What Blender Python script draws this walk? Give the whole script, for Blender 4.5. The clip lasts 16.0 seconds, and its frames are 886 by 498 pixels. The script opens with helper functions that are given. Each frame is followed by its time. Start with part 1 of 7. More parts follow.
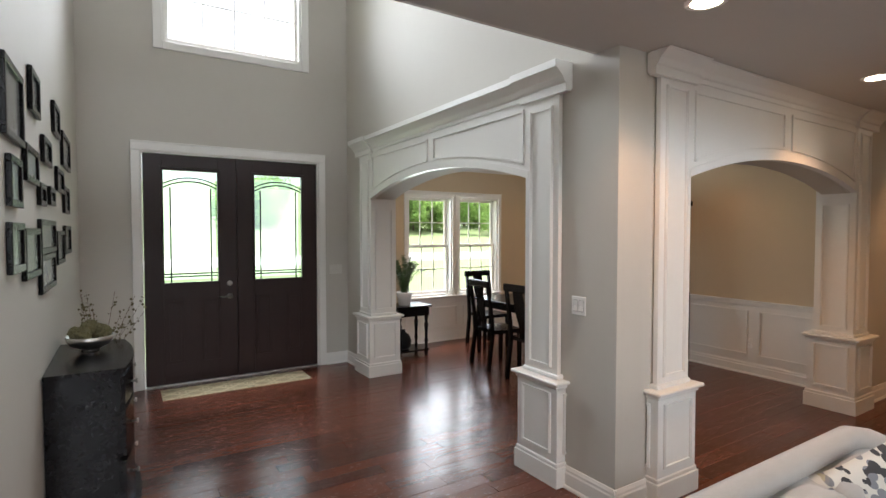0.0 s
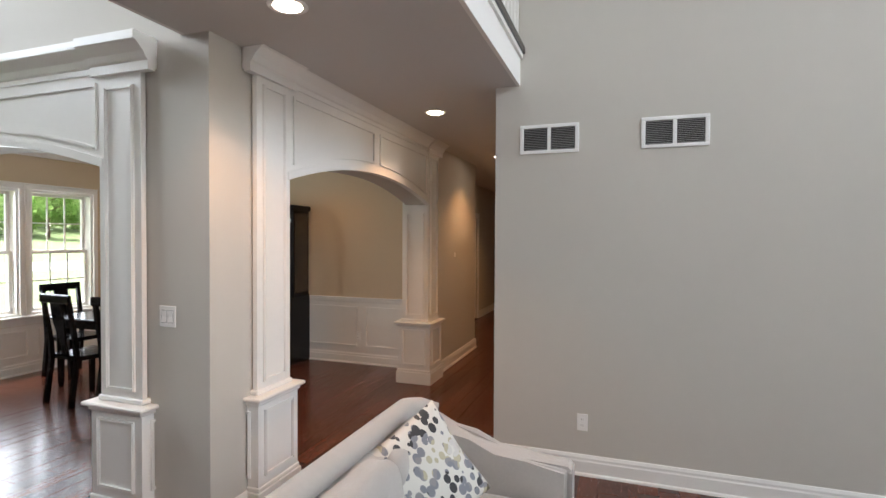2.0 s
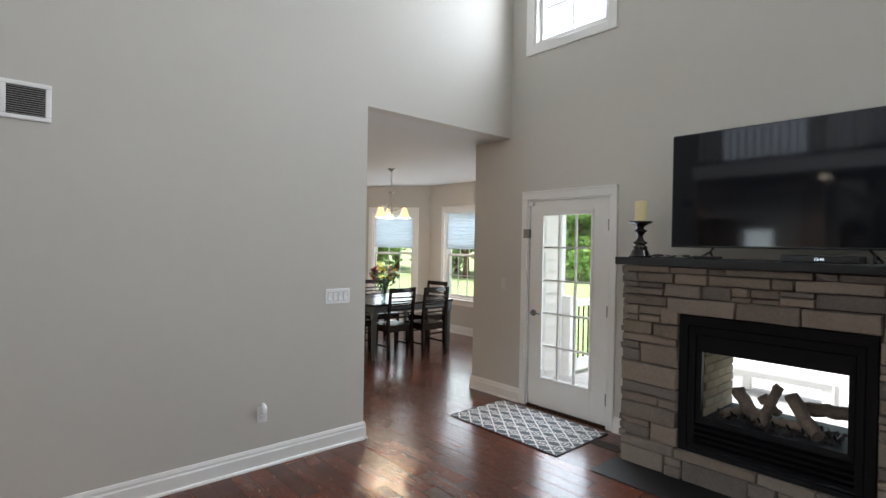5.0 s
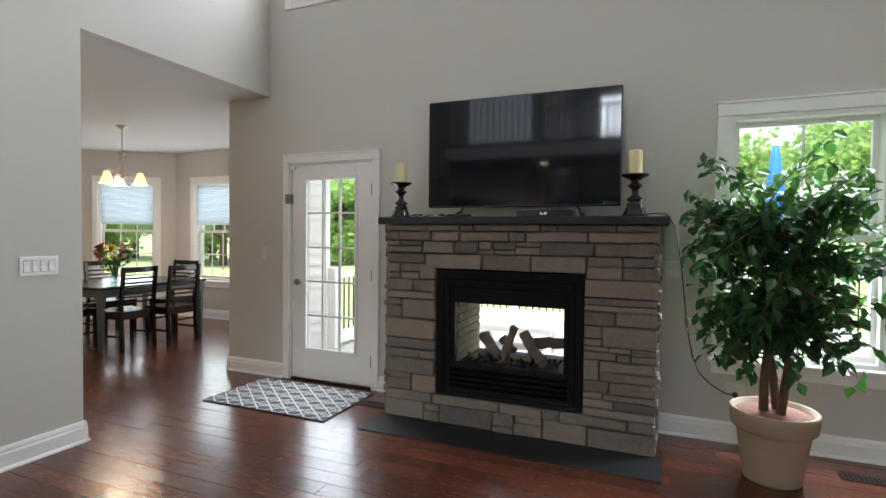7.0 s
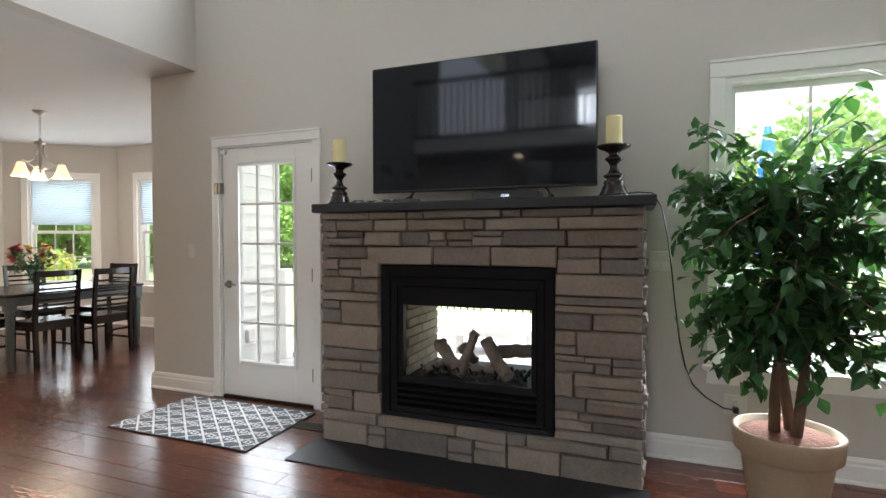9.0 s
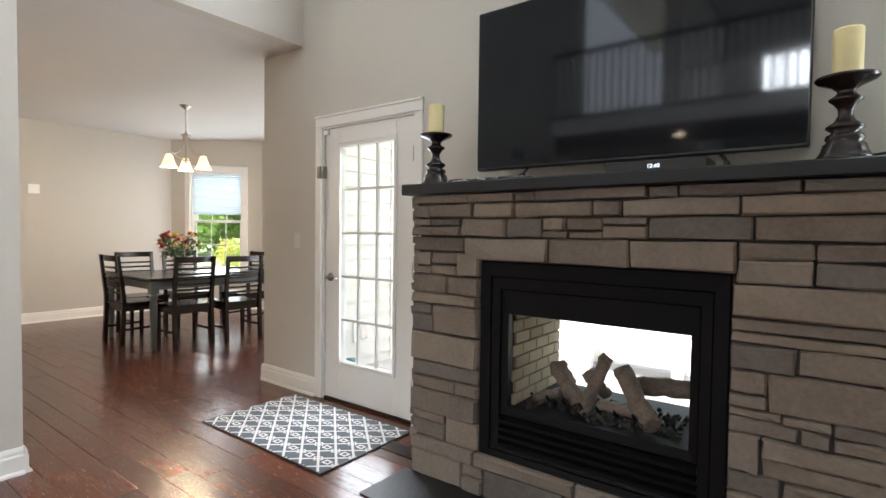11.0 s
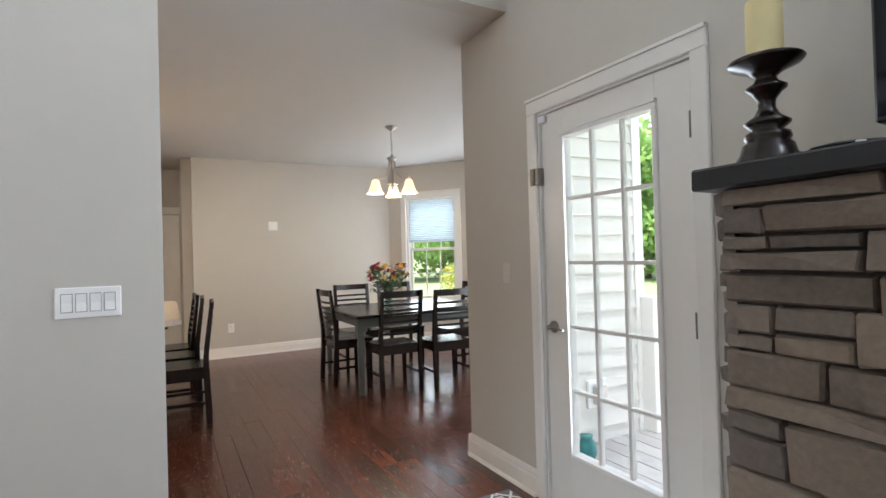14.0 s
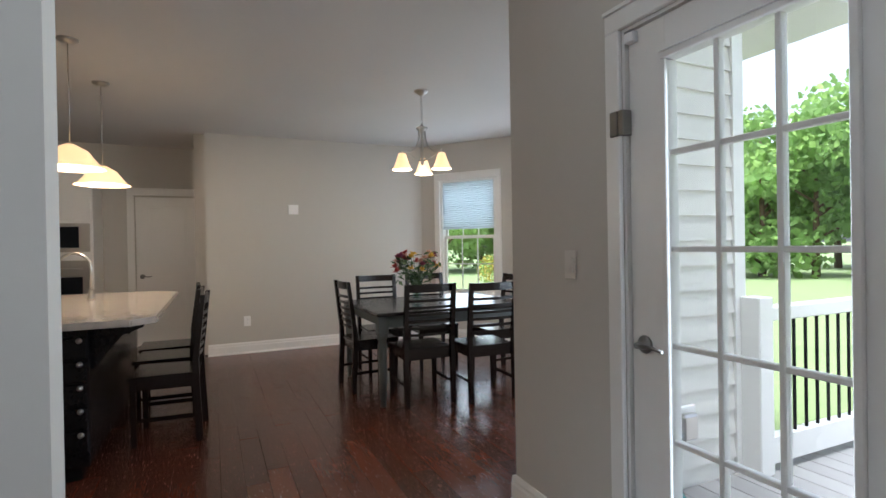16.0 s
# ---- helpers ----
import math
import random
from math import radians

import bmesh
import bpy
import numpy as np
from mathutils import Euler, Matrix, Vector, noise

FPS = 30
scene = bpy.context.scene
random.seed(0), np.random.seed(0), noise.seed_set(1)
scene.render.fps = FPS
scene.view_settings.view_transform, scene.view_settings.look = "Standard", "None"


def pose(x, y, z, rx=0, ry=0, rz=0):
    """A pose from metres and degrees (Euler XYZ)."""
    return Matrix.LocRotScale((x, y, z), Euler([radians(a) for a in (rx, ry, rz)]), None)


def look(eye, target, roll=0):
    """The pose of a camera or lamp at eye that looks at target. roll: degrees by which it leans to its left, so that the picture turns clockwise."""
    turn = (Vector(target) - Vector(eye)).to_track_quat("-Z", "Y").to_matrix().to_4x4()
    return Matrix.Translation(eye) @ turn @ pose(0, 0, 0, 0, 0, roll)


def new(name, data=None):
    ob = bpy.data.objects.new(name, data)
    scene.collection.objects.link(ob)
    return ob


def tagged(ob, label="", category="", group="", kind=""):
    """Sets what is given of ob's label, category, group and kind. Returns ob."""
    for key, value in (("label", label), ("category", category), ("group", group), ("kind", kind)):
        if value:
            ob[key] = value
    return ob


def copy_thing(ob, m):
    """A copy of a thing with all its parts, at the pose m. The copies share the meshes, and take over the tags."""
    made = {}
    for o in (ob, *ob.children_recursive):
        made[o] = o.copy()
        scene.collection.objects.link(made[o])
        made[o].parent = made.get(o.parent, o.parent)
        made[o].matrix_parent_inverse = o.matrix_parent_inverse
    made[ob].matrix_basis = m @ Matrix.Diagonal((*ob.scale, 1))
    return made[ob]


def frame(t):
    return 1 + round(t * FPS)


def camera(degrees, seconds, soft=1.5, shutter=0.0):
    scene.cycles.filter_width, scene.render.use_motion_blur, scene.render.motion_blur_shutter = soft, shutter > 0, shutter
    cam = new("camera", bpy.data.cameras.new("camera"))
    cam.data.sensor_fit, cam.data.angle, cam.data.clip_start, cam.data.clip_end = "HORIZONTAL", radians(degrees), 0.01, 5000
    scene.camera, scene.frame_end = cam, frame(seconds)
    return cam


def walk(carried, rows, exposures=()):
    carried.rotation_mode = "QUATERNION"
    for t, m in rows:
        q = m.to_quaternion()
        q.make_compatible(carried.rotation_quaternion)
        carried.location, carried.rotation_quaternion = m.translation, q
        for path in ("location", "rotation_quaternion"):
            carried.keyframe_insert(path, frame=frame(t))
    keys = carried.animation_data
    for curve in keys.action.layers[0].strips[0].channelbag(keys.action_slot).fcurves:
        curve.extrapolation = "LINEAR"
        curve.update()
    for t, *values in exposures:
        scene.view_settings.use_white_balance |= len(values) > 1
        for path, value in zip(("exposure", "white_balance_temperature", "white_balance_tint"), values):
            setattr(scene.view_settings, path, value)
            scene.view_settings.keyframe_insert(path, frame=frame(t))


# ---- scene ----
cam = camera(81.9, 16.0)
SKY, SUN = 0.15, 3.6
W_FOYER, W_UPPER, W_SIDE, W_DOOR, W_BAY, W_PATIO, W_DWIN, W_BLIND = 21, 54, 24, 0.4, 3.8, 4.5, 5, 1.5
W_SPOT, W_CHAND, W_PEND, W_DINE = 15, 3.5, 7, 4
PATH = [
    (0, (0.103, -0.063, 1.652), (1.163, 1.631, 1.586), 0.0),
    (0.5, (0.197, -0.067, 1.628), (1.503, 1.446, 1.576), 0.1),
    (1, (0.259, -0.084, 1.623), (1.802, 1.187, 1.577), 0.2),
    (1.5, (0.311, -0.117, 1.622), (2.054, 0.863, 1.58), 0.3),
    (2, (0.365, -0.17, 1.625), (2.253, 0.49, 1.586), 0.3),
    (2.5, (0.399, -0.139, 1.633), (2.382, 0.122, 1.598), 0.5),
    (3, (0.442, -0.205, 1.586), (2.44, -0.301, 1.576), 0.5),
    (3.5, (0.444, -0.278, 1.565), (2.392, -0.733, 1.568), 0.3),
    (4, (0.429, -0.352, 1.599), (2.275, -1.123, 1.588), 0.4),
    (4.5, (0.457, -0.385, 1.594), (2.143, -1.462, 1.581), 0.7),
    (5, (0.456, -0.447, 1.6), (1.953, -1.774, 1.583), 1.0),
    (5.2, (0.439, -0.486, 1.605), (1.863, -1.89, 1.584), 1.1),
    (7.5, (0.523, -0.602, 1.366), (1.199, -2.483, 1.304), 0.1),
    (7.7, (0.501, -0.686, 1.37), (1.162, -2.572, 1.306), -0.1),
    (8, (0.52, -0.772, 1.337), (1.172, -2.662, 1.292), -0.1),
    (8.2, (0.521, -0.854, 1.317), (1.176, -2.743, 1.28), -0.2),
    (10.3, (0.577, -1.718, 1.299), (1.558, -3.46, 1.239), 0.8),
    (10.5, (0.595, -1.784, 1.292), (1.641, -3.487, 1.236), 0.8),
    (11, (0.671, -1.959, 1.283), (1.876, -3.554, 1.218), 0.7),
    (11.5, (0.807, -2.136, 1.296), (2.154, -3.614, 1.245), 0.2),
    (12, (0.934, -2.256, 1.293), (2.421, -3.594, 1.271), -0.2),
    (12.5, (1.065, -2.392, 1.303), (2.647, -3.616, 1.285), -0.6),
    (13, (1.218, -2.53, 1.317), (2.864, -3.667, 1.319), -1.1),
    (13.5, (1.403, -2.628, 1.31), (3.099, -3.687, 1.326), -1.6),
    (14, (1.608, -2.752, 1.328), (3.364, -3.709, 1.349), -1.6),
    (14.5, (1.767, -2.849, 1.317), (3.545, -3.766, 1.335), -1.6),
    (15, (1.953, -2.967, 1.308), (3.739, -3.866, 1.315), -1.5),
    (15.5, (2.109, -3.044, 1.29), (3.906, -3.922, 1.299), -1.4),
    (16, (2.331, -3.145, 1.293), (4.153, -3.969, 1.282), -1.0),
]
EXPOSURES = [(0, 1.85, 6200, 10), (1, 1.90, 6150, 10), (2, 2.03, 6050, 10), (2.5, 2.26, 6000, 10), (3.5, 1.95, 5950, 9), (5, 1.78, 5950, 9), (7.5, 1.87, 6000, 9), (8.2, 1.92, 6000, 9),
             (10.5, 2.40, 6200, 10), (12.5, 2.19, 6050, 9), (14.5, 2.04, 5750, 9), (16, 1.53, 5550, 8)]
walk(cam, [(t, look(eye, target, roll)) for t, eye, target, roll in PATH], EXPOSURES)

# ---- world and light ----
world = bpy.data.worlds.new("world")
scene.world = world
world.use_nodes = True
wn = world.node_tree.nodes
sky = wn.new("ShaderNodeTexSky")
sky.sky_type, sky.sun_disc = 'NISHITA', False
sky.sun_elevation, sky.sun_rotation = radians(75), radians(10)
sky.air_density, sky.dust_density = 1.0, 3.0
wn["Background"].inputs[1].default_value = SKY
pale = wn.new("ShaderNodeHueSaturation")
pale.inputs["Saturation"].default_value = 0.3
world.node_tree.links.new(sky.outputs[0], pale.inputs["Color"])
world.node_tree.links.new(pale.outputs[0], wn["Background"].inputs[0])


def lamp(kind, name, m, energy, color=(1, 1, 1), **kw):
    li = bpy.data.lights.new(name, kind)
    li.energy, li.color = energy, color
    if kind == 'AREA':
        li.shape, li.size, li.size_y = 'RECTANGLE', kw["size"][0], kw["size"][1]
        li.spread = radians(kw.get("spread", 180))
    if kind == 'SUN':
        li.angle = radians(kw["angle"])
    if kind in ('POINT', 'SPOT'):
        li.shadow_soft_size = kw.get("soft", 0.04)
    if kind == 'SPOT':
        li.spot_size, li.spot_blend = radians(kw["cone"]), 0.6
    ob = new(name, li)
    ob.matrix_world = m
    return ob


lamp('SUN', "sun", look((0, 0, 20), (1, -5, 0)), SUN, (1.0, 0.97, 0.93), angle=30)

# daylight standing in the openings of the bright windows
DAY = (0.93, 0.97, 1.0)
lamp('AREA', "daylight_foyer_window", look((1.21, 6.17, 4.37), (1.21, 5.0, 4.10)), W_FOYER, DAY, size=(1.40, 1.36), spread=100)
lamp('AREA', "daylight_upper_window", look((3.305, -4.60, 4.30), (3.305, -3.0, 3.60)), 0.22 * W_UPPER, DAY, size=(0.78, 1.34), spread=140)
lamp('AREA', "daylight_side_window", look((-0.38, -4.54, 1.40), (-0.38, -3.0, 0.85)), W_SIDE, DAY, size=(0.70, 1.50), spread=150)
# added lamp in an unseen high window, to brighten the long plain wall
lamp('AREA', "daylight_upper_window", look((-0.30, -4.60, 4.30), (-0.30, -3.0, 3.80)), W_UPPER, DAY, size=(0.72, 1.34))
lamp('AREA', "daylight_patio_door", look((3.306, -4.53, 1.10), (3.306, -3.0, 1.10)), W_PATIO, DAY, size=(0.50, 1.50))
for x in (4.01, 4.81):
    lamp('AREA', "daylight_dining_window", look((x, 6.52, 1.46), (x, 5.0, 1.46)), W_DWIN, DAY, size=(0.66, 1.30))
for x in (0.73, 1.665):
    lamp('AREA', "daylight_door_glass", look((x, 6.20, 1.70), (x, 5.0, 1.70)), W_DOOR, DAY, size=(0.52, 1.14))

# ---- materials ----
def mat(name, base, rough=0.5, metal=0.0, vary=0.08, scale=4.0, bump=0.0, bscale=60.0, coat=0.0, spec=0.5, obj_var=0.0, isl_var=0.0, stretch=None, emit=None, estr=0.0, rvary=0.0, sheen=0.0):
    m = bpy.data.materials.new(name)
    m.use_nodes = True
    nt = m.node_tree
    n, L = nt.nodes, nt.links
    b = n["Principled BSDF"]
    b.inputs["Roughness"].default_value = rough
    b.inputs["Metallic"].default_value = metal
    b.inputs["Coat Weight"].default_value = coat
    b.inputs["Coat Roughness"].default_value = 0.12
    b.inputs["Specular IOR Level"].default_value = spec
    b.inputs["Sheen Weight"].default_value = sheen
    tc = n.new("ShaderNodeTexCoord")
    src = tc.outputs["Object"]
    if obj_var:
        oi, sc, ofs = n.new("ShaderNodeObjectInfo"), n.new("ShaderNodeMath"), n.new("ShaderNodeVectorMath")
        sc.operation, ofs.operation, sc.inputs[1].default_value = 'MULTIPLY', 'ADD', 37.0
        L.new(oi.outputs["Random"], sc.inputs[0]), L.new(src, ofs.inputs[0]), L.new(sc.outputs[0], ofs.inputs[1])
        src = ofs.outputs[0]
    if stretch:
        mp = n.new("ShaderNodeMapping")
        mp.inputs["Scale"].default_value = stretch
        L.new(src, mp.inputs[0])
        src = mp.outputs[0]
    col = n.new("ShaderNodeRGB")
    col.outputs[0].default_value = (*base, 1)
    out = col.outputs[0]
    t1 = n.new("ShaderNodeTexNoise")
    t1.inputs["Scale"].default_value, t1.inputs["Detail"].default_value = scale, 6
    t2 = n.new("ShaderNodeTexNoise")
    t2.inputs["Scale"].default_value, t2.inputs["Detail"].default_value = scale * 9, 4
    L.new(src, t1.inputs["Vector"]), L.new(src, t2.inputs["Vector"])
    add = n.new("ShaderNodeMath")
    add.operation = 'ADD'
    L.new(t1.outputs[0], add.inputs[0]), L.new(t2.outputs[0], add.inputs[1])
    last = add.outputs[0]
    if obj_var or isl_var:
        g = n.new("ShaderNodeObjectInfo") if obj_var else n.new("ShaderNodeNewGeometry")
        r = g.outputs["Random"] if obj_var else g.outputs["Random Per Island"]
        ma = n.new("ShaderNodeMath")
        ma.operation = 'MULTIPLY_ADD'
        L.new(r, ma.inputs[0])
        ma.inputs[1].default_value = (obj_var or isl_var) / max(vary, 1e-3)
        L.new(last, ma.inputs[2])
        ma2 = n.new("ShaderNodeMath")
        ma2.operation = 'SUBTRACT'
        L.new(ma.outputs[0], ma2.inputs[0])
        ma2.inputs[1].default_value = 0.5 * (obj_var or isl_var) / max(vary, 1e-3)
        last = ma2.outputs[0]
    val = n.new("ShaderNodeMath")
    val.operation = 'MULTIPLY_ADD'
    L.new(last, val.inputs[0])
    val.inputs[1].default_value, val.inputs[2].default_value = vary, 1 - vary
    hsv = n.new("ShaderNodeHueSaturation")
    L.new(val.outputs[0], hsv.inputs["Value"]), L.new(out, hsv.inputs["Color"])
    L.new(hsv.outputs[0], b.inputs["Base Color"])
    if rvary:
        rm = n.new("ShaderNodeMath")
        rm.operation = 'MULTIPLY_ADD'
        L.new(t2.outputs[0], rm.inputs[0])
        rm.inputs[1].default_value, rm.inputs[2].default_value = rvary, rough - rvary / 2
        L.new(rm.outputs[0], b.inputs["Roughness"])
    if bump:
        t3 = n.new("ShaderNodeTexNoise")
        t3.inputs["Scale"].default_value, t3.inputs["Detail"].default_value = bscale, 5
        L.new(src, t3.inputs["Vector"])
        bp = n.new("ShaderNodeBump")
        bp.inputs["Strength"].default_value, bp.inputs["Distance"].default_value = bump, 0.01
        L.new(t3.outputs[0], bp.inputs["Height"]), L.new(bp.outputs[0], b.inputs["Normal"])
    if emit:
        b.inputs["Emission Color"].default_value = (*emit, 1)
        b.inputs["Emission Strength"].default_value = estr
    return m


def pane_mat(name, tint=(1, 1, 1), gloss=1.0):
    m = bpy.data.materials.new(name)
    m.use_nodes = True
    n, L = m.node_tree.nodes, m.node_tree.links
    n.remove(n["Principled BSDF"])
    tr, gl, mx, fr = n.new("ShaderNodeBsdfTransparent"), n.new("ShaderNodeBsdfGlossy"), n.new("ShaderNodeMixShader"), n.new("ShaderNodeLayerWeight")
    tr.inputs[0].default_value = (*tint, 1)
    gl.inputs["Roughness"].default_value = 0.02
    gl.inputs["Color"].default_value = (gloss, gloss, gloss, 1)
    fr.inputs[0].default_value = 0.5
    pw, sc = n.new("ShaderNodeMath"), n.new("ShaderNodeMath")
    pw.operation, sc.operation = 'POWER', 'MULTIPLY_ADD'
    pw.inputs[1].default_value, sc.inputs[1].default_value, sc.inputs[2].default_value = 4.0, 0.8, 0.035
    L.new(fr.outputs["Facing"], pw.inputs[0]), L.new(pw.outputs[0], sc.inputs[0])
    L.new(sc.outputs[0], mx.inputs[0]), L.new(tr.outputs[0], mx.inputs[1]), L.new(gl.outputs[0], mx.inputs[2])
    L.new(mx.outputs[0], n["Material Output"].inputs[0])
    return m


M_WALL = mat("wall_paint", (0.578, 0.545, 0.492), 0.75, vary=0.03, scale=1.5, bump=0.04, bscale=220)
M_TAN = mat("tan_paint", (0.60, 0.48, 0.33), 0.75, vary=0.03, scale=1.5, bump=0.04, bscale=220)
M_CEIL = mat("ceiling_paint", (0.62, 0.595, 0.57), 0.85, vary=0.03, scale=2, bump=0.05, bscale=180)
M_TRIM = mat("white_trim", (0.84, 0.82, 0.785), 0.35, vary=0.03, scale=3, bump=0.02, bscale=90)
M_FLOOR = mat("mahogany_floor", (0.100, 0.030, 0.016), 0.25, vary=0.5, scale=5, bump=0.14, bscale=9, coat=0.16, spec=0.4, obj_var=0.6, stretch=(0.35, 3, 1), rvary=0.16)
M_FLOORJ = mat("mahogany_floor_far", (0.100, 0.030, 0.016), 0.25, vary=0.5, scale=5, bump=0.14, bscale=9, coat=0.16, spec=0.4, isl_var=0.6, stretch=(0.35, 3, 1), rvary=0.16)
M_GAP = mat("floor_joint", (0.03, 0.011, 0.006), 0.8)
M_STONE = mat("ledge_stone", (0.236, 0.199, 0.167), 0.9, vary=0.5, scale=6, bump=0.6, bscale=26, obj_var=0.42, spec=0.3)
STONES = [M_STONE, mat("ledge_stone_tan", (0.262, 0.216, 0.174), 0.9, vary=0.5, scale=6, bump=0.6, bscale=26, obj_var=0.4, spec=0.3),
          mat("ledge_stone_dark", (0.186, 0.162, 0.142), 0.9, vary=0.5, scale=6, bump=0.6, bscale=26, obj_var=0.35, spec=0.3)]
M_MORTAR = mat("mortar", (0.08, 0.068, 0.058), 0.95, vary=0.2, bump=0.4, bscale=80)
M_SLATE = mat("black_slate", (0.010, 0.011, 0.013), 0.5, vary=0.3, scale=6, bump=0.15, bscale=40)
M_BLACK = mat("black_metal", (0.005, 0.005, 0.006), 0.55, vary=0.15, scale=10, spec=0.18)
M_DARKWOOD = mat("espresso_wood", (0.014, 0.008, 0.0065), 0.27, vary=0.3, scale=8, coat=0.15, spec=0.4, stretch=(1, 1, 0.2))
M_BLACKWOOD = mat("black_lacquer", (0.007, 0.0065, 0.007), 0.22, vary=0.2, scale=6, spec=0.25)
M_DOOR = mat("dark_walnut_door", (0.026, 0.012, 0.011), 0.42, vary=0.4, scale=6, bump=0.06, bscale=40, spec=0.35, stretch=(4, 4, 0.4))
M_STEEL = mat("brushed_nickel", (0.55, 0.53, 0.50), 0.28, metal=1.0, vary=0.05)
# nickel with its backlit shade put into a darker base colour
M_SHADED_NICKEL = mat("shaded_nickel", (0.26, 0.25, 0.235), 0.3, metal=1.0, vary=0.08)
M_IVORY = mat("grey_ivory_plastic", (0.66, 0.63, 0.58), 0.45, vary=0.02)
M_BRONZE = mat("aged_bronze", (0.05, 0.035, 0.025), 0.35, metal=0.9, vary=0.3, scale=20)
M_SCREEN = mat("tv_screen", (0.003, 0.005, 0.009), 0.06, vary=0.0, spec=0.36)
M_PLASTIC = mat("white_plastic", (0.90, 0.89, 0.87), 0.3, vary=0.02)
M_BPLASTIC = mat("black_plastic", (0.012, 0.012, 0.013), 0.3, vary=0.05)
M_FABRIC = mat("grey_linen", (0.46, 0.435, 0.41), 0.95, vary=0.12, scale=9, bump=0.3, bscale=400, sheen=0.3)
M_GREYPAINT = mat("grey_green_paint", (0.10, 0.115, 0.11), 0.4, vary=0.2, scale=8)
M_GRANITE = mat("cream_granite", (0.52, 0.45, 0.38), 0.16, vary=0.6, scale=22, coat=0.3)
M_WAX = mat("cream_wax", (0.78, 0.68, 0.36), 0.45, vary=0.06, scale=12)
M_TERRA = mat("tan_terracotta", (0.38, 0.29, 0.19), 0.75, vary=0.18, scale=9, bump=0.15, bscale=50)
M_SOIL = mat("brown_mulch", (0.20, 0.085, 0.05), 0.95, vary=0.6, scale=30, bump=0.8, bscale=60)
M_BARK = mat("ficus_bark", (0.13, 0.075, 0.045), 0.85, vary=0.35, scale=14, bump=0.4, bscale=60)
M_LEAF = mat("ficus_leaf", (0.026, 0.080, 0.022), 0.45, vary=0.25, scale=6, isl_var=0.8, spec=0.3)
M_GREEN = mat("green_leaf", (0.05, 0.10, 0.03), 0.5, vary=0.3, scale=6, isl_var=0.5)
M_GLASSLAMP = mat("amber_glass", (0.9, 0.72, 0.45), 0.35, vary=0.08, scale=14, emit=(1.0, 0.60, 0.26), estr=0.42)
M_BULB = mat("lit_bulb", (1, 0.95, 0.85), 0.5, vary=0.0, emit=(1.0, 0.82, 0.58), estr=9)
M_PANE = pane_mat("window_pane")
M_SHADE = bpy.data.materials.new("cellular_shade")
M_SHADE.use_nodes = True
sn, sl = M_SHADE.node_tree.nodes, M_SHADE.node_tree.links
sd, st, sm = sn.new("ShaderNodeBsdfDiffuse"), sn.new("ShaderNodeBsdfTranslucent"), sn.new("ShaderNodeMixShader")
sd.inputs[0].default_value, st.inputs[0].default_value = (0.72, 0.76, 0.80, 1), (0.80, 0.85, 0.90, 1)
sm.inputs[0].default_value = 0.6
sl.new(sd.outputs[0], sm.inputs[1]), sl.new(st.outputs[0], sm.inputs[2]), sl.new(sm.outputs[0], sn["Material Output"].inputs[0])
M_VINYL = mat("vinyl_siding", (0.74, 0.71, 0.66), 0.55, vary=0.05, scale=5)
M_DECK = mat("grey_decking", (0.33, 0.315, 0.30), 0.7, vary=0.2, scale=6, obj_var=0.2, stretch=(0.3, 3, 1), bump=0.1)
M_GRASS = mat("lawn", (0.17, 0.215, 0.085), 0.95, vary=0.35, scale=0.6, bump=0.5, bscale=20)
M_ROAD = mat("concrete_drive", (0.50, 0.48, 0.45), 0.9, vary=0.1, scale=2)
M_TREE = mat("tree_foliage", (0.19, 0.29, 0.09), 0.8, vary=0.3, scale=1.5, isl_var=0.7)


def let_through(m, colour, share):
    """Leaves that pass part of the light on to their other side."""
    n, L = m.node_tree.nodes, m.node_tree.links
    tr, mx = n.new("ShaderNodeBsdfTranslucent"), n.new("ShaderNodeMixShader")
    tr.inputs[0].default_value, mx.inputs[0].default_value = (*colour, 1), share
    L.new(n["Principled BSDF"].outputs[0], mx.inputs[1]), L.new(tr.outputs[0], mx.inputs[2]), L.new(mx.outputs[0], n["Material Output"].inputs[0])


let_through(M_TREE, (0.42, 0.60, 0.18), 0.55)
let_through(M_LEAF, (0.07, 0.19, 0.03), 0.14)
M_CREAMBRICK = mat("fire_brick", (0.34, 0.275, 0.19), 0.9, vary=0.25, scale=10, bump=0.3, bscale=50, obj_var=0.3)
M_EMBER = mat("ember", (0.05, 0.04, 0.035), 0.95, vary=0.8, scale=60, bump=0.6)
M_LOG = mat("ceramic_log", (0.20, 0.158, 0.125), 0.9, vary=1.1, scale=11, bump=0.9, bscale=36)
M_FROST = bpy.data.materials.new("frosted_glass")
M_FROST.use_nodes = True
fb = M_FROST.node_tree.nodes["Principled BSDF"]
fb.inputs["Base Color"].default_value = (0.83, 0.88, 0.86, 1)
fb.inputs["Transmission Weight"].default_value = 1.0
fb.inputs["Roughness"].default_value = 0.22
fb.inputs["IOR"].default_value = 1.08


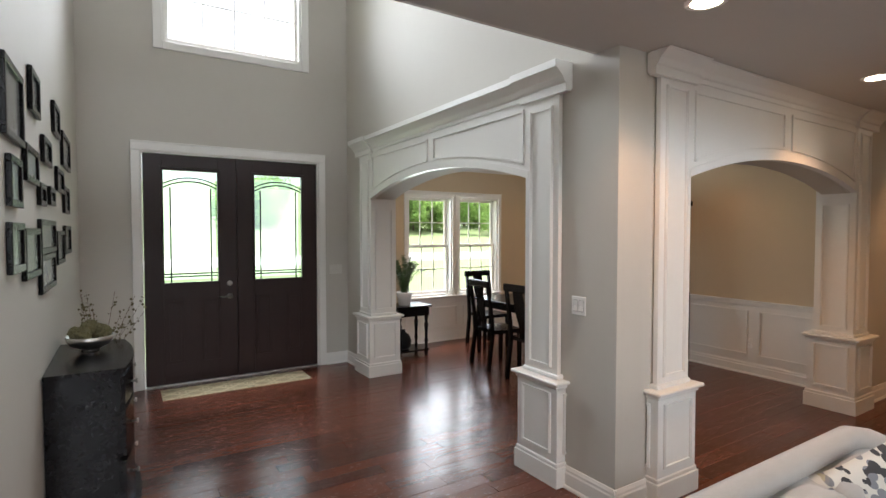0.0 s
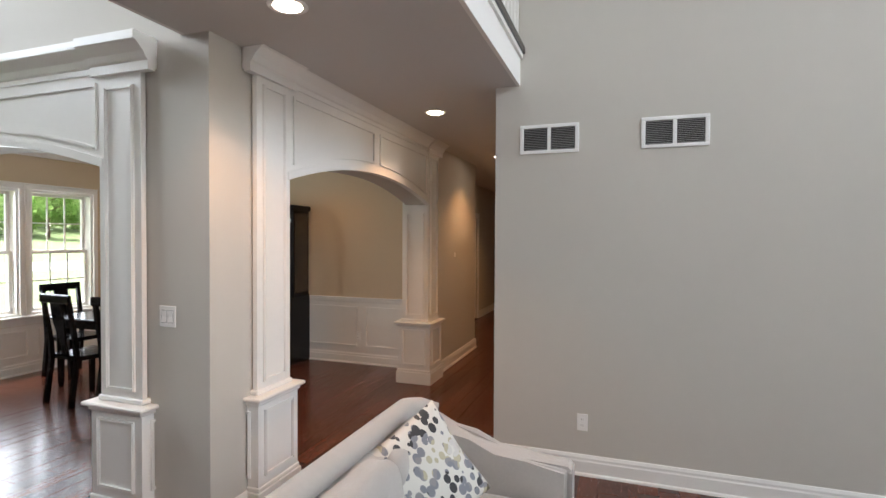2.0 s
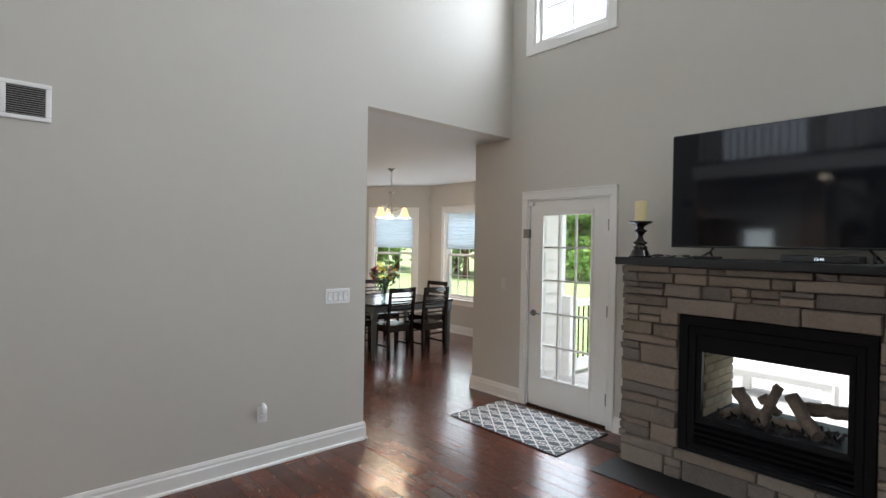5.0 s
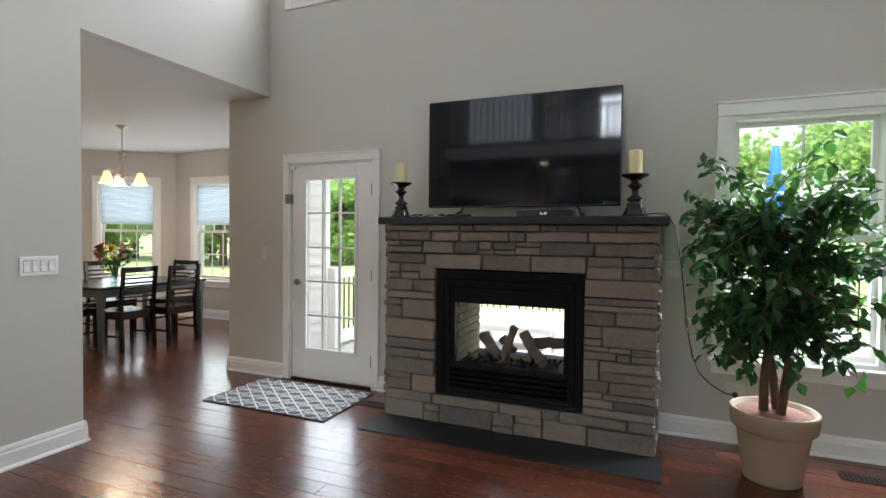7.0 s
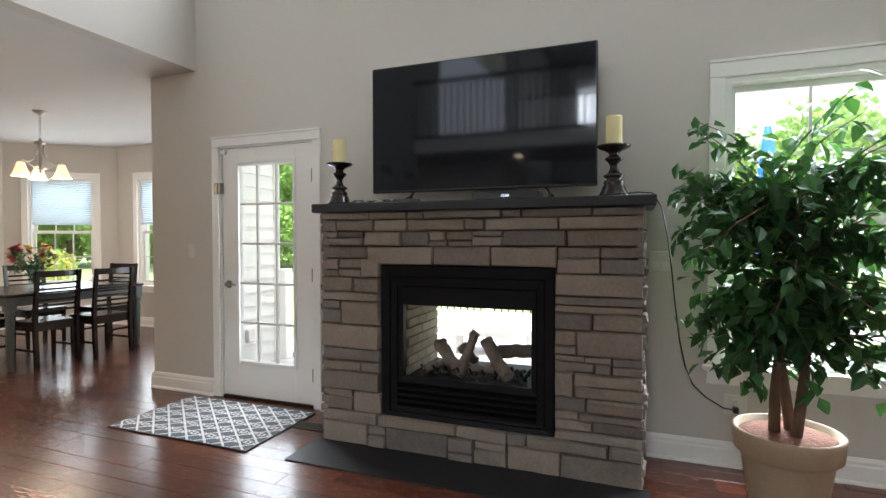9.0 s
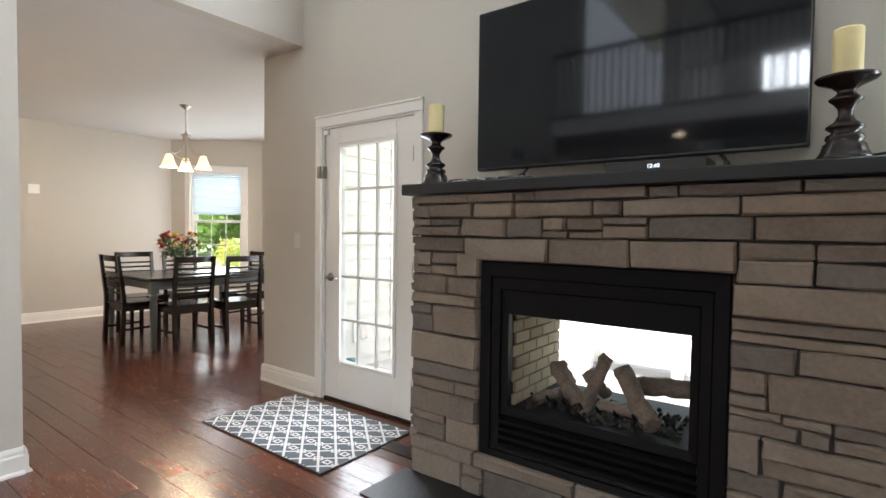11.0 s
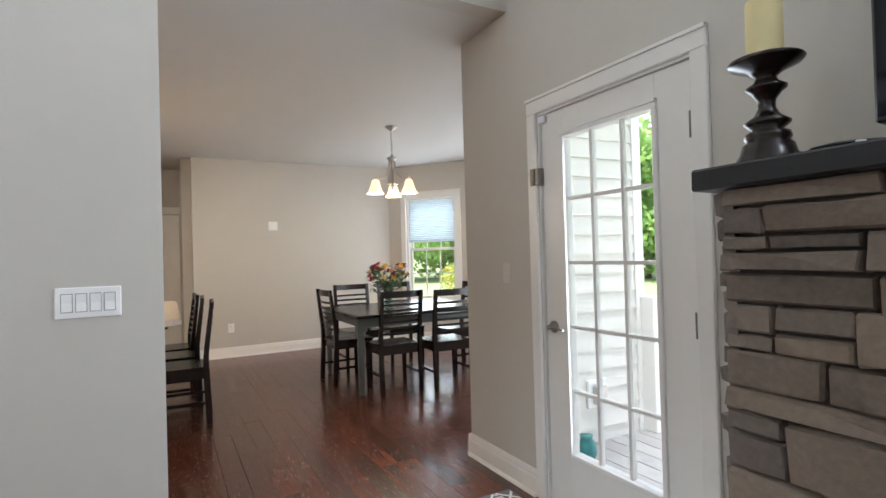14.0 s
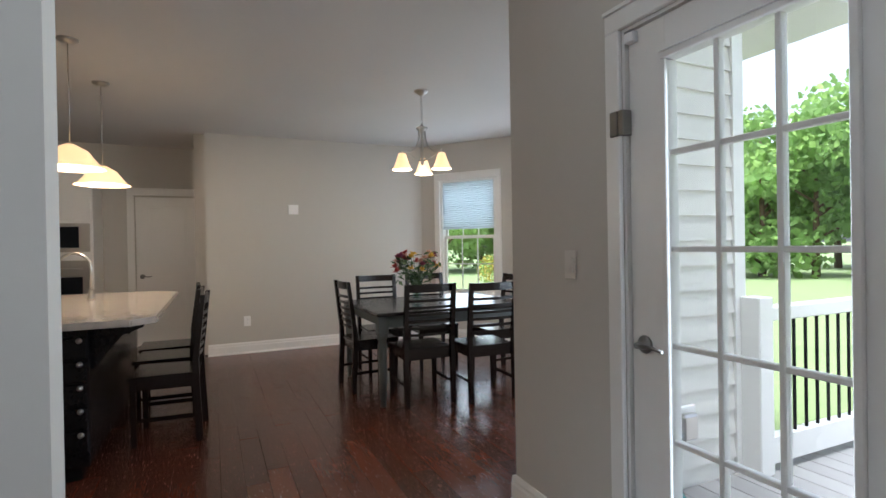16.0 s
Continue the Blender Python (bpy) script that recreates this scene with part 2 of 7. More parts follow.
# ---- mesh helpers ----
def box(bm, x0, y0, z0, x1, y1, z1, bev=0.0):
    """A box between two corners, its edges rounded off by bev."""
    x0, x1 = min(x0, x1), max(x0, x1)
    y0, y1 = min(y0, y1), max(y0, y1)
    z0, z1 = min(z0, z1), max(z0, z1)
    v = [bm.verts.new((x, y, z)) for x in (x0, x1) for y in (y0, y1) for z in (z0, z1)]
    fs = [bm.faces.new([v[i] for i in q]) for q in ((0, 1, 3, 2), (4, 6, 7, 5), (0, 4, 5, 1), (2, 3, 7, 6), (0, 2, 6, 4), (1, 5, 7, 3))]
    if bev:
        es = {e for f in fs for e in f.edges}
        bmesh.ops.bevel(bm, geom=list(es), offset=bev, segments=1, affect='EDGES')
    return v


def lathe(bm, profile, cx=0, cy=0, seg=20, m=None):
    """Turns a profile of (radius, z) about a vertical axis."""
    rings = []
    for r, z in profile:
        rings.append([bm.verts.new((cx + r * math.cos(2 * math.pi * i / seg), cy + r * math.sin(2 * math.pi * i / seg), z)) for i in range(seg)])
    for a, b in zip(rings, rings[1:]):
        for i in range(seg):
            f = bm.faces.new((a[i], a[(i + 1) % seg], b[(i + 1) % seg], b[i]))
            f.smooth = True
    bm.faces.new(rings[0][::-1]), bm.faces.new(rings[-1])
    if m is not None:
        bmesh.ops.transform(bm, matrix=m, verts=[v for r in rings for v in r])


def tube(bm, pts, r, seg=8, r1=None):
    """A round bar along points, tapering from r to r1."""
    pts = [Vector(p) for p in pts]
    rings = []
    for i, p in enumerate(pts):
        d = (pts[min(i + 1, len(pts) - 1)] - pts[max(i - 1, 0)]).normalized()
        u = d.cross(Vector((0, 0, 1)) if abs(d.z) < 0.9 else Vector((1, 0, 0))).normalized()
        w = d.cross(u)
        rr = r if r1 is None else r + (r1 - r) * i / (len(pts) - 1)
        rings.append([bm.verts.new(p + rr * (math.cos(2 * math.pi * k / seg) * u + math.sin(2 * math.pi * k / seg) * w)) for k in range(seg)])
    for a, b in zip(rings, rings[1:]):
        for i in range(seg):
            f = bm.faces.new((a[i], a[(i + 1) % seg], b[(i + 1) % seg], b[i]))
            f.smooth = True
    bm.faces.new(rings[0][::-1]), bm.faces.new(rings[-1])


def prism(bm, outline, axis, a0, a1):
    """A flat outline drawn out along an axis: 'x' (outline in y, z), 'y' (x, z) or 'z' (x, y)."""
    def at(p, a):
        return {"x": (a, p[0], p[1]), "y": (p[0], a, p[1]), "z": (p[0], p[1], a)}[axis]
    lo = [bm.verts.new(at(p, a0)) for p in outline]
    hi = [bm.verts.new(at(p, a1)) for p in outline]
    bm.faces.new(lo), bm.faces.new(hi[::-1])
    for i in range(len(lo)):
        j = (i + 1) % len(lo)
        bm.faces.new((lo[j], lo[i], hi[i], hi[j]))


def mesh_of(name, bm, material, fix=True):
    if fix:
        bmesh.ops.recalc_face_normals(bm, faces=bm.faces[:])
    me = bpy.data.meshes.new(name)
    bm.to_mesh(me)
    bm.free()
    me.materials.append(material)
    return me


def part(name, bm, material, parent=None, label="", fix=True):
    """Links a bmesh as one mesh object under a thing or a part."""
    ob = new(name, mesh_of(name, bm, material, fix))
    if parent:
        ob.parent = parent
    if label:
        ob["label"] = label
    return ob


def bx(name, material, parent, *c, bev=0.0, label=""):
    bm = bmesh.new()
    box(bm, *c, bev=bev)
    return part(name, bm, material, parent, label)


def thing(name, label, category, m=None, group=""):
    ob = new(name)
    ob.empty_display_size = 0.1
    if m is not None:
        ob.matrix_world = m
    return tagged(ob, label, category, group)


def setting(ob, label="", category=""):
    return tagged(ob, label, category, kind="structure")


def wall(name, axis, p0, p1, a0, a1, z0, z1, holes=(), material=None, label="smooth greige painted wall"):
    """A wall between p0 and p1 across its axis, from a0 to a1 along it, with holes (a0, a1, z0, z1)."""
    bm = bmesh.new()
    us = sorted({a0, a1, *[h for q in holes for h in q[:2]]})
    for u0, u1 in zip(us, us[1:]):
        gaps = sorted((q[2], q[3]) for q in holes if q[0] <= u0 and q[1] >= u1)
        z = z0
        for g0, g1 in gaps + [(z1, z1)]:
            if g0 > z + 1e-4:
                if axis == "x":
                    box(bm, p0, u0, z, p1, u1, g0)
                else:
                    box(bm, u0, p0, z, u1, p1, g0)
            z = max(z, g1)
    bmesh.ops.remove_doubles(bm, verts=bm.verts[:], dist=1e-5)
    return setting(part(name, bm, material or M_WALL), label, "wall")


# ---- plan ----
YS, XE, ZC, ZTOP = -4.515, 4.0, 2.72, 5.6
XD, YH = 2.52, 1.90
YF = 6.09
# patio door, window beside the fireplace, upper window
DOORH = (2.836, 3.752, 0.0, 2.064)
WINH = (-0.815, 0.055, 0.58, 2.22)
UPH = (2.89, 3.72, 3.60, 5.00)
wall("wall_south", "y", YS - 0.16, YS, -3.3, 4.515, 0, ZTOP, (DOORH, WINH, UPH, (-0.70, 0.105, 3.60, 5.00), (1.03, 1.92, 0.30, 1.02)))
wall("wall_east", "x", XE, XE + 0.13, -2.745, 0.70, 0, ZC)
wall("wall_east_upper", "x", XE, XE + 0.13, YS, 0.53, ZC, ZTOP)
wall("wall_west", "x", -3.46, -3.3, YS - 0.16, 2.16, 0, ZTOP)
wall("wall_stair", "y", 2.16, 2.28, -3.46, -0.27, 0, ZTOP)
wall("wall_gallery", "x", -0.40, -0.27, 2.28, YF, 0, ZTOP)
UFH = (0.48, 1.95, 3.655, 5.10)
wall("wall_front", "y", YF, YF + 0.18, -0.40, XD, 0, ZTOP, ((0.26, 2.143, 0, 2.50), UFH))


def arc(u0, u1, spring, top, n=24):
    """Points of a low arch between u0 and u1."""
    c, h, s = (u0 + u1) / 2, (u1 - u0) / 2, top - spring
    r = (h * h + s * s) / (2 * s)
    return [(c + h * (2 * i / n - 1), top - r + math.sqrt(max(r * r - (h * (2 * i / n - 1)) ** 2, 0))) for i in range(n + 1)]


def arch_wall(name, axis, p0, p1, u0, u1, o0, o1, spring, top, ztop, material):
    """A wall with one low-arched opening."""
    bm = bmesh.new()
    box_l = [(u0, 0), (o0, 0), (o0, ztop), (u0, ztop)]
    box_r = [(o1, 0), (u1, 0), (u1, ztop), (o1, ztop)]
    prism(bm, box_l, axis, p0, p1)
    prism(bm, box_r, axis, p0, p1)
    a = arc(o0, o1, spring, top)
    for q, w in zip(a, a[1:]):
        prism(bm, [q, w, (w[0], ztop), (q[0], ztop)], axis, p0, p1)
    bmesh.ops.remove_doubles(bm, verts=bm.verts[:], dist=1e-5)
    return setting(part(name, bm, material), "painted wall with a low arched opening", "wall")


arch_wall("wall_dining_west", "x", XD, 2.78, YH, YF, 2.615, 5.30, 2.02, 2.215, ZTOP, M_WALL)
arch_wall("wall_dining_south", "y", YH, 2.13, 2.78, 7.75, 3.14, 5.69, 2.00, 2.19, ZC, M_WALL)
# hall
wall("wall_hall_jog", "x", 7.63, 7.75, 2.13, 2.62, 0, ZC)
wall("wall_hall_north", "y", 2.62, 2.74, 7.75, 12.4, 0, ZC, ((9.63, 10.47, 0, 2.03),))
wall("wall_hall_south", "y", 0.58, 0.70, XE + 0.13, 12.4, 0, ZC)
wall("wall_hall_end", "x", 12.4, 12.5, 0.58, 2.74, 0, ZC)
# dining room
DWH = (3.60, 5.26, 0.69, 2.19)
YD = 6.50
XDE = 6.26
wall("wall_dining_north", "y", YD, YD + 0.18, XD, XDE + 0.18, 0, ZC, (DWH,), M_TAN)
wall("wall_dining_jog", "x", XD, 2.78, YF, YD, 0, ZC, (), M_TAN)
wall("wall_dining_east", "x", XDE, XDE + 0.18, 2.13, YD, 0, ZC, (), M_TAN)
# kitchen and breakfast bay
XK = 9.16
wall("wall_bay_west", "x", 4.355, 4.515, -5.90, YS - 0.16, 0, ZC + 0.3)
KC = [(4.515, -5.90), (5.60, -6.79), (8.00, -6.79), (XK, -5.90)]
wall("wall_kitchen_east", "x", XK, XK + 0.13, -5.90, -3.08, 0, ZC)
wall("wall_kitchen_return", "y", -3.08, -2.96, XK + 0.13, 10.3, 0, ZC)
wall("wall_kitchen_back", "x", 10.3, 10.42, -3.08, 0.58, 0, ZC, ((-2.95, -2.21, 0, 2.03),))


def slanted_wall(name, a, b, z0, z1, hole, th=0.16):
    """A wall from a to b seen from inside, with one window hole (u0, u1, z0, z1) along it. Returns its pose."""
    a, b = Vector((*a, 0)), Vector((*b, 0))
    d = (b - a)
    ln = d.length
    m = Matrix.Translation(a) @ Matrix.Rotation(math.atan2(d.y, d.x), 4, 'Z')
    ob = wall(name, "y", -th, 0, 0, ln, z0, z1, (hole,) if hole else ())
    ob.matrix_world = m
    return m, ln


BAYW = (0.84, 0.62, 2.21)
BAY = []
for i, (a, b) in enumerate(zip(KC, KC[1:])):
    ln = (Vector(b) - Vector(a)).length
    c = ln / 2 if i != 1 else ln - 0.86
    BAY.append((slanted_wall("wall_bay_%d" % (i + 1), a, b, 0, ZC, (c - BAYW[0] / 2, c + BAYW[0] / 2, BAYW[1], BAYW[2]))[0], c))


# ceilings and balcony
def slab(name, x0, y0, x1, y1, z0, z1, material=M_CEIL, label="flat off-white ceiling", category="ceiling"):
    return setting(bx(name, material, None, x0, y0, z0, x1, y1, z1), label, category)


slab("ceiling_living", -3.46, YS - 0.16, XE + 0.13, YF + 0.18, ZTOP, ZTOP + 0.1)
slab("ceiling_balcony", -3.46, 0.55, XE, 2.06, ZC, ZC + 0.20)
slab("ceiling_hall", XE, 0.55, 12.5, 1.95, ZC, ZC + 0.20)
slab("ceiling_hall_niche", 7.63, 1.95, 12.5, 2.74, ZC, ZC + 0.20)
slab("ceiling_dining", 2.78, 2.13, XDE + 0.18, YD + 0.18, ZC, ZC + 0.2)
slab("ceiling_kitchen", XE + 0.13, -7.0, 10.42, 0.55, ZC, ZC + 0.2)
# upper walls that close the balcony
wall("wall_upper_end", "x", XE + 0.13, XE + 0.25, 0.53, 2.08, ZC + 0.20, ZTOP)
for y0, y1, nm in ((0.525, 0.55, "trim_balcony_south"), (2.06, 2.085, "trim_balcony_north")):
    x1 = XE if y0 < 1 else XD
    bm = bmesh.new()
    box(bm, -3.3 if y0 < 1 else -0.27, y0, ZC, x1, y1, 2.91)
    box(bm, -3.3 if y0 < 1 else -0.27, y0 - 0.02, 2.91, x1, y1 + 0.02, 2.94)
    setting(part(nm, bm, M_TRIM), "white painted balcony fascia board", "trim")
# ground, lawn and drive
setting(bx("ground", M_GRASS, None, -400, -400, -0.6, 400, 400, -0.45), "wide green lawn", "ground")
setting(bx("road", M_ROAD, None, -60, 33, -0.45, 60, 44, -0.435), "pale concrete drive across the lawn", "road")

# subfloor under the planks
bm = bmesh.new()
box(bm, -3.46, YS - 0.16, -0.20, 12.5, 7.0, -0.012)
prism(bm, [(4.40, -4.676), (4.40, -5.94), (5.57, -6.90), (8.03, -6.90), (9.2, -5.94), (9.2, -4.676)], "z", -0.20, -0.012)
setting(part("floor_base", bm, M_GAP), "dark subfloor", "floor")


# ---- trim ----
def base_run(name, a, b, n, h=0.14, material=M_TRIM):
    """A moulded baseboard from a to b, its face turned to n."""
    a, b, n = Vector(a), Vector(b), Vector(n)
    bm = bmesh.new()
    prof = [(0, 0), (0.034, 0), (0.033, 0.010), (0.028, 0.017), (0.019, 0.020), (0.019, h - 0.045), (0.014, h - 0.035), (0.014, h - 0.02), (0.006, h), (0, h)]
    lo = [bm.verts.new((a.x + n.x * d, a.y + n.y * d, z)) for d, z in prof]
    hi = [bm.verts.new((b.x + n.x * d, b.y + n.y * d, z)) for d, z in prof]
    bm.faces.new(lo), bm.faces.new(hi[::-1])
    for i in range(len(lo)):
        j = (i + 1) % len(lo)
        bm.faces.new((lo[j], lo[i], hi[i], hi[j]))
    return setting(part(name, bm, material), "white moulded baseboard", "baseboard")


for a, b, n in (((XE, -2.745), (XE, 0.70), (-1, 0)), ((XE - 0.019, -2.745), (XE + 0.149, -2.745), (0, -1)), ((XE + 0.13, -2.745), (XE + 0.13, 0.58), (1, 0)),
                ((-3.3, YS), (0.47, YS), (0, 1)), ((2.42, YS), (2.765, YS), (0, 1)), ((3.823, YS), (4.515, YS), (0, 1)), ((4.515, YS + 0.019), (4.515, -5.9), (1, 0)),
                ((XK, -5.9), (XK, -3.08), (-1, 0)), ((XE - 0.019, 0.70), (12.4, 0.70), (0, 1)),
                ((XD, YH - 0.019), (XD, 2.30), (-1, 0)), ((XD - 0.019, YH), (2.80, YH), (0, -1)), ((XD, 5.63), (XD, YF), (-1, 0)),
                ((2.225, YF), (XD, YF), (0, -1)), ((-0.27, YF), (0.19, YF), (0, -1)), ((-0.27, 2.2), (-0.27, YF), (1, 0)),
                ((6.03, YH), (7.769, YH), (0, -1)), ((7.75, YH - 0.019), (7.75, 2.62), (1, 0)), ((7.75, 2.62), (9.53, 2.62), (0, -1)), ((10.57, 2.62), (12.4, 2.62), (0, -1)), ((12.4, 0.70), (12.4, 2.62), (-1, 0)),
                ((-3.3, YS), (-3.3, 2.16), (1, 0)), ((-3.3, 2.16), (-0.27, 2.16), (0, -1)),
                ((XDE, 2.13), (XDE, YD), (-1, 0)), ((2.78, YD), (XDE, YD), (0, -1)), ((6.03, 2.13), (XDE, 2.13), (0, 1))):
    base_run("baseboard", a, b, n)
for (m, c), (a, b) in zip(BAY, zip(KC, KC[1:])):
    base_run("baseboard", a, b, Vector((-(b[1] - a[1]), b[0] - a[0])).normalized())


def frame_boards(bm, u0, u1, z0, z1, w, y0, y1, sill=False, bottom=True):
    """Four casing boards round an opening, in the plane y."""
    box(bm, u0 - w, y0, z0 if not bottom else z0 - w, u0, y1, z1, 0.004)
    box(bm, u1, y0, z0 if not bottom else z0 - w, u1 + w, y1, z1, 0.004)
    box(bm, u0 - w, y0, z1 + 0.0005, u1 + w, y1, z1 + w, 0.004)
    box(bm, u0 - w, y0, z1 + w + 0.0005, u1 + w, y1 + 0.008 * (1 if y1 > y0 else -1), z1 + w + 0.014)
    if bottom:
        box(bm, u0 + 0.0005, y0, z0 - w, u1 - 0.0005, y1, z0 - 0.0005, 0.004)


def window(name, m, u0, u1, z0, z1, th, cols=2, rows=4, label="", shade=None, stool=True, casing=0.085, ext=0.11, meeting=True):
    """A white sash window in a hole of a wall. In its own axes x runs along the wall, y points into the room."""
    w = setting(thing(name, label or "white double-hung window with muntin bars", "window", m))
    bm = bmesh.new()
    frame_boards(bm, u0, u1, z0, z1, casing, 0.0, 0.022, bottom=not stool)
    part("window_casing", bm, M_TRIM, w)
    bm = bmesh.new()
    for a in (u0, u1 - 0.03):
        box(bm, a, -th, z0, a + 0.03, 0, z1)
    box(bm, u0 + 0.03, -th, z1 - 0.03, u1 - 0.03, 0, z1)
    box(bm, u0 + 0.03, -th, z0, u1 - 0.03, 0, z0 + 0.03)
    part("window_frame", bm, M_TRIM, w)
    if stool:
        bm = bmesh.new()
        box(bm, u0 - ext, 0.0, z0 - 0.028, u1 + ext, 0.055, z0, 0.006)
        box(bm, u0 - casing, 0.0, z0 - 0.11, u1 + casing, 0.018, z0 - 0.0285)
        part("window_sill", bm, M_TRIM, w)
    a0, a1, c0, c1 = u0 + 0.03, u1 - 0.03, z0 + 0.03, z1 - 0.03
    zm = (c0 + c1) / 2
    halves = ((c0, zm + 0.015, -th * 0.45), (zm - 0.015, c1, -th * 0.7)) if meeting else ((c0, c1, -th * 0.55),)
    for q0, q1, yy in halves:
        bm = bmesh.new()
        for a in (a0, a1 - 0.035):
            box(bm, a, yy - 0.015, q0, a + 0.035, yy + 0.015, q1)
        box(bm, a0 + 0.035, yy - 0.015, q0, a1 - 0.035, yy + 0.015, q0 + 0.04)
        box(bm, a0 + 0.035, yy - 0.015, q1 - 0.035, a1 - 0.035, yy + 0.015, q1)
        s = part("sash", bm, M_TRIM, w)
        bm = bmesh.new()
        g0, g1, k0, k1 = a0 + 0.035, a1 - 0.035, q0 + 0.04, q1 - 0.035
        for i in range(1, cols):
            x = g0 + (g1 - g0) * i / cols
            box(bm, x - 0.008, yy - 0.006, k0, x + 0.008, yy + 0.006, k1)
        nr = rows // len(halves)
        for j in range(1, nr):
            z = k0 + (k1 - k0) * j / nr
            box(bm, g0, yy - 0.005, z - 0.008, g1, yy + 0.005, z + 0.008)
        if cols > 1 or nr > 1:
            part("muntin", bm, M_TRIM, s)
        p = bx("pane", M_PANE, s, g0, yy - 0.002, k0, g1, yy + 0.002, k1)
        p.visible_shadow = False
    if shade:
        bm = bmesh.new()
        n = 22
        zz = [shade + (c1 - shade) * i / n for i in range(n + 1)]
        for i in range(n):
            prism(bm, [(-0.035, zz[i]), (-0.020, (zz[i] + zz[i + 1]) / 2), (-0.035, zz[i + 1]), (-0.044, zz[i + 1]), (-0.044, zz[i])], "x", a0 + 0.004, a1 - 0.004)
        part("roller_shade", bm, M_SHADE, w, "pale cellular shade pulled half down")
        bx("shade_rail", M_SHADE, w, a0 + 0.004, -0.048, shade - 0.025, a1 - 0.004, -0.012, shade)
    return w


R180 = Matrix.Rotation(math.pi, 4, 'Z')
# In a wall that faces +y the window's x runs as the world's; in one that faces -y it is turned round.
window("window_1", Matrix.Translation((0, YS, 0)), *WINH, 0.16, cols=2, rows=4, label="white double-hung window behind the ficus")
# Added out of view, to hold the extra daylight lamp.
window("window_9", Matrix.Translation((0, YS, 0)), -0.70, 0.105, 3.60, 5.00, 0.16, cols=2, rows=4, label="unseen high white window added to let in more light", stool=False)
window("window_2", Matrix.Translation((0, YS, 0)), *UPH, 0.16, cols=2, rows=4, label="high white window above the patio door", stool=False)
mF = Matrix.Translation((0, YF, 0)) @ R180
window("window_3", mF, -UFH[1], -UFH[0], UFH[2], UFH[3], 0.18, cols=4, rows=3, label="large high window over the front doors", stool=False, meeting=False)
mD = Matrix.Translation((0, YD, 0)) @ R180
mid = (DWH[0] + DWH[1]) / 2
window("window_4", mD, -DWH[1], -mid - 0.06, DWH[2], DWH[3], 0.18, cols=3, rows=4, casing=0.058, ext=0.0585, label="white double-hung window onto the front lawn")
window("window_5", mD, -mid + 0.06, -DWH[0], DWH[2], DWH[3], 0.18, cols=3, rows=4, casing=0.058, ext=0.0585, label="white double-hung window onto the front lawn")
setting(bx("trim_mullion", M_TRIM, None, mid - 0.0595, YD + 0.002, DWH[2], mid + 0.0595, YD + 0.18, DWH[3]), "white window mullion", "trim")
for i, (m, c) in enumerate(BAY):
    window("window_%d" % (6 + i), m, c - BAYW[0] / 2, c + BAYW[0] / 2, BAYW[1], BAYW[2], 0.16, cols=3, rows=4, shade=1.55, label="white window with a half-lowered cellular shade")

    q = m @ Matrix.Translation((c, -0.005, 1.42))
    lamp('AREA', "daylight_bay_window", look(q.translation, q @ Vector((0, 1, 0))), W_BAY, DAY, size=(0.72, 1.40))
    q = m @ Matrix.Translation((c, -0.15, 1.86))
    lamp('AREA', "daylight_blind", look(q.translation, q @ Vector((0, 1, 0))), W_BLIND, DAY, size=(0.74, 0.56))


# ---- doors ----
def lever(parent, m, flip=1):
    bm = bmesh.new()
    lathe(bm, [(0.032, 0), (0.032, 0.006), (0.026, 0.012), (0.012, 0.014), (0.011, 0.045), (0.0, 0.046)], seg=18, m=m)
    tube(bm, [m @ Vector(p) for p in ((0, 0, 0.042), (0.03 * flip, 0, 0.05), (0.07 * flip, -0.004, 0.05), (0.115 * flip, 0.004, 0.046))], 0.009, 8, 0.006)
    return part("door_handle", bm, M_SHADED_NICKEL, parent, "brushed nickel lever handle")


def panel_recess(bm, x0, x1, z0, z1, y, d):
    """A raised panel with a stepped moulding; d is the way out of the door."""
    box(bm, x0, y, z0, x1, y + d * 0.006, z1, 0.003)
    box(bm, x0 + 0.03, y + d * 0.006, z0 + 0.03, x1 - 0.03, y + d * 0.012, z1 - 0.03, 0.004)


# patio door, closed
pd = setting(thing("door_1", "white fifteen-lite glazed patio door, closed", "door", Matrix.Translation((0, YS, 0))))
bm = bmesh.new()
x0, x1, g0, g1, zb, zt = 2.852, 3.736, 3.022, 3.576, 0.300, 1.915
box(bm, x0, -0.06, 0.02, g0, -0.015, 2.05, 0.002), box(bm, g1, -0.06, 0.02, x1, -0.015, 2.05, 0.002)
box(bm, g0, -0.06, 0.02, g1, -0.015, zb), box(bm, g0, -0.06, zt, g1, -0.015, 2.05)
slabp = part("door_leaf", bm, M_TRIM, pd)
bm = bmesh.new()
frame_boards(bm, g0 + 0.012, g1 - 0.012, zb + 0.012, zt - 0.012, 0.026, -0.06, -0.004)
part("lite_frame", bm, M_TRIM, slabp)
bm = bmesh.new()
for i in (1, 2):
    x = g0 + (g1 - g0) * i / 3
    box(bm, x - 0.009, -0.05, zb, x + 0.009, -0.02, zt, 0.003)
for j in range(1, 5):
    z = zb + (zt - zb) * j / 5
    box(bm, g0, -0.048, z - 0.009, g1, -0.022, z + 0.009, 0.003)
part("muntin", bm, M_TRIM, slabp)
for i in range(3):
    for j in range(5):
        p = bx("pane", M_PANE, slabp, g0 + (g1 - g0) * i / 3 + 0.009, -0.037, zb + (zt - zb) * j / 5 + 0.009, g0 + (g1 - g0) * (i + 1) / 3 - 0.009, -0.033, zb + (zt - zb) * (j + 1) / 5 - 0.009)
        p.visible_shadow = False
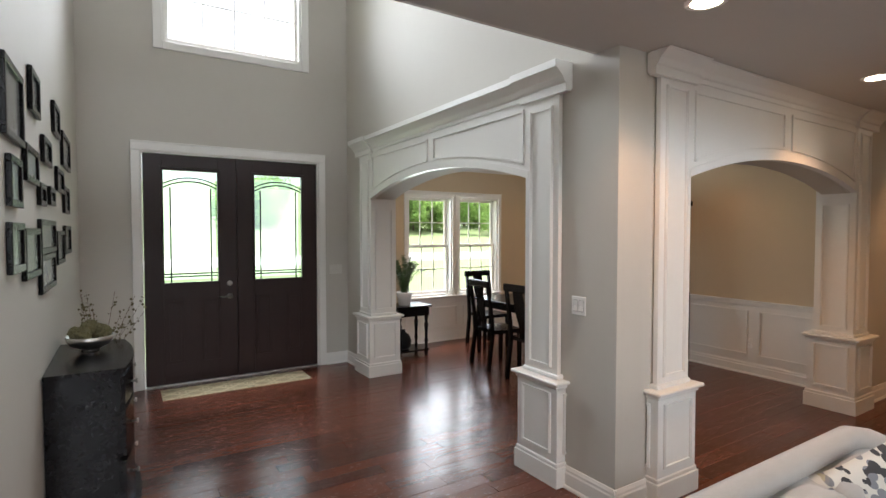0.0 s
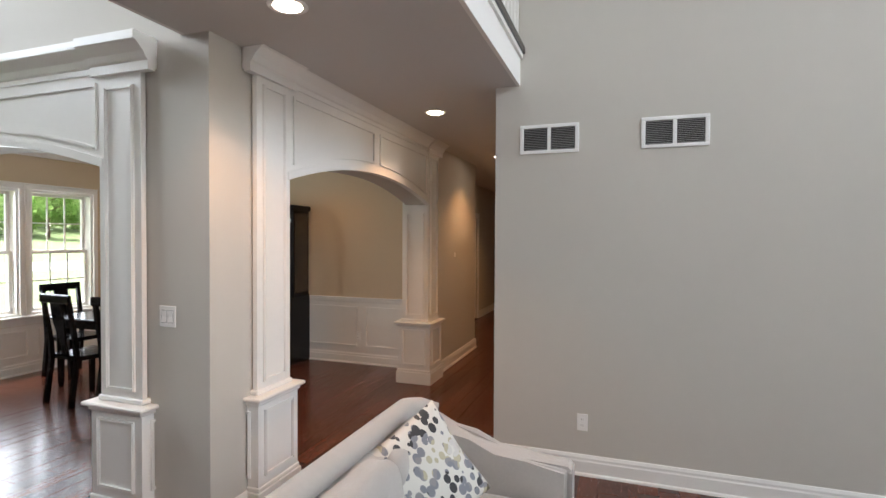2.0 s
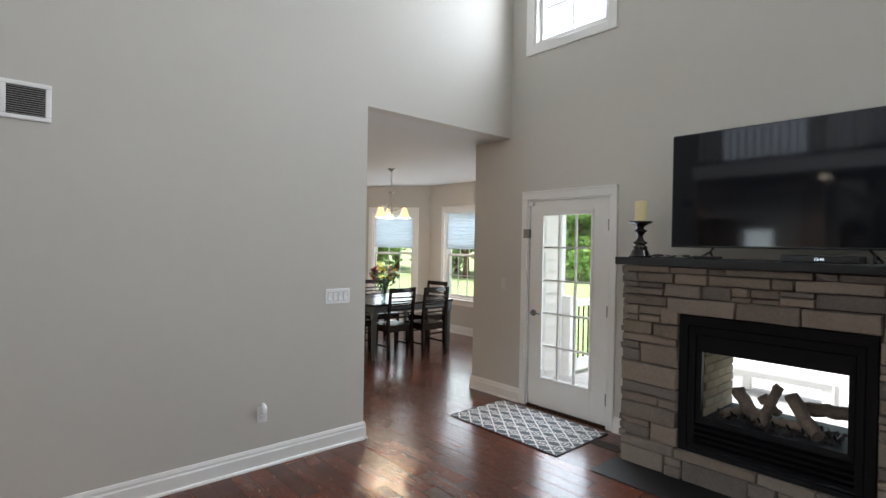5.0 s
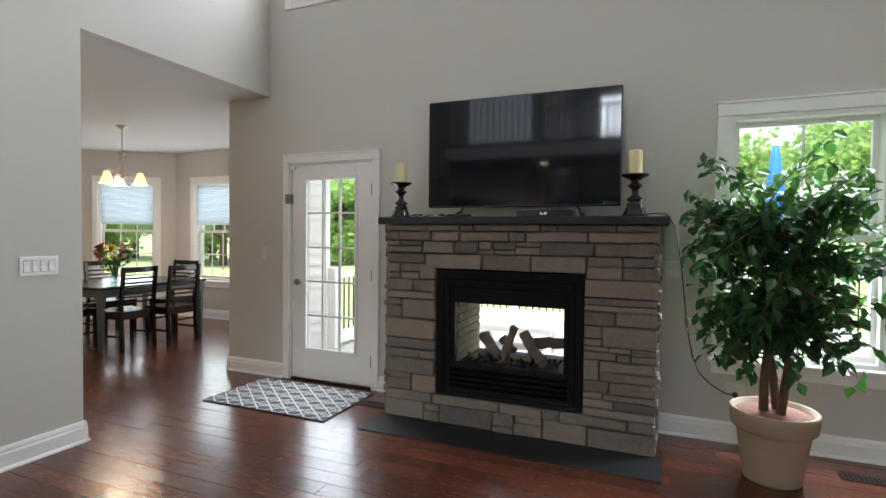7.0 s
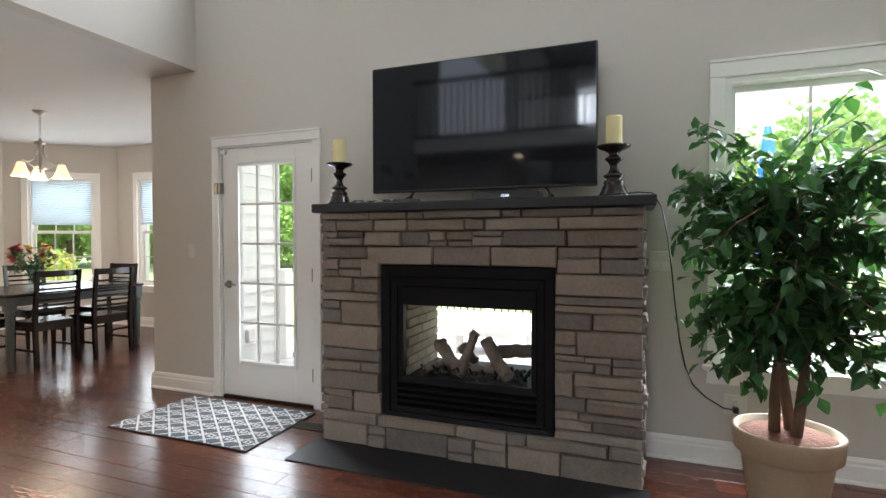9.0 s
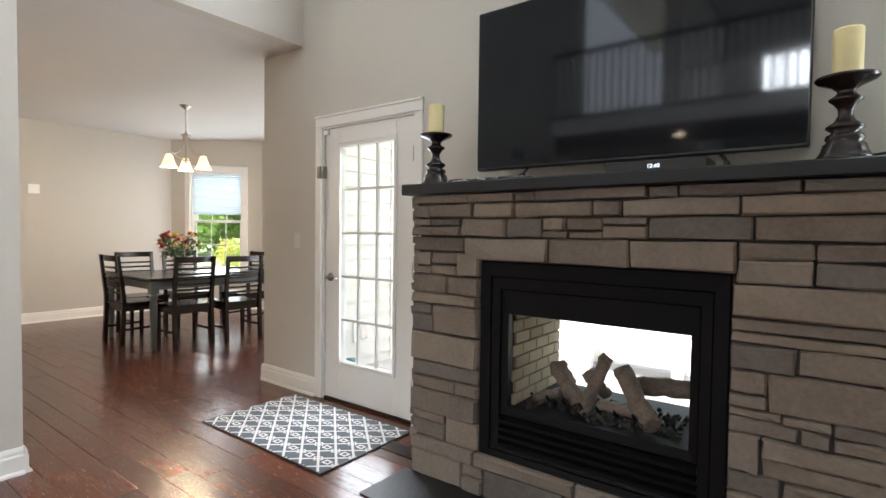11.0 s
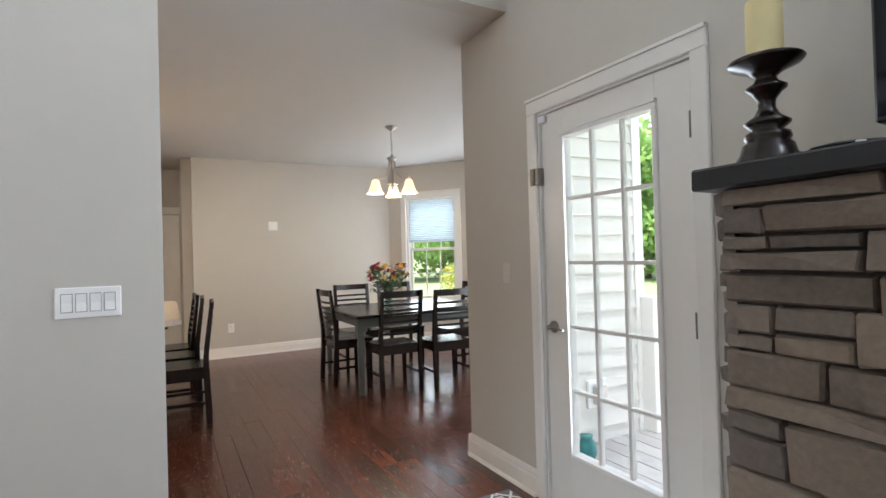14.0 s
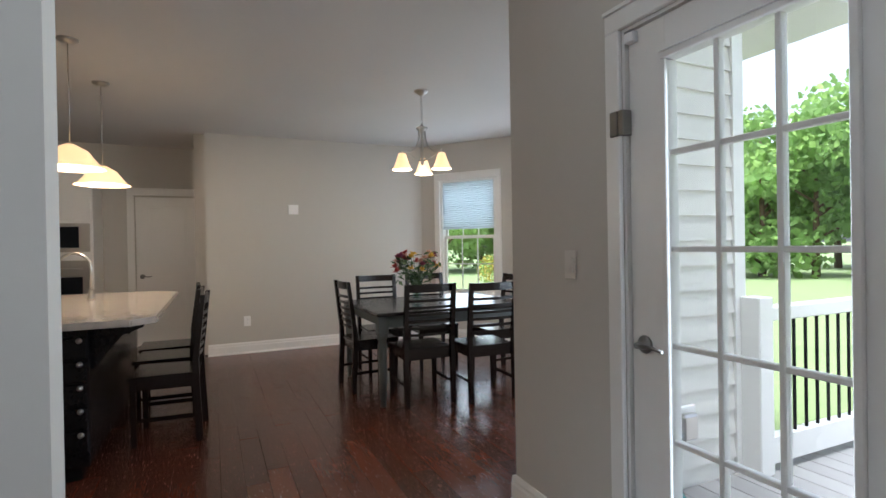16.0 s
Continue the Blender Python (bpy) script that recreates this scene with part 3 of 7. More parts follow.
lever(slabp, Matrix.Translation((3.676, -0.015, 0.935)) @ Matrix.Rotation(-math.pi / 2, 4, 'X'), -1)
bm = bmesh.new()
frame_boards(bm, DOORH[0], DOORH[1], 0, DOORH[3], 0.070, 0.0, 0.02, bottom=False)
part("door_casing", bm, M_TRIM, pd)
bm = bmesh.new()
box(bm, DOORH[0], -0.16, 0, 2.848, 0, 2.064), box(bm, 3.740, -0.16, 0, DOORH[1], 0, 2.064), box(bm, 2.848, -0.16, 2.053, 3.740, 0, 2.064)
part("door_jamb", bm, M_TRIM, pd)
bx("door_sill", M_BRONZE, pd, 2.85, -0.16, 0, 3.738, -0.002, 0.016, label="dark metal threshold")
for z in (0.25, 1.03, 1.80):
    bm = bmesh.new()
    tube(bm, [(2.852, -0.008, z - 0.05), (2.852, -0.008, z + 0.05)], 0.008)
    box(bm, 2.858, -0.0148, z - 0.05, 2.866, -0.012, z + 0.05)
    part("hinge", bm, M_SHADED_NICKEL, pd, "steel hinge")
bm = bmesh.new()
box(bm, 3.752, 0.021, 1.68, 3.787, 0.032, 1.77, 0.002), box(bm, 3.722, -0.013, 1.68, 3.747, 0.030, 1.77, 0.002)
part("door_latch", bm, M_SHADED_NICKEL, pd, "steel flip latch")
bx("door_sensor", M_PLASTIC, pd, 3.687, -0.0145, 2.005, 3.732, 0.012, 2.04, bev=0.003, label="small white alarm sensor")

# front doors
M_BEVEL = M_FROST.copy()
M_BEVEL.name = "bevelled_glass"
M_BEVEL.node_tree.nodes["Principled BSDF"].inputs["Roughness"].default_value = 0.08
M_BEVEL.node_tree.nodes["Principled BSDF"].inputs["Base Color"].default_value = (0.62, 0.76, 0.66, 1)
fd = setting(thing("door_2", "dark walnut double front door with leaded glass, closed", "door", Matrix.Translation((0, YF, 0))))
for a0, a1, ga, gb, pans, kx in ((0.28, 1.196, 0.458, 1.005, ((0.475, 0.648), (0.828, 1.015)), 1.115), (1.208, 2.123, 1.386, 1.945, ((1.39, 1.565), (1.755, 1.93)), None)):
    bm = bmesh.new()
    y0, y1 = 0.02, 0.064
    box(bm, a0, y0, 0.015, ga, y1, 2.48, 0.003), box(bm, gb, y0, 0.015, a1, y1, 2.48, 0.003)
    box(bm, ga, y0, 0.015, gb, y1, 1.101), box(bm, ga, y0, 2.32, gb, y1, 2.48)
    for p0, p1 in pans:
        panel_recess(bm, p0, p1, 0.23, 0.915, y0, -1)
    leaf = part("door_leaf", bm, M_DOOR, fd)
    bm = bmesh.new()
    frame_boards(bm, ga + 0.008, gb - 0.008, 1.109, 2.312, 0.026, y1, y0 - 0.012)
    part("lite_frame", bm, M_DOOR, leaf)
    p = bx("leaded_glass", M_FROST, leaf, ga + 0.079, 0.036, 1.21, gb - 0.079, 0.044, 2.16, label="bright textured leaded glass")
    p.visible_shadow = False
    for c in ((ga + 0.01, 1.11, ga + 0.075, 2.31), (gb - 0.075, 1.11, gb - 0.01, 2.31), (ga + 0.079, 1.11, gb - 0.079, 1.206), (ga + 0.079, 2.164, gb - 0.079, 2.31)):
        p = bx("bevelled_glass", M_BEVEL, leaf, c[0], 0.036, c[1], c[2], 0.044, c[3], label="pale green bevelled border glass")
        p.visible_shadow = False
    bm = bmesh.new()
    for x in (ga + 0.075, gb - 0.075):
        box(bm, x - 0.007, 0.026, 1.11, x + 0.007, 0.0355, 2.13)
    for z in (1.17, 1.20):
        box(bm, ga + 0.01, 0.026, z - 0.007, gb - 0.01, 0.0355, z + 0.007)
    for sp, tp in ((2.13, 2.20), (2.17, 2.24)):
        for (u, z), (u2, z2) in zip(arc(ga + 0.012, gb - 0.012, sp, tp, 14), arc(ga + 0.012, gb - 0.012, sp, tp, 14)[1:]):
            prism(bm, [(u, z - 0.007), (u2, z2 - 0.007), (u2, z2 + 0.007), (u, z + 0.007)], "y", 0.026, 0.0355)
    part("leading", bm, M_BLACK, leaf, "dark lead cames")
    if kx:
        lever(leaf, Matrix.Translation((kx, y0, 0.93)) @ Matrix.Rotation(math.pi / 2, 4, 'X'), -1)
        bm = bmesh.new()
        lathe(bm, [(0.03, 0), (0.03, 0.012), (0.02, 0.018), (0, 0.019)], seg=18, m=Matrix.Translation((kx, y0, 1.075)) @ Matrix.Rotation(math.pi / 2, 4, 'X'))
        part("deadbolt", bm, M_STEEL, leaf, "round nickel deadbolt")
bx("astragal", M_DOOR, fd, 1.197, 0.008, 0.015, 1.207, 0.064, 2.48)
bm = bmesh.new()
frame_boards(bm, 0.26, 2.143, 0, 2.50, 0.085, 0.0, -0.02, bottom=False)
part("door_casing", bm, M_TRIM, fd)
bm = bmesh.new()
box(bm, 0.26, 0, 0, 0.276, 0.18, 2.50), box(bm, 2.127, 0, 0, 2.143, 0.18, 2.50), box(bm, 0.276, 0, 2.484, 2.127, 0.18, 2.50)
part("door_jamb", bm, M_TRIM, fd)
bx("door_sill", M_STEEL, fd, 0.276, 0.004, 0, 2.127, 0.18, 0.013)


def panel_door(name, label, m, w, h=2.03):
    """A white two-panel inside door with its casing, hinged in a wall that faces -y in its own axes."""
    d = setting(thing(name, label, "door", m))
    bm = bmesh.new()
    box(bm, 0, 0.03, 0.01, w, 0.07, h, 0.002)
    panel_recess(bm, 0.12, w - 0.12, 0.22, 0.95, 0.03, -1)
    panel_recess(bm, 0.12, w - 0.12, 1.08, h - 0.12, 0.03, -1)
    leaf = part("door_leaf", bm, M_TRIM, d)
    lever(leaf, Matrix.Translation((0.07, 0.03, 0.95)) @ Matrix.Rotation(math.pi / 2, 4, 'X'))
    bm = bmesh.new()
    frame_boards(bm, -0.01, w + 0.01, 0, h + 0.02, 0.085, 0.0, -0.02, bottom=False)
    part("door_casing", bm, M_TRIM, d)
    return d


panel_door("door_3", "white two-panel door at the end of the hall", Matrix.Translation((9.63, 2.62, 0)), 0.84)
panel_door("door_4", "white two-panel pantry door beside the kitchen", Matrix.Translation((10.3, -2.21, 0)) @ Matrix.Rotation(-math.pi / 2, 4, 'Z'), 0.74)


# ---- columns and entablature ----
def inset(bm, u0, u1, z0, z1, w=0.016, d=0.012):
    """A picture-frame moulding on the plane y = 0, facing -y."""
    box(bm, u0, -d, z0, u0 + w, 0, z1), box(bm, u1 - w, -d, z0, u1, 0, z1)
    box(bm, u0 + w, -d, z0, u1 - w, 0, z0 + w), box(bm, u0 + w, -d, z1 - w, u1 - w, 0, z1)
    e = 0.3 * w
    box(bm, u0 + e, -d * 1.5, z0 + e, u0 + w - e, -d, z1 - e), box(bm, u1 - w + e, -d * 1.5, z0 + e, u1 - e, -d, z1 - e)


def column(name, x, y, top, jamb, face, w=0.42, cap=0.692, spring=1.93):
    """A square panelled pedestal with a slimmer panelled shaft on it, about (x, y). The jamb side looks into the
    opening, so that its panel ends under the arch; the side away from it has a narrow open groove at the wall."""
    c = setting(thing(name, "white panelled square column on a pedestal", "column", Matrix.Translation((x, y, 0))))
    h = w / 2
    bm = bmesh.new()
    box(bm, -h + 0.018, -h + 0.018, 0, h - 0.018, h - 0.018, cap - 0.05)
    ped = part("pedestal", bm, M_TRIM, c)
    bm = bmesh.new()
    box(bm, -h, -h, 0, h, h, 0.13, 0.003)
    box(bm, -h + 0.008, -h + 0.008, 0.13, h - 0.008, h - 0.008, 0.158, 0.005)
    part("plinth", bm, M_TRIM, ped)
    bm = bmesh.new()
    box(bm, -h + 0.004, -h + 0.004, cap - 0.05, h - 0.004, h - 0.004, cap - 0.022, 0.006)
    box(bm, -h - 0.02, -h - 0.02, cap - 0.022, h + 0.02, h + 0.02, cap, 0.006)
    part("pedestal_cap", bm, M_TRIM, ped)
    s = h - 0.052
    side = [(0, -1), (1, 0), (0, 1), (-1, 0)]
    out, front = side[(jamb + 2) % 4], side[face]
    bm = bmesh.new()
    for d0, d1, o1 in ((0.127, s, s), (-s, 0.127, s - 0.07)):
        a = [front[i] * d0 + out[i] * -s for i in (0, 1)]
        b = [front[i] * d1 + out[i] * o1 for i in (0, 1)]
        box(bm, a[0], a[1], cap, b[0], b[1], top)
    shaft = part("shaft", bm, M_TRIM, c)
    for k in range(4):
        r = Matrix.Rotation(k * math.pi / 2, 4, 'Z')
        bm = bmesh.new()
        inset(bm, -h + 0.07, h - 0.07, 0.21, cap - 0.085)
        bmesh.ops.transform(bm, matrix=r @ Matrix.Translation((0, -h + 0.018, 0)), verts=bm.verts[:])
        part("panel_moulding", bm, M_TRIM, ped)
        if k == (jamb + 2) % 4:
            continue
        bm = bmesh.new()
        inset(bm, -s + 0.05, s - 0.05, cap + 0.07, spring - 0.02 if k == jamb else top - 0.08)
        bmesh.ops.transform(bm, matrix=r @ Matrix.Translation((0, -s, 0)), verts=bm.verts[:])
        part("panel_moulding", bm, M_TRIM, shaft)
    bm = bmesh.new()
    box(bm, -s - 0.012, -s - 0.012, cap, s + 0.012, s + 0.012, cap + 0.03, 0.006)
    part("shaft_base", bm, M_TRIM, shaft)
    return c


column("column_1", XD + 0.115, 5.43, 2.55, 0, 3)
column("column_2", XD + 0.115, 2.49, 2.55, 2, 3)
column("column_3", 3.00, YH + 0.115, 2.62, 1, 0)
column("column_4", 5.83, YH + 0.115, 2.62, 3, 0)


def entablature(name, m, ln, o0, o1, spring, top, zf, zt, crown=True, F=-0.035):
    """The white arched face over an opening and the cornice on it. x runs along it, the face looks to -y."""
    e = setting(thing(name, "white panelled arch facing with a deep crown moulding", "trim", m))
    bm = bmesh.new()
    a = arc(o0, o1, spring, top)
    for q, w in zip(a, a[1:]):
        prism(bm, [q, w, (w[0], zf), (q[0], zf)], "y", F, 0.02)
    bmesh.ops.remove_doubles(bm, verts=bm.verts[:], dist=1e-5)
    part("arch_face", bm, M_TRIM, e)
    bm = bmesh.new()
    for q, w in zip(a, a[1:]):
        prism(bm, [q, w, (w[0], w[1] + 0.05), (q[0], q[1] + 0.05)], "y", F - 0.016, F)
    part("arch_trim", bm, M_TRIM, e)
    c = (o0 + o1) / 2
    for u0, u1 in ((o0 + 0.06, c - 0.05), (c + 0.05, o1 - 0.06)):
        bm = bmesh.new()
        zt_ = zf - 0.05
        w = 0.02
        low = [(u, z + 0.085) for u, z in arc(o0, o1, spring, top, 40) if u0 <= u <= u1]
        box(bm, u0, F - 0.012, zt_ - w, u1, F, zt_)
        box(bm, u0, F - 0.012, low[0][1], u0 + w, F, zt_ - w), box(bm, u1 - w, F - 0.012, low[-1][1], u1, F, zt_ - w)
        for q, k in zip(low, low[1:]):
            prism(bm, [q, k, (k[0], k[1] + w), (q[0], q[1] + w)], "y", F - 0.012, F)
        part("panel_moulding", bm, M_TRIM, e)
    if crown:
        bm = bmesh.new()
        prof = [(0.0, zf), (F - 0.01, zf), (F - 0.01, zf + 0.03), (F - 0.022, zf + 0.04), (F - 0.04, zf + 0.07), (F - 0.085, zf + 0.11), (F - 0.10, zf + 0.115), (F - 0.10, zt), (0.0, zt)]
        prism(bm, [(y, z) for y, z in prof], "x", -0.02, ln + 0.02)
        part("crown", bm, M_TRIM, e)
        for u in (0.19, ln - 0.19):
            bm = bmesh.new()
            prism(bm, [(y - 0.022, z + (0.001 if z == zt else -0.02 if z == zf else 0)) for y, z in prof[1:-1]] + [(-0.02, zt + 0.001), (-0.02, zf - 0.02)], "x", u - 0.22, u + 0.22)
            part("crown_return", bm, M_TRIM, e)
    return e


# its x runs from high y to low y along the foyer's wall
mAB = Matrix.Translation((XD, 5.64, 0)) @ Matrix.Rotation(-math.pi / 2, 4, 'Z')
entablature("trim_arch_foyer", mAB, 3.36, 0.34, 3.025, 2.02, 2.215, 2.555, 2.715)
mCD = Matrix.Translation((2.79, YH, 0))
entablature("trim_arch_hall", mCD, 3.25, 0.35, 2.90, 2.00, 2.19, 2.60, 2.716)

# ---- dining room trim ----
def wainscot(name, m, ln, skip=()):
    """Panelled white dado with a chair rail. x runs along the wall, it faces -y."""
    wobj = setting(thing(name, "white panelled wainscot with a chair rail", "trim", m))
    bm = bmesh.new()
    box(bm, 0, -0.008, 0.14, ln, -0.001, 0.84)
    part("dado", bm, M_TRIM, wobj)
    bm = bmesh.new()
    box(bm, 0, -0.03, 0.84, ln, -0.001, 0.862, 0.004), box(bm, 0, -0.02, 0.80, ln, -0.008, 0.84, 0.004)
    part("chair_rail", bm, M_TRIM, wobj)
    n = max(1, round(ln / 0.85))
    for i in range(n):
        u0, u1 = ln * i / n + 0.06, ln * (i + 1) / n - 0.06
        bm = bmesh.new()
        inset(bm, u0, u1, 0.22, 0.74, 0.02, 0.012)
        bmesh.ops.translate(bm, vec=(0, -0.008, 0), verts=bm.verts[:])
        part("panel_moulding", bm, M_TRIM, wobj)


wainscot("trim_dado_east", Matrix.Translation((XDE, YD, 0)) @ Matrix.Rotation(-math.pi / 2, 4, 'Z'), YD - 2.13)
bm = bmesh.new()
for a, b, n in (((XDE, 2.13), (XDE, YD), (-1, 0)), ((2.78, YD), (XDE, YD), (0, -1))):
    a, b, n = Vector(a), Vector(b), Vector(n)
    prof = [(0, ZC), (0.11, ZC), (0.11, ZC - 0.02), (0.07, ZC - 0.05), (0.03, ZC - 0.10), (0.02, ZC - 0.13), (0, ZC - 0.13)]
    lo = [bm.verts.new((a.x + n.x * d, a.y + n.y * d, z)) for d, z in prof]
    hi = [bm.verts.new((b.x + n.x * d, b.y + n.y * d, z)) for d, z in prof]
    bm.faces.new(lo), bm.faces.new(hi[::-1])
    for i in range(len(lo)):
        bm.faces.new((lo[(i + 1) % len(lo)], lo[i], hi[i], hi[(i + 1) % len(lo)]))
setting(part("trim_crown", bm, M_TRIM), "white crown moulding under the dining room ceiling", "trim")
dn = setting(thing("trim_dado_north", "white panelled dado under the windows", "trim", Matrix.Translation((2.78, YD, 0))))
bx("dado", M_TRIM, dn, 0, -0.008, 0.14, XDE - 2.79, -0.001, 0.575)
for k in range(4):
    u = (XDE - 2.79) * k / 4
    bm = bmesh.new()
    inset(bm, u + 0.06, u + (XDE - 2.79) / 4 - 0.06, 0.21, 0.52, 0.02, 0.012)
    bmesh.ops.translate(bm, vec=(0, -0.008, 0), verts=bm.verts[:])
    part("panel_moulding", bm, M_TRIM, dn)

# ================= living room =================
WARM = (1.0, 0.50, 0.20)


# ---- fireplace ----
FX0, FX1, FYF, FZ = 0.487, 2.430, -4.025, 1.475
fp = thing("fireplace", "see-through gas fireplace faced in brown-grey ledge stone", "fireplace", Matrix.Translation(((FX0 + FX1) / 2, YS, 0)))
OX, OY = (FX0 + FX1) / 2, YS
HX0, HX1, HZ0, HZ1 = 0.943, 2.012, 0.21, 1.148


def loc(x, y):
    return x - OX, y - OY


bm = bmesh.new()
a0, a1 = FX0 + 0.03 - OX, FX1 - 0.03 - OX
d1 = FYF - 0.03 - OY
h0, h1 = HX0 + 0.02 - OX, HX1 - 0.02 - OX
box(bm, a0, 0.002, 0, h0, d1, FZ), box(bm, h1, 0.002, 0, a1, d1, FZ)
box(bm, h0, 0.002, 0, h1, d1, HZ0 + 0.02), box(bm, h0, 0.002, HZ1 - 0.02, h1, d1, FZ)
chim = part("chimney_breast", bm, M_MORTAR, fp, "dark mortar bed behind the stones")


def stone_mesh(w, h, rng, depth=0.03):
    """A dressed stone with worn edges, w wide and h high; its back is at y = 0 and it faces +y."""
    bm = bmesh.new()
    r = min(0.009, h * 0.15)
    us, zs = (0, r, w * rng.uniform(0.4, 0.6), w - r, w), (0, r, h - r, h)
    tilt, lean = rng.uniform(-0.06, 0.06), rng.uniform(-0.10, 0.10)
    g = []
    for j, z in enumerate(zs):
        row = []
        for i, u in enumerate(us):
            eu, ez = i in (0, 4), j in (0, 3)
            k = 0.55 if eu and ez else 0.76 if eu or ez else 1.0
            y = depth * (k + rng.uniform(-0.16, 0.16) + tilt * (u / w - 0.5) * 2 + lean * (z / h - 0.5) * 2)
            iu = rng.uniform(-0.0005, 0.008) * (1 if i == 0 else -1 if i == 4 else 0)
            iz = rng.uniform(-0.001, 0.007) * (1 if j == 0 else -1 if j == 3 else 0)
            row.append(bm.verts.new((u + iu, y, z + iz)))
        g.append(row)
    for j in range(3):
        for i in range(4):
            bm.faces.new((g[j][i], g[j + 1][i], g[j + 1][i + 1], g[j][i + 1]))
    rim = g[0][:] + [g[j][4] for j in (1, 2, 3)] + [g[3][i] for i in (3, 2, 1, 0)] + [g[j][0] for j in (2, 1)]
    back = [bm.verts.new((v.co.x, -0.004, v.co.z)) for v in rim]
    for i in range(len(rim)):
        k = (i + 1) % len(rim)
        bm.faces.new((rim[i], rim[k], back[k], back[i])).smooth = True
    return bm


def courses(u0, u1, z0, z1, rng):
    """Splits a course into ledge stones, single or in uneven pairs one above the other: (u, z, width, height)."""
    out = []
    u = u0
    while u < u1 - 0.001:
        w = rng.choice((0.12, 0.18, 0.24, 0.30, 0.38, 0.46)) * rng.uniform(0.85, 1.15)
        if u1 - u - w < 0.10:
            w = u1 - u
        if z1 - z0 > 0.085 and rng.random() < 0.52:
            zm = z0 + (z1 - z0) * rng.choice((0.36, 0.44, 0.5, 0.58, 0.64))
            for q0, q1 in ((z0, zm), (zm, z1)):
                if w > 0.22 and rng.random() < 0.6:
                    c = w * rng.uniform(0.25, 0.75)
                    out += [(u, q0, c, q1 - q0), (u + c, q0, w - c, q1 - q0)]
                else:
                    out.append((u, q0, w, q1 - q0))
        else:
            out.append((u, z0, w, z1 - z0))
        u += w
    return out


rng = random.Random(11)
GAP = 0.002


def stack(z0, z1):
    """Uneven course levels between two heights."""
    out = [z0]
    while z1 - out[-1] > 0.19:
        out.append(out[-1] + rng.choice((0.07, 0.092, 0.118, 0.138, 0.15)))
    if z1 - out[-1] > 0.12:
        out.append((out[-1] + z1) / 2 + rng.uniform(-0.015, 0.015))
    return out + [z1]


LINTEL = [(0.93, 1.303), (1.303, 1.653), (1.653, 2.10)]
regions = [(FX0, FX1, 0.0, HZ0), (FX0, HX0, HZ0, 1.262), (HX1, FX1, HZ0, 1.262), (FX0, FX1, 1.262, FZ)]
for s0, s1, b0, b1 in regions:
    lv = stack(b0, b1)
    for z0, z1 in zip(lv, lv[1:]):
        e0, e1 = s0, s1
        if b1 == 1.262 and z1 > HZ1 and z0 > HZ1 - 0.05:
            e0, e1 = (s0, LINTEL[0][0]) if s0 == FX0 else (LINTEL[-1][1], s1)
        for u, z, w, h in courses(e0, e1, z0, z1, rng):
            ob = part("stone", stone_mesh(w - GAP, h - GAP, rng, rng.uniform(0.022, 0.052)), STONES[rng.choice((0, 0, 0, 1, 1, 1, 2))], chim, fix=False)
            ob.location = (u - OX, FYF - 0.03 - OY, z + GAP / 2)
for u0, u1 in LINTEL:
    ob = part("stone", stone_mesh(u1 - u0 - GAP, 1.262 - HZ1 - GAP, rng, 0.045), M_STONE, chim, fix=False)
    ob.location = (u0 - OX, FYF - 0.03 - OY, HZ1 + GAP / 2)
odd = False
for side in (1, -1):
    lv = [0.0]
    while FZ - lv[-1] > 0.135:
        lv.append(lv[-1] + rng.choice((0.046, 0.055, 0.062, 0.075, 0.09)))
    lv.append(FZ)
    for z0, z1 in zip(lv, lv[1:]):
        DD = FYF - 0.004 - YS
        cuts, odd = [0.0], not odd
        while DD - cuts[-1] > 0.34:
            cuts.append(cuts[-1] + (rng.uniform(0.10, 0.15) if odd and len(cuts) == 1 else rng.uniform(0.2, 0.4)))
        if DD - cuts[-1] < 0.07:
            cuts.pop()
        for u, z, w, h in [(c0, z0, c1 - c0, z1 - z0) for c0, c1 in zip(cuts, cuts[1:] + [DD])]:
            ob = part("stone", stone_mesh(w - GAP, h - GAP, rng, rng.uniform(0.03, 0.05)), rng.choice((STONES[0], STONES[2], STONES[2])), chim, fix=False)
            if side > 0:
                ob.matrix_basis = Matrix.Translation((FX1 - 0.03 - OX, FYF - 0.004 - u - OY, z)) @ Matrix.Rotation(-math.pi / 2, 4, 'Z')
            else:
                ob.matrix_basis = Matrix.Translation((FX0 + 0.03 - OX, YS + u + 0.003 - OY, z)) @ Matrix.Rotation(math.pi / 2, 4, 'Z')
# firebox
GX0, GX1, GZ0, GZ1 = 1.078, 1.872, 0.455, 0.90
bm = bmesh.new()
yb, yf = -0.16, FYF - 0.06 - OY


def ring(bm, x0, x1, z0, z1, w, y0, y1, bev=0.004, wb=None, wt=None):
    wb, wt = wb or w, wt or w
    o = [(x0 - OX, z0), (x1 - OX, z0), (x1 - OX, z1), (x0 - OX, z1)]
    n = [(x0 + w - OX, z0 + wb), (x1 - w - OX, z0 + wb), (x1 - w - OX, z1 - wt), (x0 + w - OX, z1 - wt)]
    c = 0.006
    oc = [(p[0] + c * (1 if p[0] < 0 else -1) * 1.0, p[1] + c * (1 if p[1] < (z0 + z1) / 2 else -1)) for p in o]
    loops = [[bm.verts.new((p[0], y, p[1])) for p in q] for q, y in ((o, y0), (o, y1 - c), (oc, y1), (n, y1 - c), (n, y0))]
    for a, b in zip(loops, loops[1:] + loops[:1]):
        for i in range(4):
            bm.faces.new((a[i], a[(i + 1) % 4], b[(i + 1) % 4], b[i]))


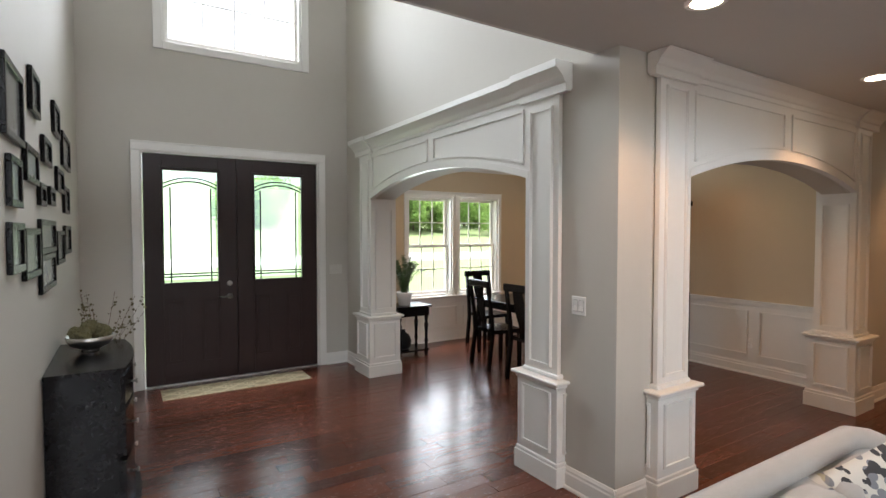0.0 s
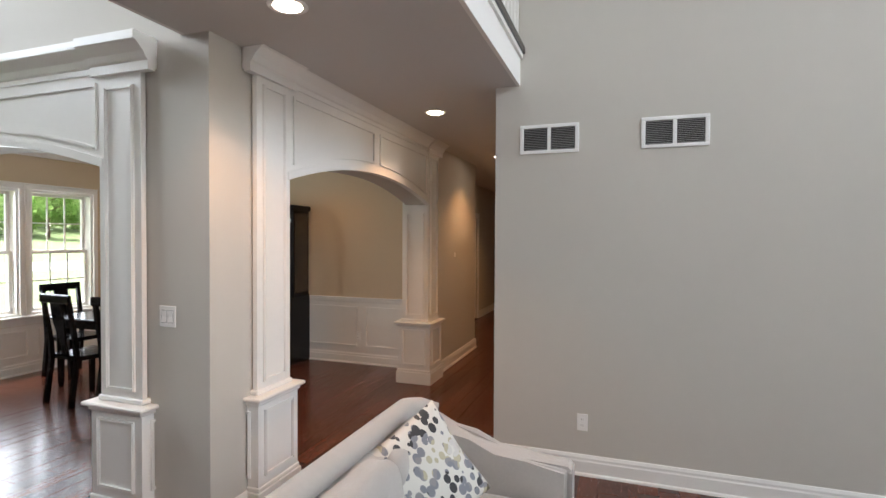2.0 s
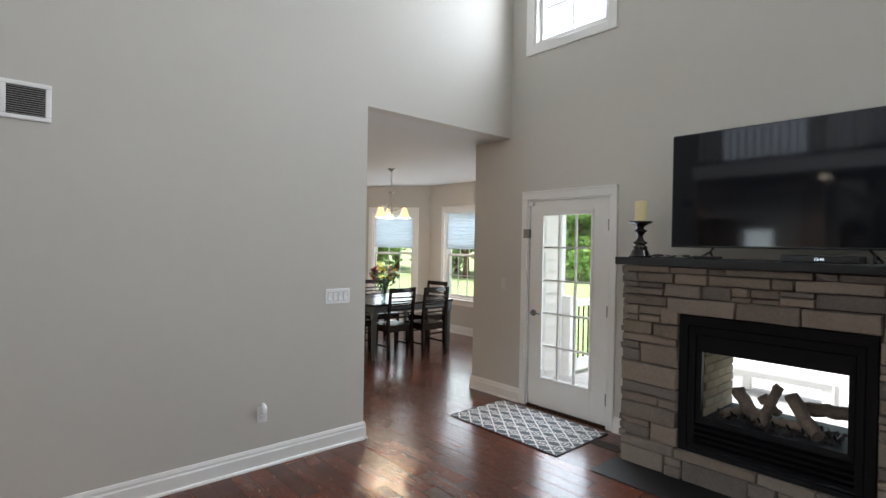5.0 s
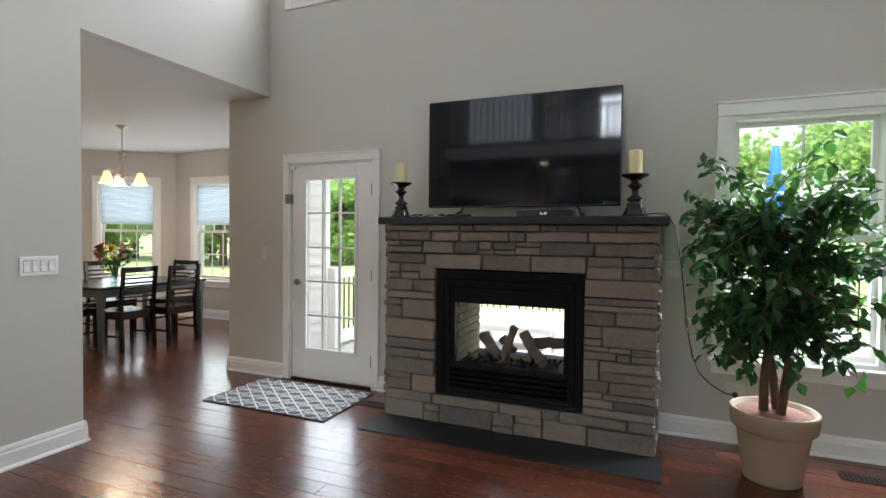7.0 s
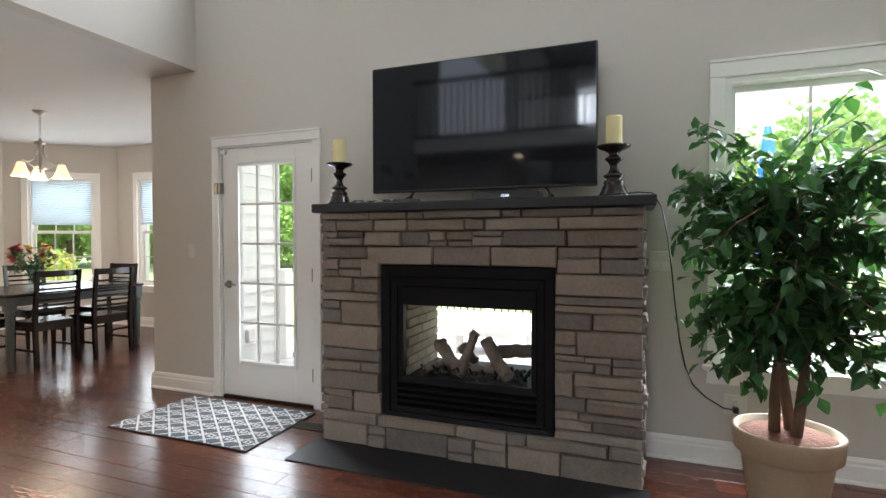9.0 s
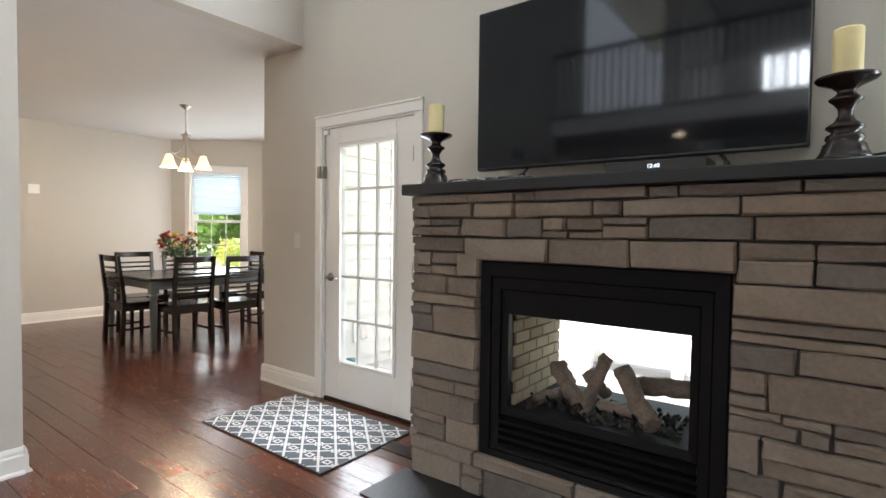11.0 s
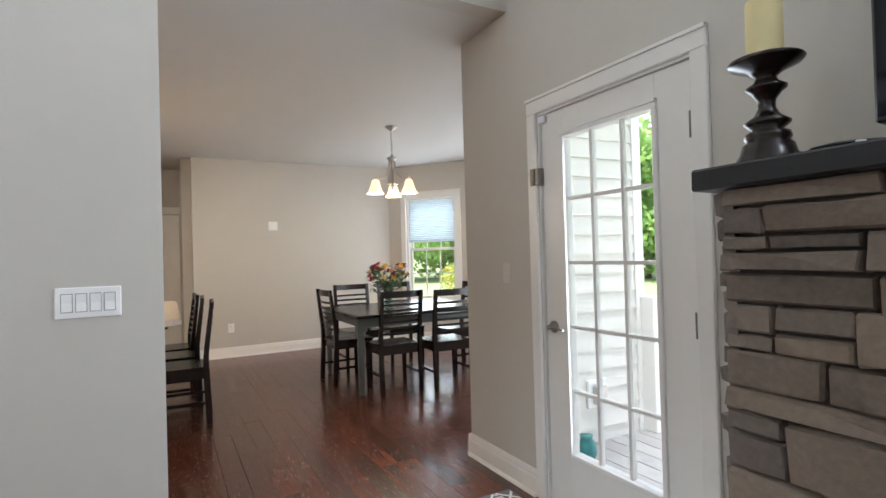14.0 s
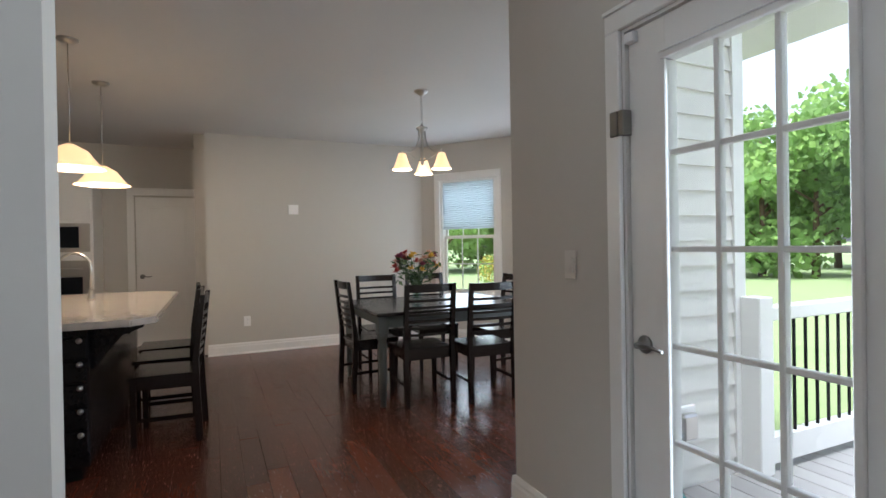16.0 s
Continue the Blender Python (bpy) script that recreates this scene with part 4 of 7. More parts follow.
ring(bm, HX0, HX1, HZ0, HZ1, 0.055, yf - 0.02, yf + 0.045, wt=0.07, wb=0.03)
surround = part("surround", bm, M_BLACK, fp, "matte black steel surround")
bm = bmesh.new()
ring(bm, HX0 + 0.055, HX1 - 0.055, HZ0 + 0.03, HZ1 - 0.07, 0.045, yf - 0.02, yf + 0.03, wt=0.06, wb=0.02)
part("inner_frame", bm, M_BLACK, surround)
bm = bmesh.new()
ring(bm, HX0 + 0.10, HX1 - 0.10, GZ0 - 0.045, HZ1 - 0.13, 0.036, yf - 0.03, yf + 0.012, wt=HZ1 - 0.13 - GZ1, wb=0.045)
part("door_frame", bm, M_BLACK, surround)
for k in range(4):
    z = HZ0 + 0.055 + k * 0.038
    bm = bmesh.new()
    prism(bm, [(yf - 0.02, z), (yf + 0.028, z - 0.004), (yf + 0.03, z + 0.012), (yf - 0.02, z + 0.03)], "x", HX0 + 0.102 - OX, HX1 - 0.102 - OX)
    part("louvre", bm, M_BLACK, surround)
bm = bmesh.new()
yw = yf - 0.03
box(bm, HX0 + 0.02 - OX, yb, 0.30, GX0 - 0.02 - OX, yw, 1.0), box(bm, GX1 + 0.02 - OX, yb, 0.30, HX1 - 0.02 - OX, yw, 1.0)
box(bm, GX0 - 0.02 - OX, yb, 0.30, GX1 + 0.02 - OX, yw, 0.44), box(bm, GX0 - 0.02 - OX, yb, 0.93, GX1 + 0.02 - OX, yw, 1.0)
firebox = part("firebox", bm, M_BLACK, fp)
for sx in (0, 1):
    for r in range(8):
        for k in range(4):
            z = 0.442 + r * 0.06
            y = yb + 0.015 + k * 0.145 - (0.07 if r % 2 else 0)
            y0, y1 = max(y, yb + 0.01), min(y + 0.138, yw - 0.01)
            if y1 - y0 < 0.02:
                continue
            x = (GX0 - 0.02 - OX) if sx == 0 else (GX1 + 0.02 - OX)
            bx("brick", M_CREAMBRICK, firebox, x, y0, z, x + (0.018 if sx == 0 else -0.018), y1, z + 0.054, bev=0.003)
bm = bmesh.new()
for k in range(9):
    x = GX0 + 0.08 + k * 0.08 - OX
    tube(bm, [(x, 0.08, 0.445), (x, 0.09, 0.475), (x, 0.30, 0.475), (x, 0.34, 0.51)], 0.007, 6)
part("grate", bm, M_BLACK, firebox, "black iron log grate")


def log(p, q, r, seed):
    rg = random.Random(seed)
    bm = bmesh.new()
    p, q = Vector(p), Vector(q)
    n = 9
    pts = [p.lerp(q, i / n) + Vector((0, rg.uniform(-0.008, 0.008), rg.uniform(-0.008, 0.008))) for i in range(n + 1)]
    tube(bm, pts, r, 9, r * 0.85)
    for v in bm.verts:
        v.co += Vector((rg.uniform(-1, 1), rg.uniform(-1, 1), rg.uniform(-1, 1))) * r * 0.13
    return part("log", bm, M_LOG, firebox, "charred ceramic fire log")


log((1.72 - OX, 0.22, 0.63), (1.585 - OX, 0.27, 0.485), 0.046, 1)
log((1.68 - OX, 0.10, 0.50), (1.775 - OX, 0.34, 0.485), 0.032, 2)
log((1.60 - OX, 0.14, 0.61), (1.50 - OX, 0.12, 0.50), 0.034, 3)
log((1.565 - OX, 0.28, 0.455), (1.47 - OX, 0.22, 0.725), 0.034, 4)
log((1.41 - OX, 0.20, 0.655), (1.235 - OX, 0.34, 0.475), 0.044, 5)
log((1.40 - OX, 0.12, 0.575), (1.11 - OX, 0.10, 0.60), 0.046, 6)
log((1.50 - OX, 0.24, 0.49), (1.30 - OX, 0.28, 0.50), 0.030, 7)
bm = bmesh.new()
rg = random.Random(5)
for k in range(260):
    x, y, s = rg.uniform(1.14, 1.82) - OX, rg.uniform(0.08, 0.36), rg.uniform(0.006, 0.014)
    bmesh.ops.create_icosphere(bm, subdivisions=1, radius=s, matrix=Matrix.Translation((x, y, 0.442 + rg.uniform(0.0, 0.035))))
tagged(part("embers", bm, M_EMBER, firebox, "charred ember bed"), kind="stuff")
# mantel and hearth
bx("mantel", M_SLATE, fp, 0.43 - OX, 0.004, FZ, 2.482 - OX, -3.980 - OY, 1.532, bev=0.006, label="black slate mantel shelf")
setting(bx("hearth", M_SLATE, None, 0.45, -4.03, 0.001, 2.47, -3.68, 0.006, bev=0.001), "flush black slate hearth", "hearth")

# ---- television ----
tv = thing("television", "large black flat-screen television standing on the mantel", "television", Matrix.Translation((1.4565, -4.24, 1.532)))
bx("housing", M_BPLASTIC, tv, -0.7205, -0.045, 0.078, 0.7205, 0.0, 0.901, bev=0.006)
bx("screen", M_SCREEN, tv, -0.712, 0.0, 0.092, 0.712, 0.002, 0.893, label="dark glossy screen")
bx("rear_cover", M_BPLASTIC, tv, -0.45, -0.085, 0.14, 0.45, -0.045, 0.62, bev=0.015)
for sx in (-1, 1):
    bm = bmesh.new()
    tube(bm, [(sx * 0.42, -0.02, 0.09), (sx * 0.45, -0.02, 0.05), (sx * 0.47, 0.10, 0.008)], 0.008, 8)
    tube(bm, [(sx * 0.45, -0.02, 0.05), (sx * 0.47, -0.13, 0.008)], 0.008, 8)
    part("foot", bm, M_BPLASTIC, tv)
cb = thing("cable_box", "black set-top box with a lit clock", "cable box", Matrix.Translation((1.225, -4.12, 1.533)))
bx("case", M_BPLASTIC, cb, -0.19, -0.10, 0, 0.19, 0.08, 0.042, bev=0.004)
M_LED = mat("lit_digits", (0.8, 0.9, 1.0), 0.5, vary=0, emit=(0.8, 0.9, 1.0), estr=0.45)
cu = bpy.data.curves.new("clock_digits", 'FONT')
cu.body, cu.size, cu.extrude, cu.align_x = "12:40", 0.022, 0.0004, 'CENTER'
cu.materials.append(M_LED)
tx = new("clock_digits", cu)
tx.parent = cb
tx.matrix_basis = Matrix.Translation((0.0, 0.0808, 0.012)) @ Matrix.Rotation(math.pi, 4, 'Z') @ Matrix.Rotation(math.pi / 2, 4, 'X')
rc = thing("remote_control", "black remote control lying on the mantel", "remote control", Matrix.Translation((1.86, -4.10, 1.533)) @ Matrix.Rotation(0.2, 4, 'Z'))
bx("case", M_BPLASTIC, rc, -0.09, -0.022, 0, 0.09, 0.022, 0.02, bev=0.006)
for k in range(4):
    bx("button", M_PLASTIC, rc, -0.06 + k * 0.025, -0.008, 0.0195, -0.048 + k * 0.025, 0.008, 0.022)
cbl = thing("cable_bundle", "tangled black cables on the mantel", "cable", Matrix.Translation((2.12, -4.10, 1.532)))
for k in range(4):
    bm = bmesh.new()
    rg = random.Random(40 + k)
    tube(bm, [(-0.16 + 0.045 * i, rg.uniform(-0.05, 0.05), 0.006 + rg.uniform(0, 0.02)) for i in range(8)], 0.0035, 6)
    part("cable", bm, M_BPLASTIC if k else M_PLASTIC, cbl)


def candle(x, y):
    c = thing("candle_holder", "dark turned candle holder with a cream pillar candle", "candle holder", Matrix.Translation((x, y, 1.532)), "candles on the mantel")
    bm = bmesh.new()
    lathe(bm, [(0.078, 0), (0.080, 0.006), (0.074, 0.014), (0.064, 0.030), (0.058, 0.052), (0.048, 0.060), (0.054, 0.070), (0.050, 0.082), (0.034, 0.090), (0.052, 0.104), (0.053, 0.110), (0.030, 0.126), (0.020, 0.146), (0.021, 0.166), (0.034, 0.184), (0.046, 0.194), (0.047, 0.200), (0.028, 0.212), (0.024, 0.224), (0.040, 0.238), (0.080, 0.256), (0.087, 0.264), (0.084, 0.269), (0.060, 0.264), (0.0, 0.262)], seg=32)
    part("stand", bm, M_DARKWOOD, c)
    bm = bmesh.new()
    lathe(bm, [(0.0415, 0.263), (0.042, 0.274), (0.042, 0.415), (0.040, 0.422), (0.027, 0.416), (0.0, 0.413)], seg=28)
    cd = part("candle", bm, M_WAX, c, "cream pillar candle")
    bm = bmesh.new()
    tube(bm, [(0, 0, 0.411), (0.001, 0, 0.425)], 0.0015, 6)
    part("wick", bm, M_BPLASTIC, cd)


candle(2.35, -4.11)
candle(0.64, -4.075)
wire = thing("power_cord", "black power cord hanging from the mantel to the outlet", "cable", Matrix.Translation((0.40, YS + 0.03, 0.0)))
bm = bmesh.new()
tube(bm, [(0.22, 0.40, 1.54), (0.12, 0.42, 1.55), (0.05, 0.41, 1.545), (0.0, 0.34, 1.47), (-0.03, 0.22, 1.34), (-0.06, 0.12, 1.14), (-0.085, 0.06, 0.92), (-0.11, 0.04, 0.72), (-0.14, 0.035, 0.57), (-0.18, 0.035, 0.47), (-0.25, 0.03, 0.40), (-0.34, 0.02, 0.345), (-0.395, 0.0, 0.335)], 0.0045, 8)
part("cord", bm, M_BPLASTIC, wire)
bx("plug", M_BPLASTIC, wire, -0.42, -0.02, 0.318, -0.39, 0.02, 0.352, bev=0.005)

# ---- potted ficus ----
fic = thing("potted_ficus", "bushy artificial ficus tree in a tan clay pot", "potted plant", Matrix.Translation((-0.14, -4.01, 0)))
bm = bmesh.new()
lathe(bm, [(0.145, 0), (0.15, 0.01), (0.188, 0.28), (0.194, 0.295), (0.208, 0.30), (0.219, 0.31), (0.226, 0.38), (0.228, 0.405), (0.221, 0.412), (0.209, 0.41), (0.20, 0.36), (0.0, 0.36)], seg=40)
part("pot", bm, M_TERRA, fic)
bm = bmesh.new()
lathe(bm, [(0.203, 0.34), (0.199, 0.382), (0.14, 0.392), (0.0, 0.398)], seg=24)
part("mulch", bm, M_SOIL, fic, "reddish brown mulch")
rg = random.Random(3)
tips = []
for k in range(3):
    a = k * 2.1
    bm = bmesh.new()
    pts = [Vector((0.05 * math.cos(a + 1.7 * t) * (1 + 0.8 * t), 0.05 * math.sin(a + 1.7 * t) * (1 + 0.5 * t), 0.385 + 0.735 * t)) for t in [i / 8 for i in range(9)]]
    tube(bm, pts, 0.026, 8, 0.016)
    part("trunk", bm, M_BARK, fic)
    tips.append(pts[-1])
bm = bmesh.new()
twigs = []
for k in range(140):
    base = rg.choice(tips) + Vector((0, 0, rg.uniform(-0.24, 0.44)))
    a = rg.uniform(0, 2 * math.pi)
    hi = base.z > 1.12
    e = rg.uniform(-0.15, 1.12) if hi else rg.uniform(-0.75, 0.3)
    ln = rg.uniform(0.36, 0.70) if hi else rg.uniform(0.22, 0.44)
    d = Vector((math.cos(a) * math.cos(e) * 1.08, math.sin(a) * math.cos(e) * 0.55, math.sin(e) * 1.0))
    pts = [base + d * ln * t + Vector((0, 0, -0.22 * ln * t * t)) for t in (0, 0.33, 0.66, 1.0)]
    pts = [Vector((min(p.x, 0.44), max(p.y, -0.33), p.z)) for p in pts]
    tube(bm, pts, 0.006, 5, 0.002)
    twigs.append(pts)
tagged(part("branches", bm, M_BARK, fic), kind="stuff")
bm = bmesh.new()
for pts in twigs:
    for k in range(21):
        t = 0.2 + 0.8 * k / 20
        i = min(int(t * 3), 2)
        p = pts[i].lerp(pts[i + 1], t * 3 - i) + Vector((rg.uniform(-0.05, 0.05), rg.uniform(-0.05, 0.05), rg.uniform(-0.04, 0.05)))
        ln, w = rg.uniform(0.070, 0.110), rg.uniform(0.021, 0.033)
        m = Matrix.Translation(p) @ Euler((rg.uniform(-1.35, 0.15), rg.uniform(-0.6, 0.6), rg.uniform(0, 6.28))).to_matrix().to_4x4()
        q = [m @ Vector(c) for c in ((0, 0, 0), (w, ln * 0.4, 0.006), (w * 0.6, ln * 0.75, 0.0), (0, ln, -0.012), (-w * 0.6, ln * 0.75, 0.0), (-w, ln * 0.4, 0.006), (0, ln * 0.5, -0.004))]
        if min(c.y for c in q) < -0.40 or max(c.x for c in q) > 0.52:
            continue
        v = [bm.verts.new(c) for c in q]
        for a, b in ((0, 1), (1, 2), (2, 3), (3, 4), (4, 5), (5, 0)):
            bm.faces.new((v[a], v[b], v[6]))
part("crown", bm, M_LEAF, fic, "dense glossy green leaves", fix=False)


# ---- rug ----
def lattice_mat(name, c1, c2, p):
    m = bpy.data.materials.new(name)
    m.use_nodes = True
    n, L = m.node_tree.nodes, m.node_tree.links
    b = n["Principled BSDF"]
    b.inputs["Roughness"].default_value = 0.95
    tc, sp = n.new("ShaderNodeTexCoord"), n.new("ShaderNodeSeparateXYZ")
    L.new(tc.outputs["Object"], sp.inputs[0])

    def op(o, a, bb=None, c=None):
        q = n.new("ShaderNodeMath")
        q.operation = o
        for i, s in enumerate((a, bb, c)):
            if s is None:
                continue
            if isinstance(s, (int, float)):
                q.inputs[i].default_value = s
            else:
                L.new(s, q.inputs[i])
        return q.outputs[0]
    x, y = op('DIVIDE', sp.outputs[0], p), op('DIVIDE', sp.outputs[1], p * 0.85)
    u, v = op('ABSOLUTE', op('SUBTRACT', op('FRACT', op('ADD', x, y)), 0.5)), op('ABSOLUTE', op('SUBTRACT', op('FRACT', op('SUBTRACT', x, y)), 0.5))
    fx, fy = op('ABSOLUTE', op('SUBTRACT', op('FRACT', op('ADD', x, 0.5)), 0.5)), op('ABSOLUTE', op('SUBTRACT', op('FRACT', op('ADD', y, 0.5)), 0.5))
    edge = op('GREATER_THAN', op('MAXIMUM', u, v), 0.425)
    rr = op('ADD', fx, fy)
    ringm = op('MULTIPLY', op('GREATER_THAN', rr, 0.18), op('LESS_THAN', rr, 0.26))
    gx, gy = op('SUBTRACT', 0.5, fx), op('SUBTRACT', 0.5, fy)
    r2 = op('MAXIMUM', gx, fy)
    sq = op('MULTIPLY', op('LESS_THAN', r2, 0.17), op('GREATER_THAN', r2, 0.085))
    mask = op('MAXIMUM', edge, op('MAXIMUM', ringm, sq))
    nz = n.new("ShaderNodeTexNoise")
    nz.inputs["Scale"].default_value = 240
    L.new(tc.outputs["Object"], nz.inputs["Vector"])
    mx = n.new("ShaderNodeMix")
    mx.data_type = 'RGBA'
    L.new(mask, mx.inputs["Factor"])
    mx.inputs["A"].default_value, mx.inputs["B"].default_value = (*c2, 1), (*c1, 1)
    mul = n.new("ShaderNodeMix")
    mul.data_type, mul.blend_type = 'RGBA', 'MULTIPLY'
    mul.inputs["Factor"].default_value = 0.5
    L.new(mx.outputs["Result"], mul.inputs["A"]), L.new(nz.outputs["Color"], mul.inputs["B"])
    L.new(mx.outputs["Result"], b.inputs["Base Color"])
    bp = n.new("ShaderNodeBump")
    bp.inputs["Strength"].default_value, bp.inputs["Distance"].default_value = 0.5, 0.004
    L.new(nz.outputs[0], bp.inputs["Height"]), L.new(bp.outputs[0], b.inputs["Normal"])
    return m


M_RUG = lattice_mat("trellis_rug", (0.74, 0.73, 0.71), (0.12, 0.135, 0.155), 0.15)
rug = thing("rug", "grey and white trellis rug before the patio door", "rug", Matrix.Translation((3.365, -4.05, 0)))
bx("field", M_RUG, rug, -0.595, -0.36, 0.0015, 0.595, 0.36, 0.011, bev=0.004)
bm = bmesh.new()
for q in ((-0.602, -0.367, 0.602, -0.36), (-0.602, 0.36, 0.602, 0.367), (-0.602, -0.36, -0.595, 0.36), (0.595, -0.36, 0.602, 0.36)):
    box(bm, q[0], q[1], 0.0015, q[2], q[3], 0.009)
part("binding", bm, M_BPLASTIC, rug, "dark bound edge")
M_MAT = lattice_mat("entry_mat", (0.34, 0.30, 0.20), (0.22, 0.18, 0.11), 0.22)
em = thing("door_mat", "olive patterned mat inside the front doors", "door mat", Matrix.Translation((1.14, 5.75, 0)))
bx("field", M_MAT, em, -0.74, -0.19, 0.0015, 0.74, 0.19, 0.009, bev=0.003)


# ---- wall plates, vents ----
M_GREYP = mat("grey_plastic", (0.34, 0.33, 0.32), 0.5, vary=0.03)
def plate(name, label, category, m, w, h, rockers=0, outlet=False, group="", material=M_PLASTIC):
    """A white wall plate on the plane y = 0 that faces +y."""
    p = thing(name, label, category, m, group)
    bx("plate", material, p, -w / 2, 0, -h / 2, w / 2, 0.006, h / 2, bev=0.003)
    for k in range(rockers):
        x = (k - (rockers - 1) / 2) * 0.046
        bm = bmesh.new()
        prism(bm, [(0.006, -0.033), (0.011, -0.033), (0.007, 0.0), (0.0095, 0.033), (0.006, 0.033)], "x", x - 0.0165, x + 0.0165)
        part("rocker", bm, material, p)
        # on white plates a grey rim paints the shadow line round the rocker
        bx("shadow_rim", M_GREYP if material is M_PLASTIC else material, p, x - 0.0195, 0.0055, -0.036, x + 0.0195, 0.0068, 0.036)
    if outlet:
        for z in (-0.02, 0.02):
            s = bx("socket", material, p, -0.016, 0.006, z - 0.014, 0.016, 0.009, z + 0.014, bev=0.003)
            for x in (-0.006, 0.006):
                bx("slot", M_BPLASTIC, s, x - 0.001, 0.009, z - 0.004, x + 0.001, 0.0094, z + 0.006)
    return p


def on_south(x, z):
    return Matrix.Translation((x, YS, z))


def on_east(x, y, z):
    return Matrix.Translation((x, y, z)) @ Matrix.Rotation(math.pi / 2, 4, 'Z')


plate("light_switch", "pale single rocker switch beside the patio door", "light switch", on_south(4.06, 1.206), 0.075, 0.12, 1, material=M_IVORY)
plate("light_switch", "pale double rocker switch between fireplace and window", "light switch", on_south(0.39, 1.17), 0.12, 0.12, 2, material=M_IVORY)
plate("wall_outlet", "white wall outlet behind the ficus", "wall outlet", on_south(-0.006, 0.355), 0.12, 0.12, 0, True, material=M_IVORY)
plate("light_switch", "white four-gang rocker switch by the kitchen opening", "light switch", on_east(XE, -2.49, 1.1815), 0.215, 0.118, 4)
plate("wall_outlet", "white wall outlet on the long plain wall", "wall outlet", on_east(XE, 0.072, 0.363), 0.073, 0.118, 0, True)
o2 = plate("wall_outlet", "white wall outlet with a plug-in air freshener", "wall outlet", on_east(XE, -1.895, 0.375), 0.073, 0.118, 0, True)
bm = bmesh.new()
lathe(bm, [(0.02, 0.0), (0.026, 0.01), (0.026, 0.045), (0.016, 0.06), (0.012, 0.075), (0, 0.077)], seg=16, m=Matrix.Translation((0, 0.03, 0.01)))
part("air_freshener", bm, M_PLASTIC, o2, "white plug-in air freshener")
plate("light_switch", "white double rocker switch on the column wall", "light switch", on_east(XD, 2.19, 1.19) @ Matrix.Identity(4), 0.118, 0.118, 2)
plate("light_switch", "pale triple rocker switch by the front doors", "light switch", Matrix.Translation((2.36, YF, 1.19)) @ R180, 0.165, 0.118, 3, material=M_IVORY)
plate("wall_plate", "white blank plate high on the kitchen wall", "wall plate", on_east(XK, -4.115, 1.80), 0.125, 0.125, 0)
plate("wall_outlet", "white wall outlet on the kitchen wall", "wall outlet", on_east(XK, -3.53, 0.40), 0.08, 0.125, 0, True)
plate("wall_outlet", "white wall outlet in the dining room dado", "wall outlet", on_east(XDE - 0.009, 3.05, 0.36), 0.075, 0.115, 0, True)
plate("thermostat", "small dark wall thermostat in the hall", "thermostat", Matrix.Translation((6.75, YH, 1.42)) @ R180, 0.06, 0.06)
M_DUCT = mat("dark_duct", (0.012, 0.012, 0.012), 0.9)
for y in (0.317, -0.4885):
    v = thing("return_vent", "white louvred return-air grille high on the wall", "air vent", on_east(XE, y, 2.331), "return vents")
    w, h = 0.2035, 0.1015
    bx("backing", M_DUCT, v, -w + 0.02, 0.0005, -h + 0.02, w - 0.02, 0.003, h - 0.02)
    bm = bmesh.new()
    for c in ((-w, -h, w, -h + 0.024), (-w, h - 0.024, w, h), (-w, -h + 0.024, -w + 0.026, h - 0.024), (w - 0.026, -h + 0.024, w, h - 0.024), (-0.012, -h + 0.024, 0.012, h - 0.024)):
        box(bm, c[0], 0, c[1], c[2], 0.012, c[3], 0.003)
    part("frame", bm, M_PLASTIC, v)
    for k in range(13):
        z = -h + 0.032 + k * 0.0118
        for a, b in ((-w + 0.026, -0.012), (0.012, w - 0.026)):
            bm = bmesh.new()
            prism(bm, [(0.003, z), (0.0105, z - 0.005), (0.0115, z - 0.004), (0.004, z + 0.001)], "x", a, b)
            part("slat", bm, M_GREYP, v)
for x, y, w, d in ((-0.68, -4.21, 0.16, 0.05), (2.645, -4.19, 0.14, 0.06)):
    v = thing("floor_vent", "brown slotted floor register", "air vent", Matrix.Translation((x, y, 0)), "floor registers")
    bx("plate", M_BRONZE, v, -w, -d, 0.0015, w, d, 0.005, bev=0.001)
    for k in range(12):
        xx = -w + 0.03 + k * (2 * w - 0.06) / 11
        bx("slot", M_DUCT, v, xx - 0.004, -d + 0.015, 0.005, xx + 0.004, d - 0.015, 0.0055)


# ---- sofa ----
def cushion(bm, cx, cy, cz, sx, sy, sz, m=None, p=3.2, n=14, lump=0.0, seed=0):
    """A stuffed cushion: a rounded box, thinner at its rim."""
    rg = random.Random(seed)
    vs = bmesh.ops.create_icosphere(bm, subdivisions=4, radius=1.0)["verts"]
    for v in vs:
        d = v.co.copy()
        k = (abs(d.x) ** p + abs(d.y) ** p + abs(d.z) ** p) ** (-1 / p)
        d *= k
        if lump:
            d *= 1 + lump * noise.noise(d * 2.2 + Vector((seed, 0, 0)))
        v.co = Vector((d.x * sx, d.y * sy, d.z * sz))
    mm = Matrix.Translation((cx, cy, cz)) @ (m or Matrix())
    bmesh.ops.transform(bm, matrix=mm, verts=vs)
    for v in vs:
        for f in v.link_faces:
            f.smooth = True


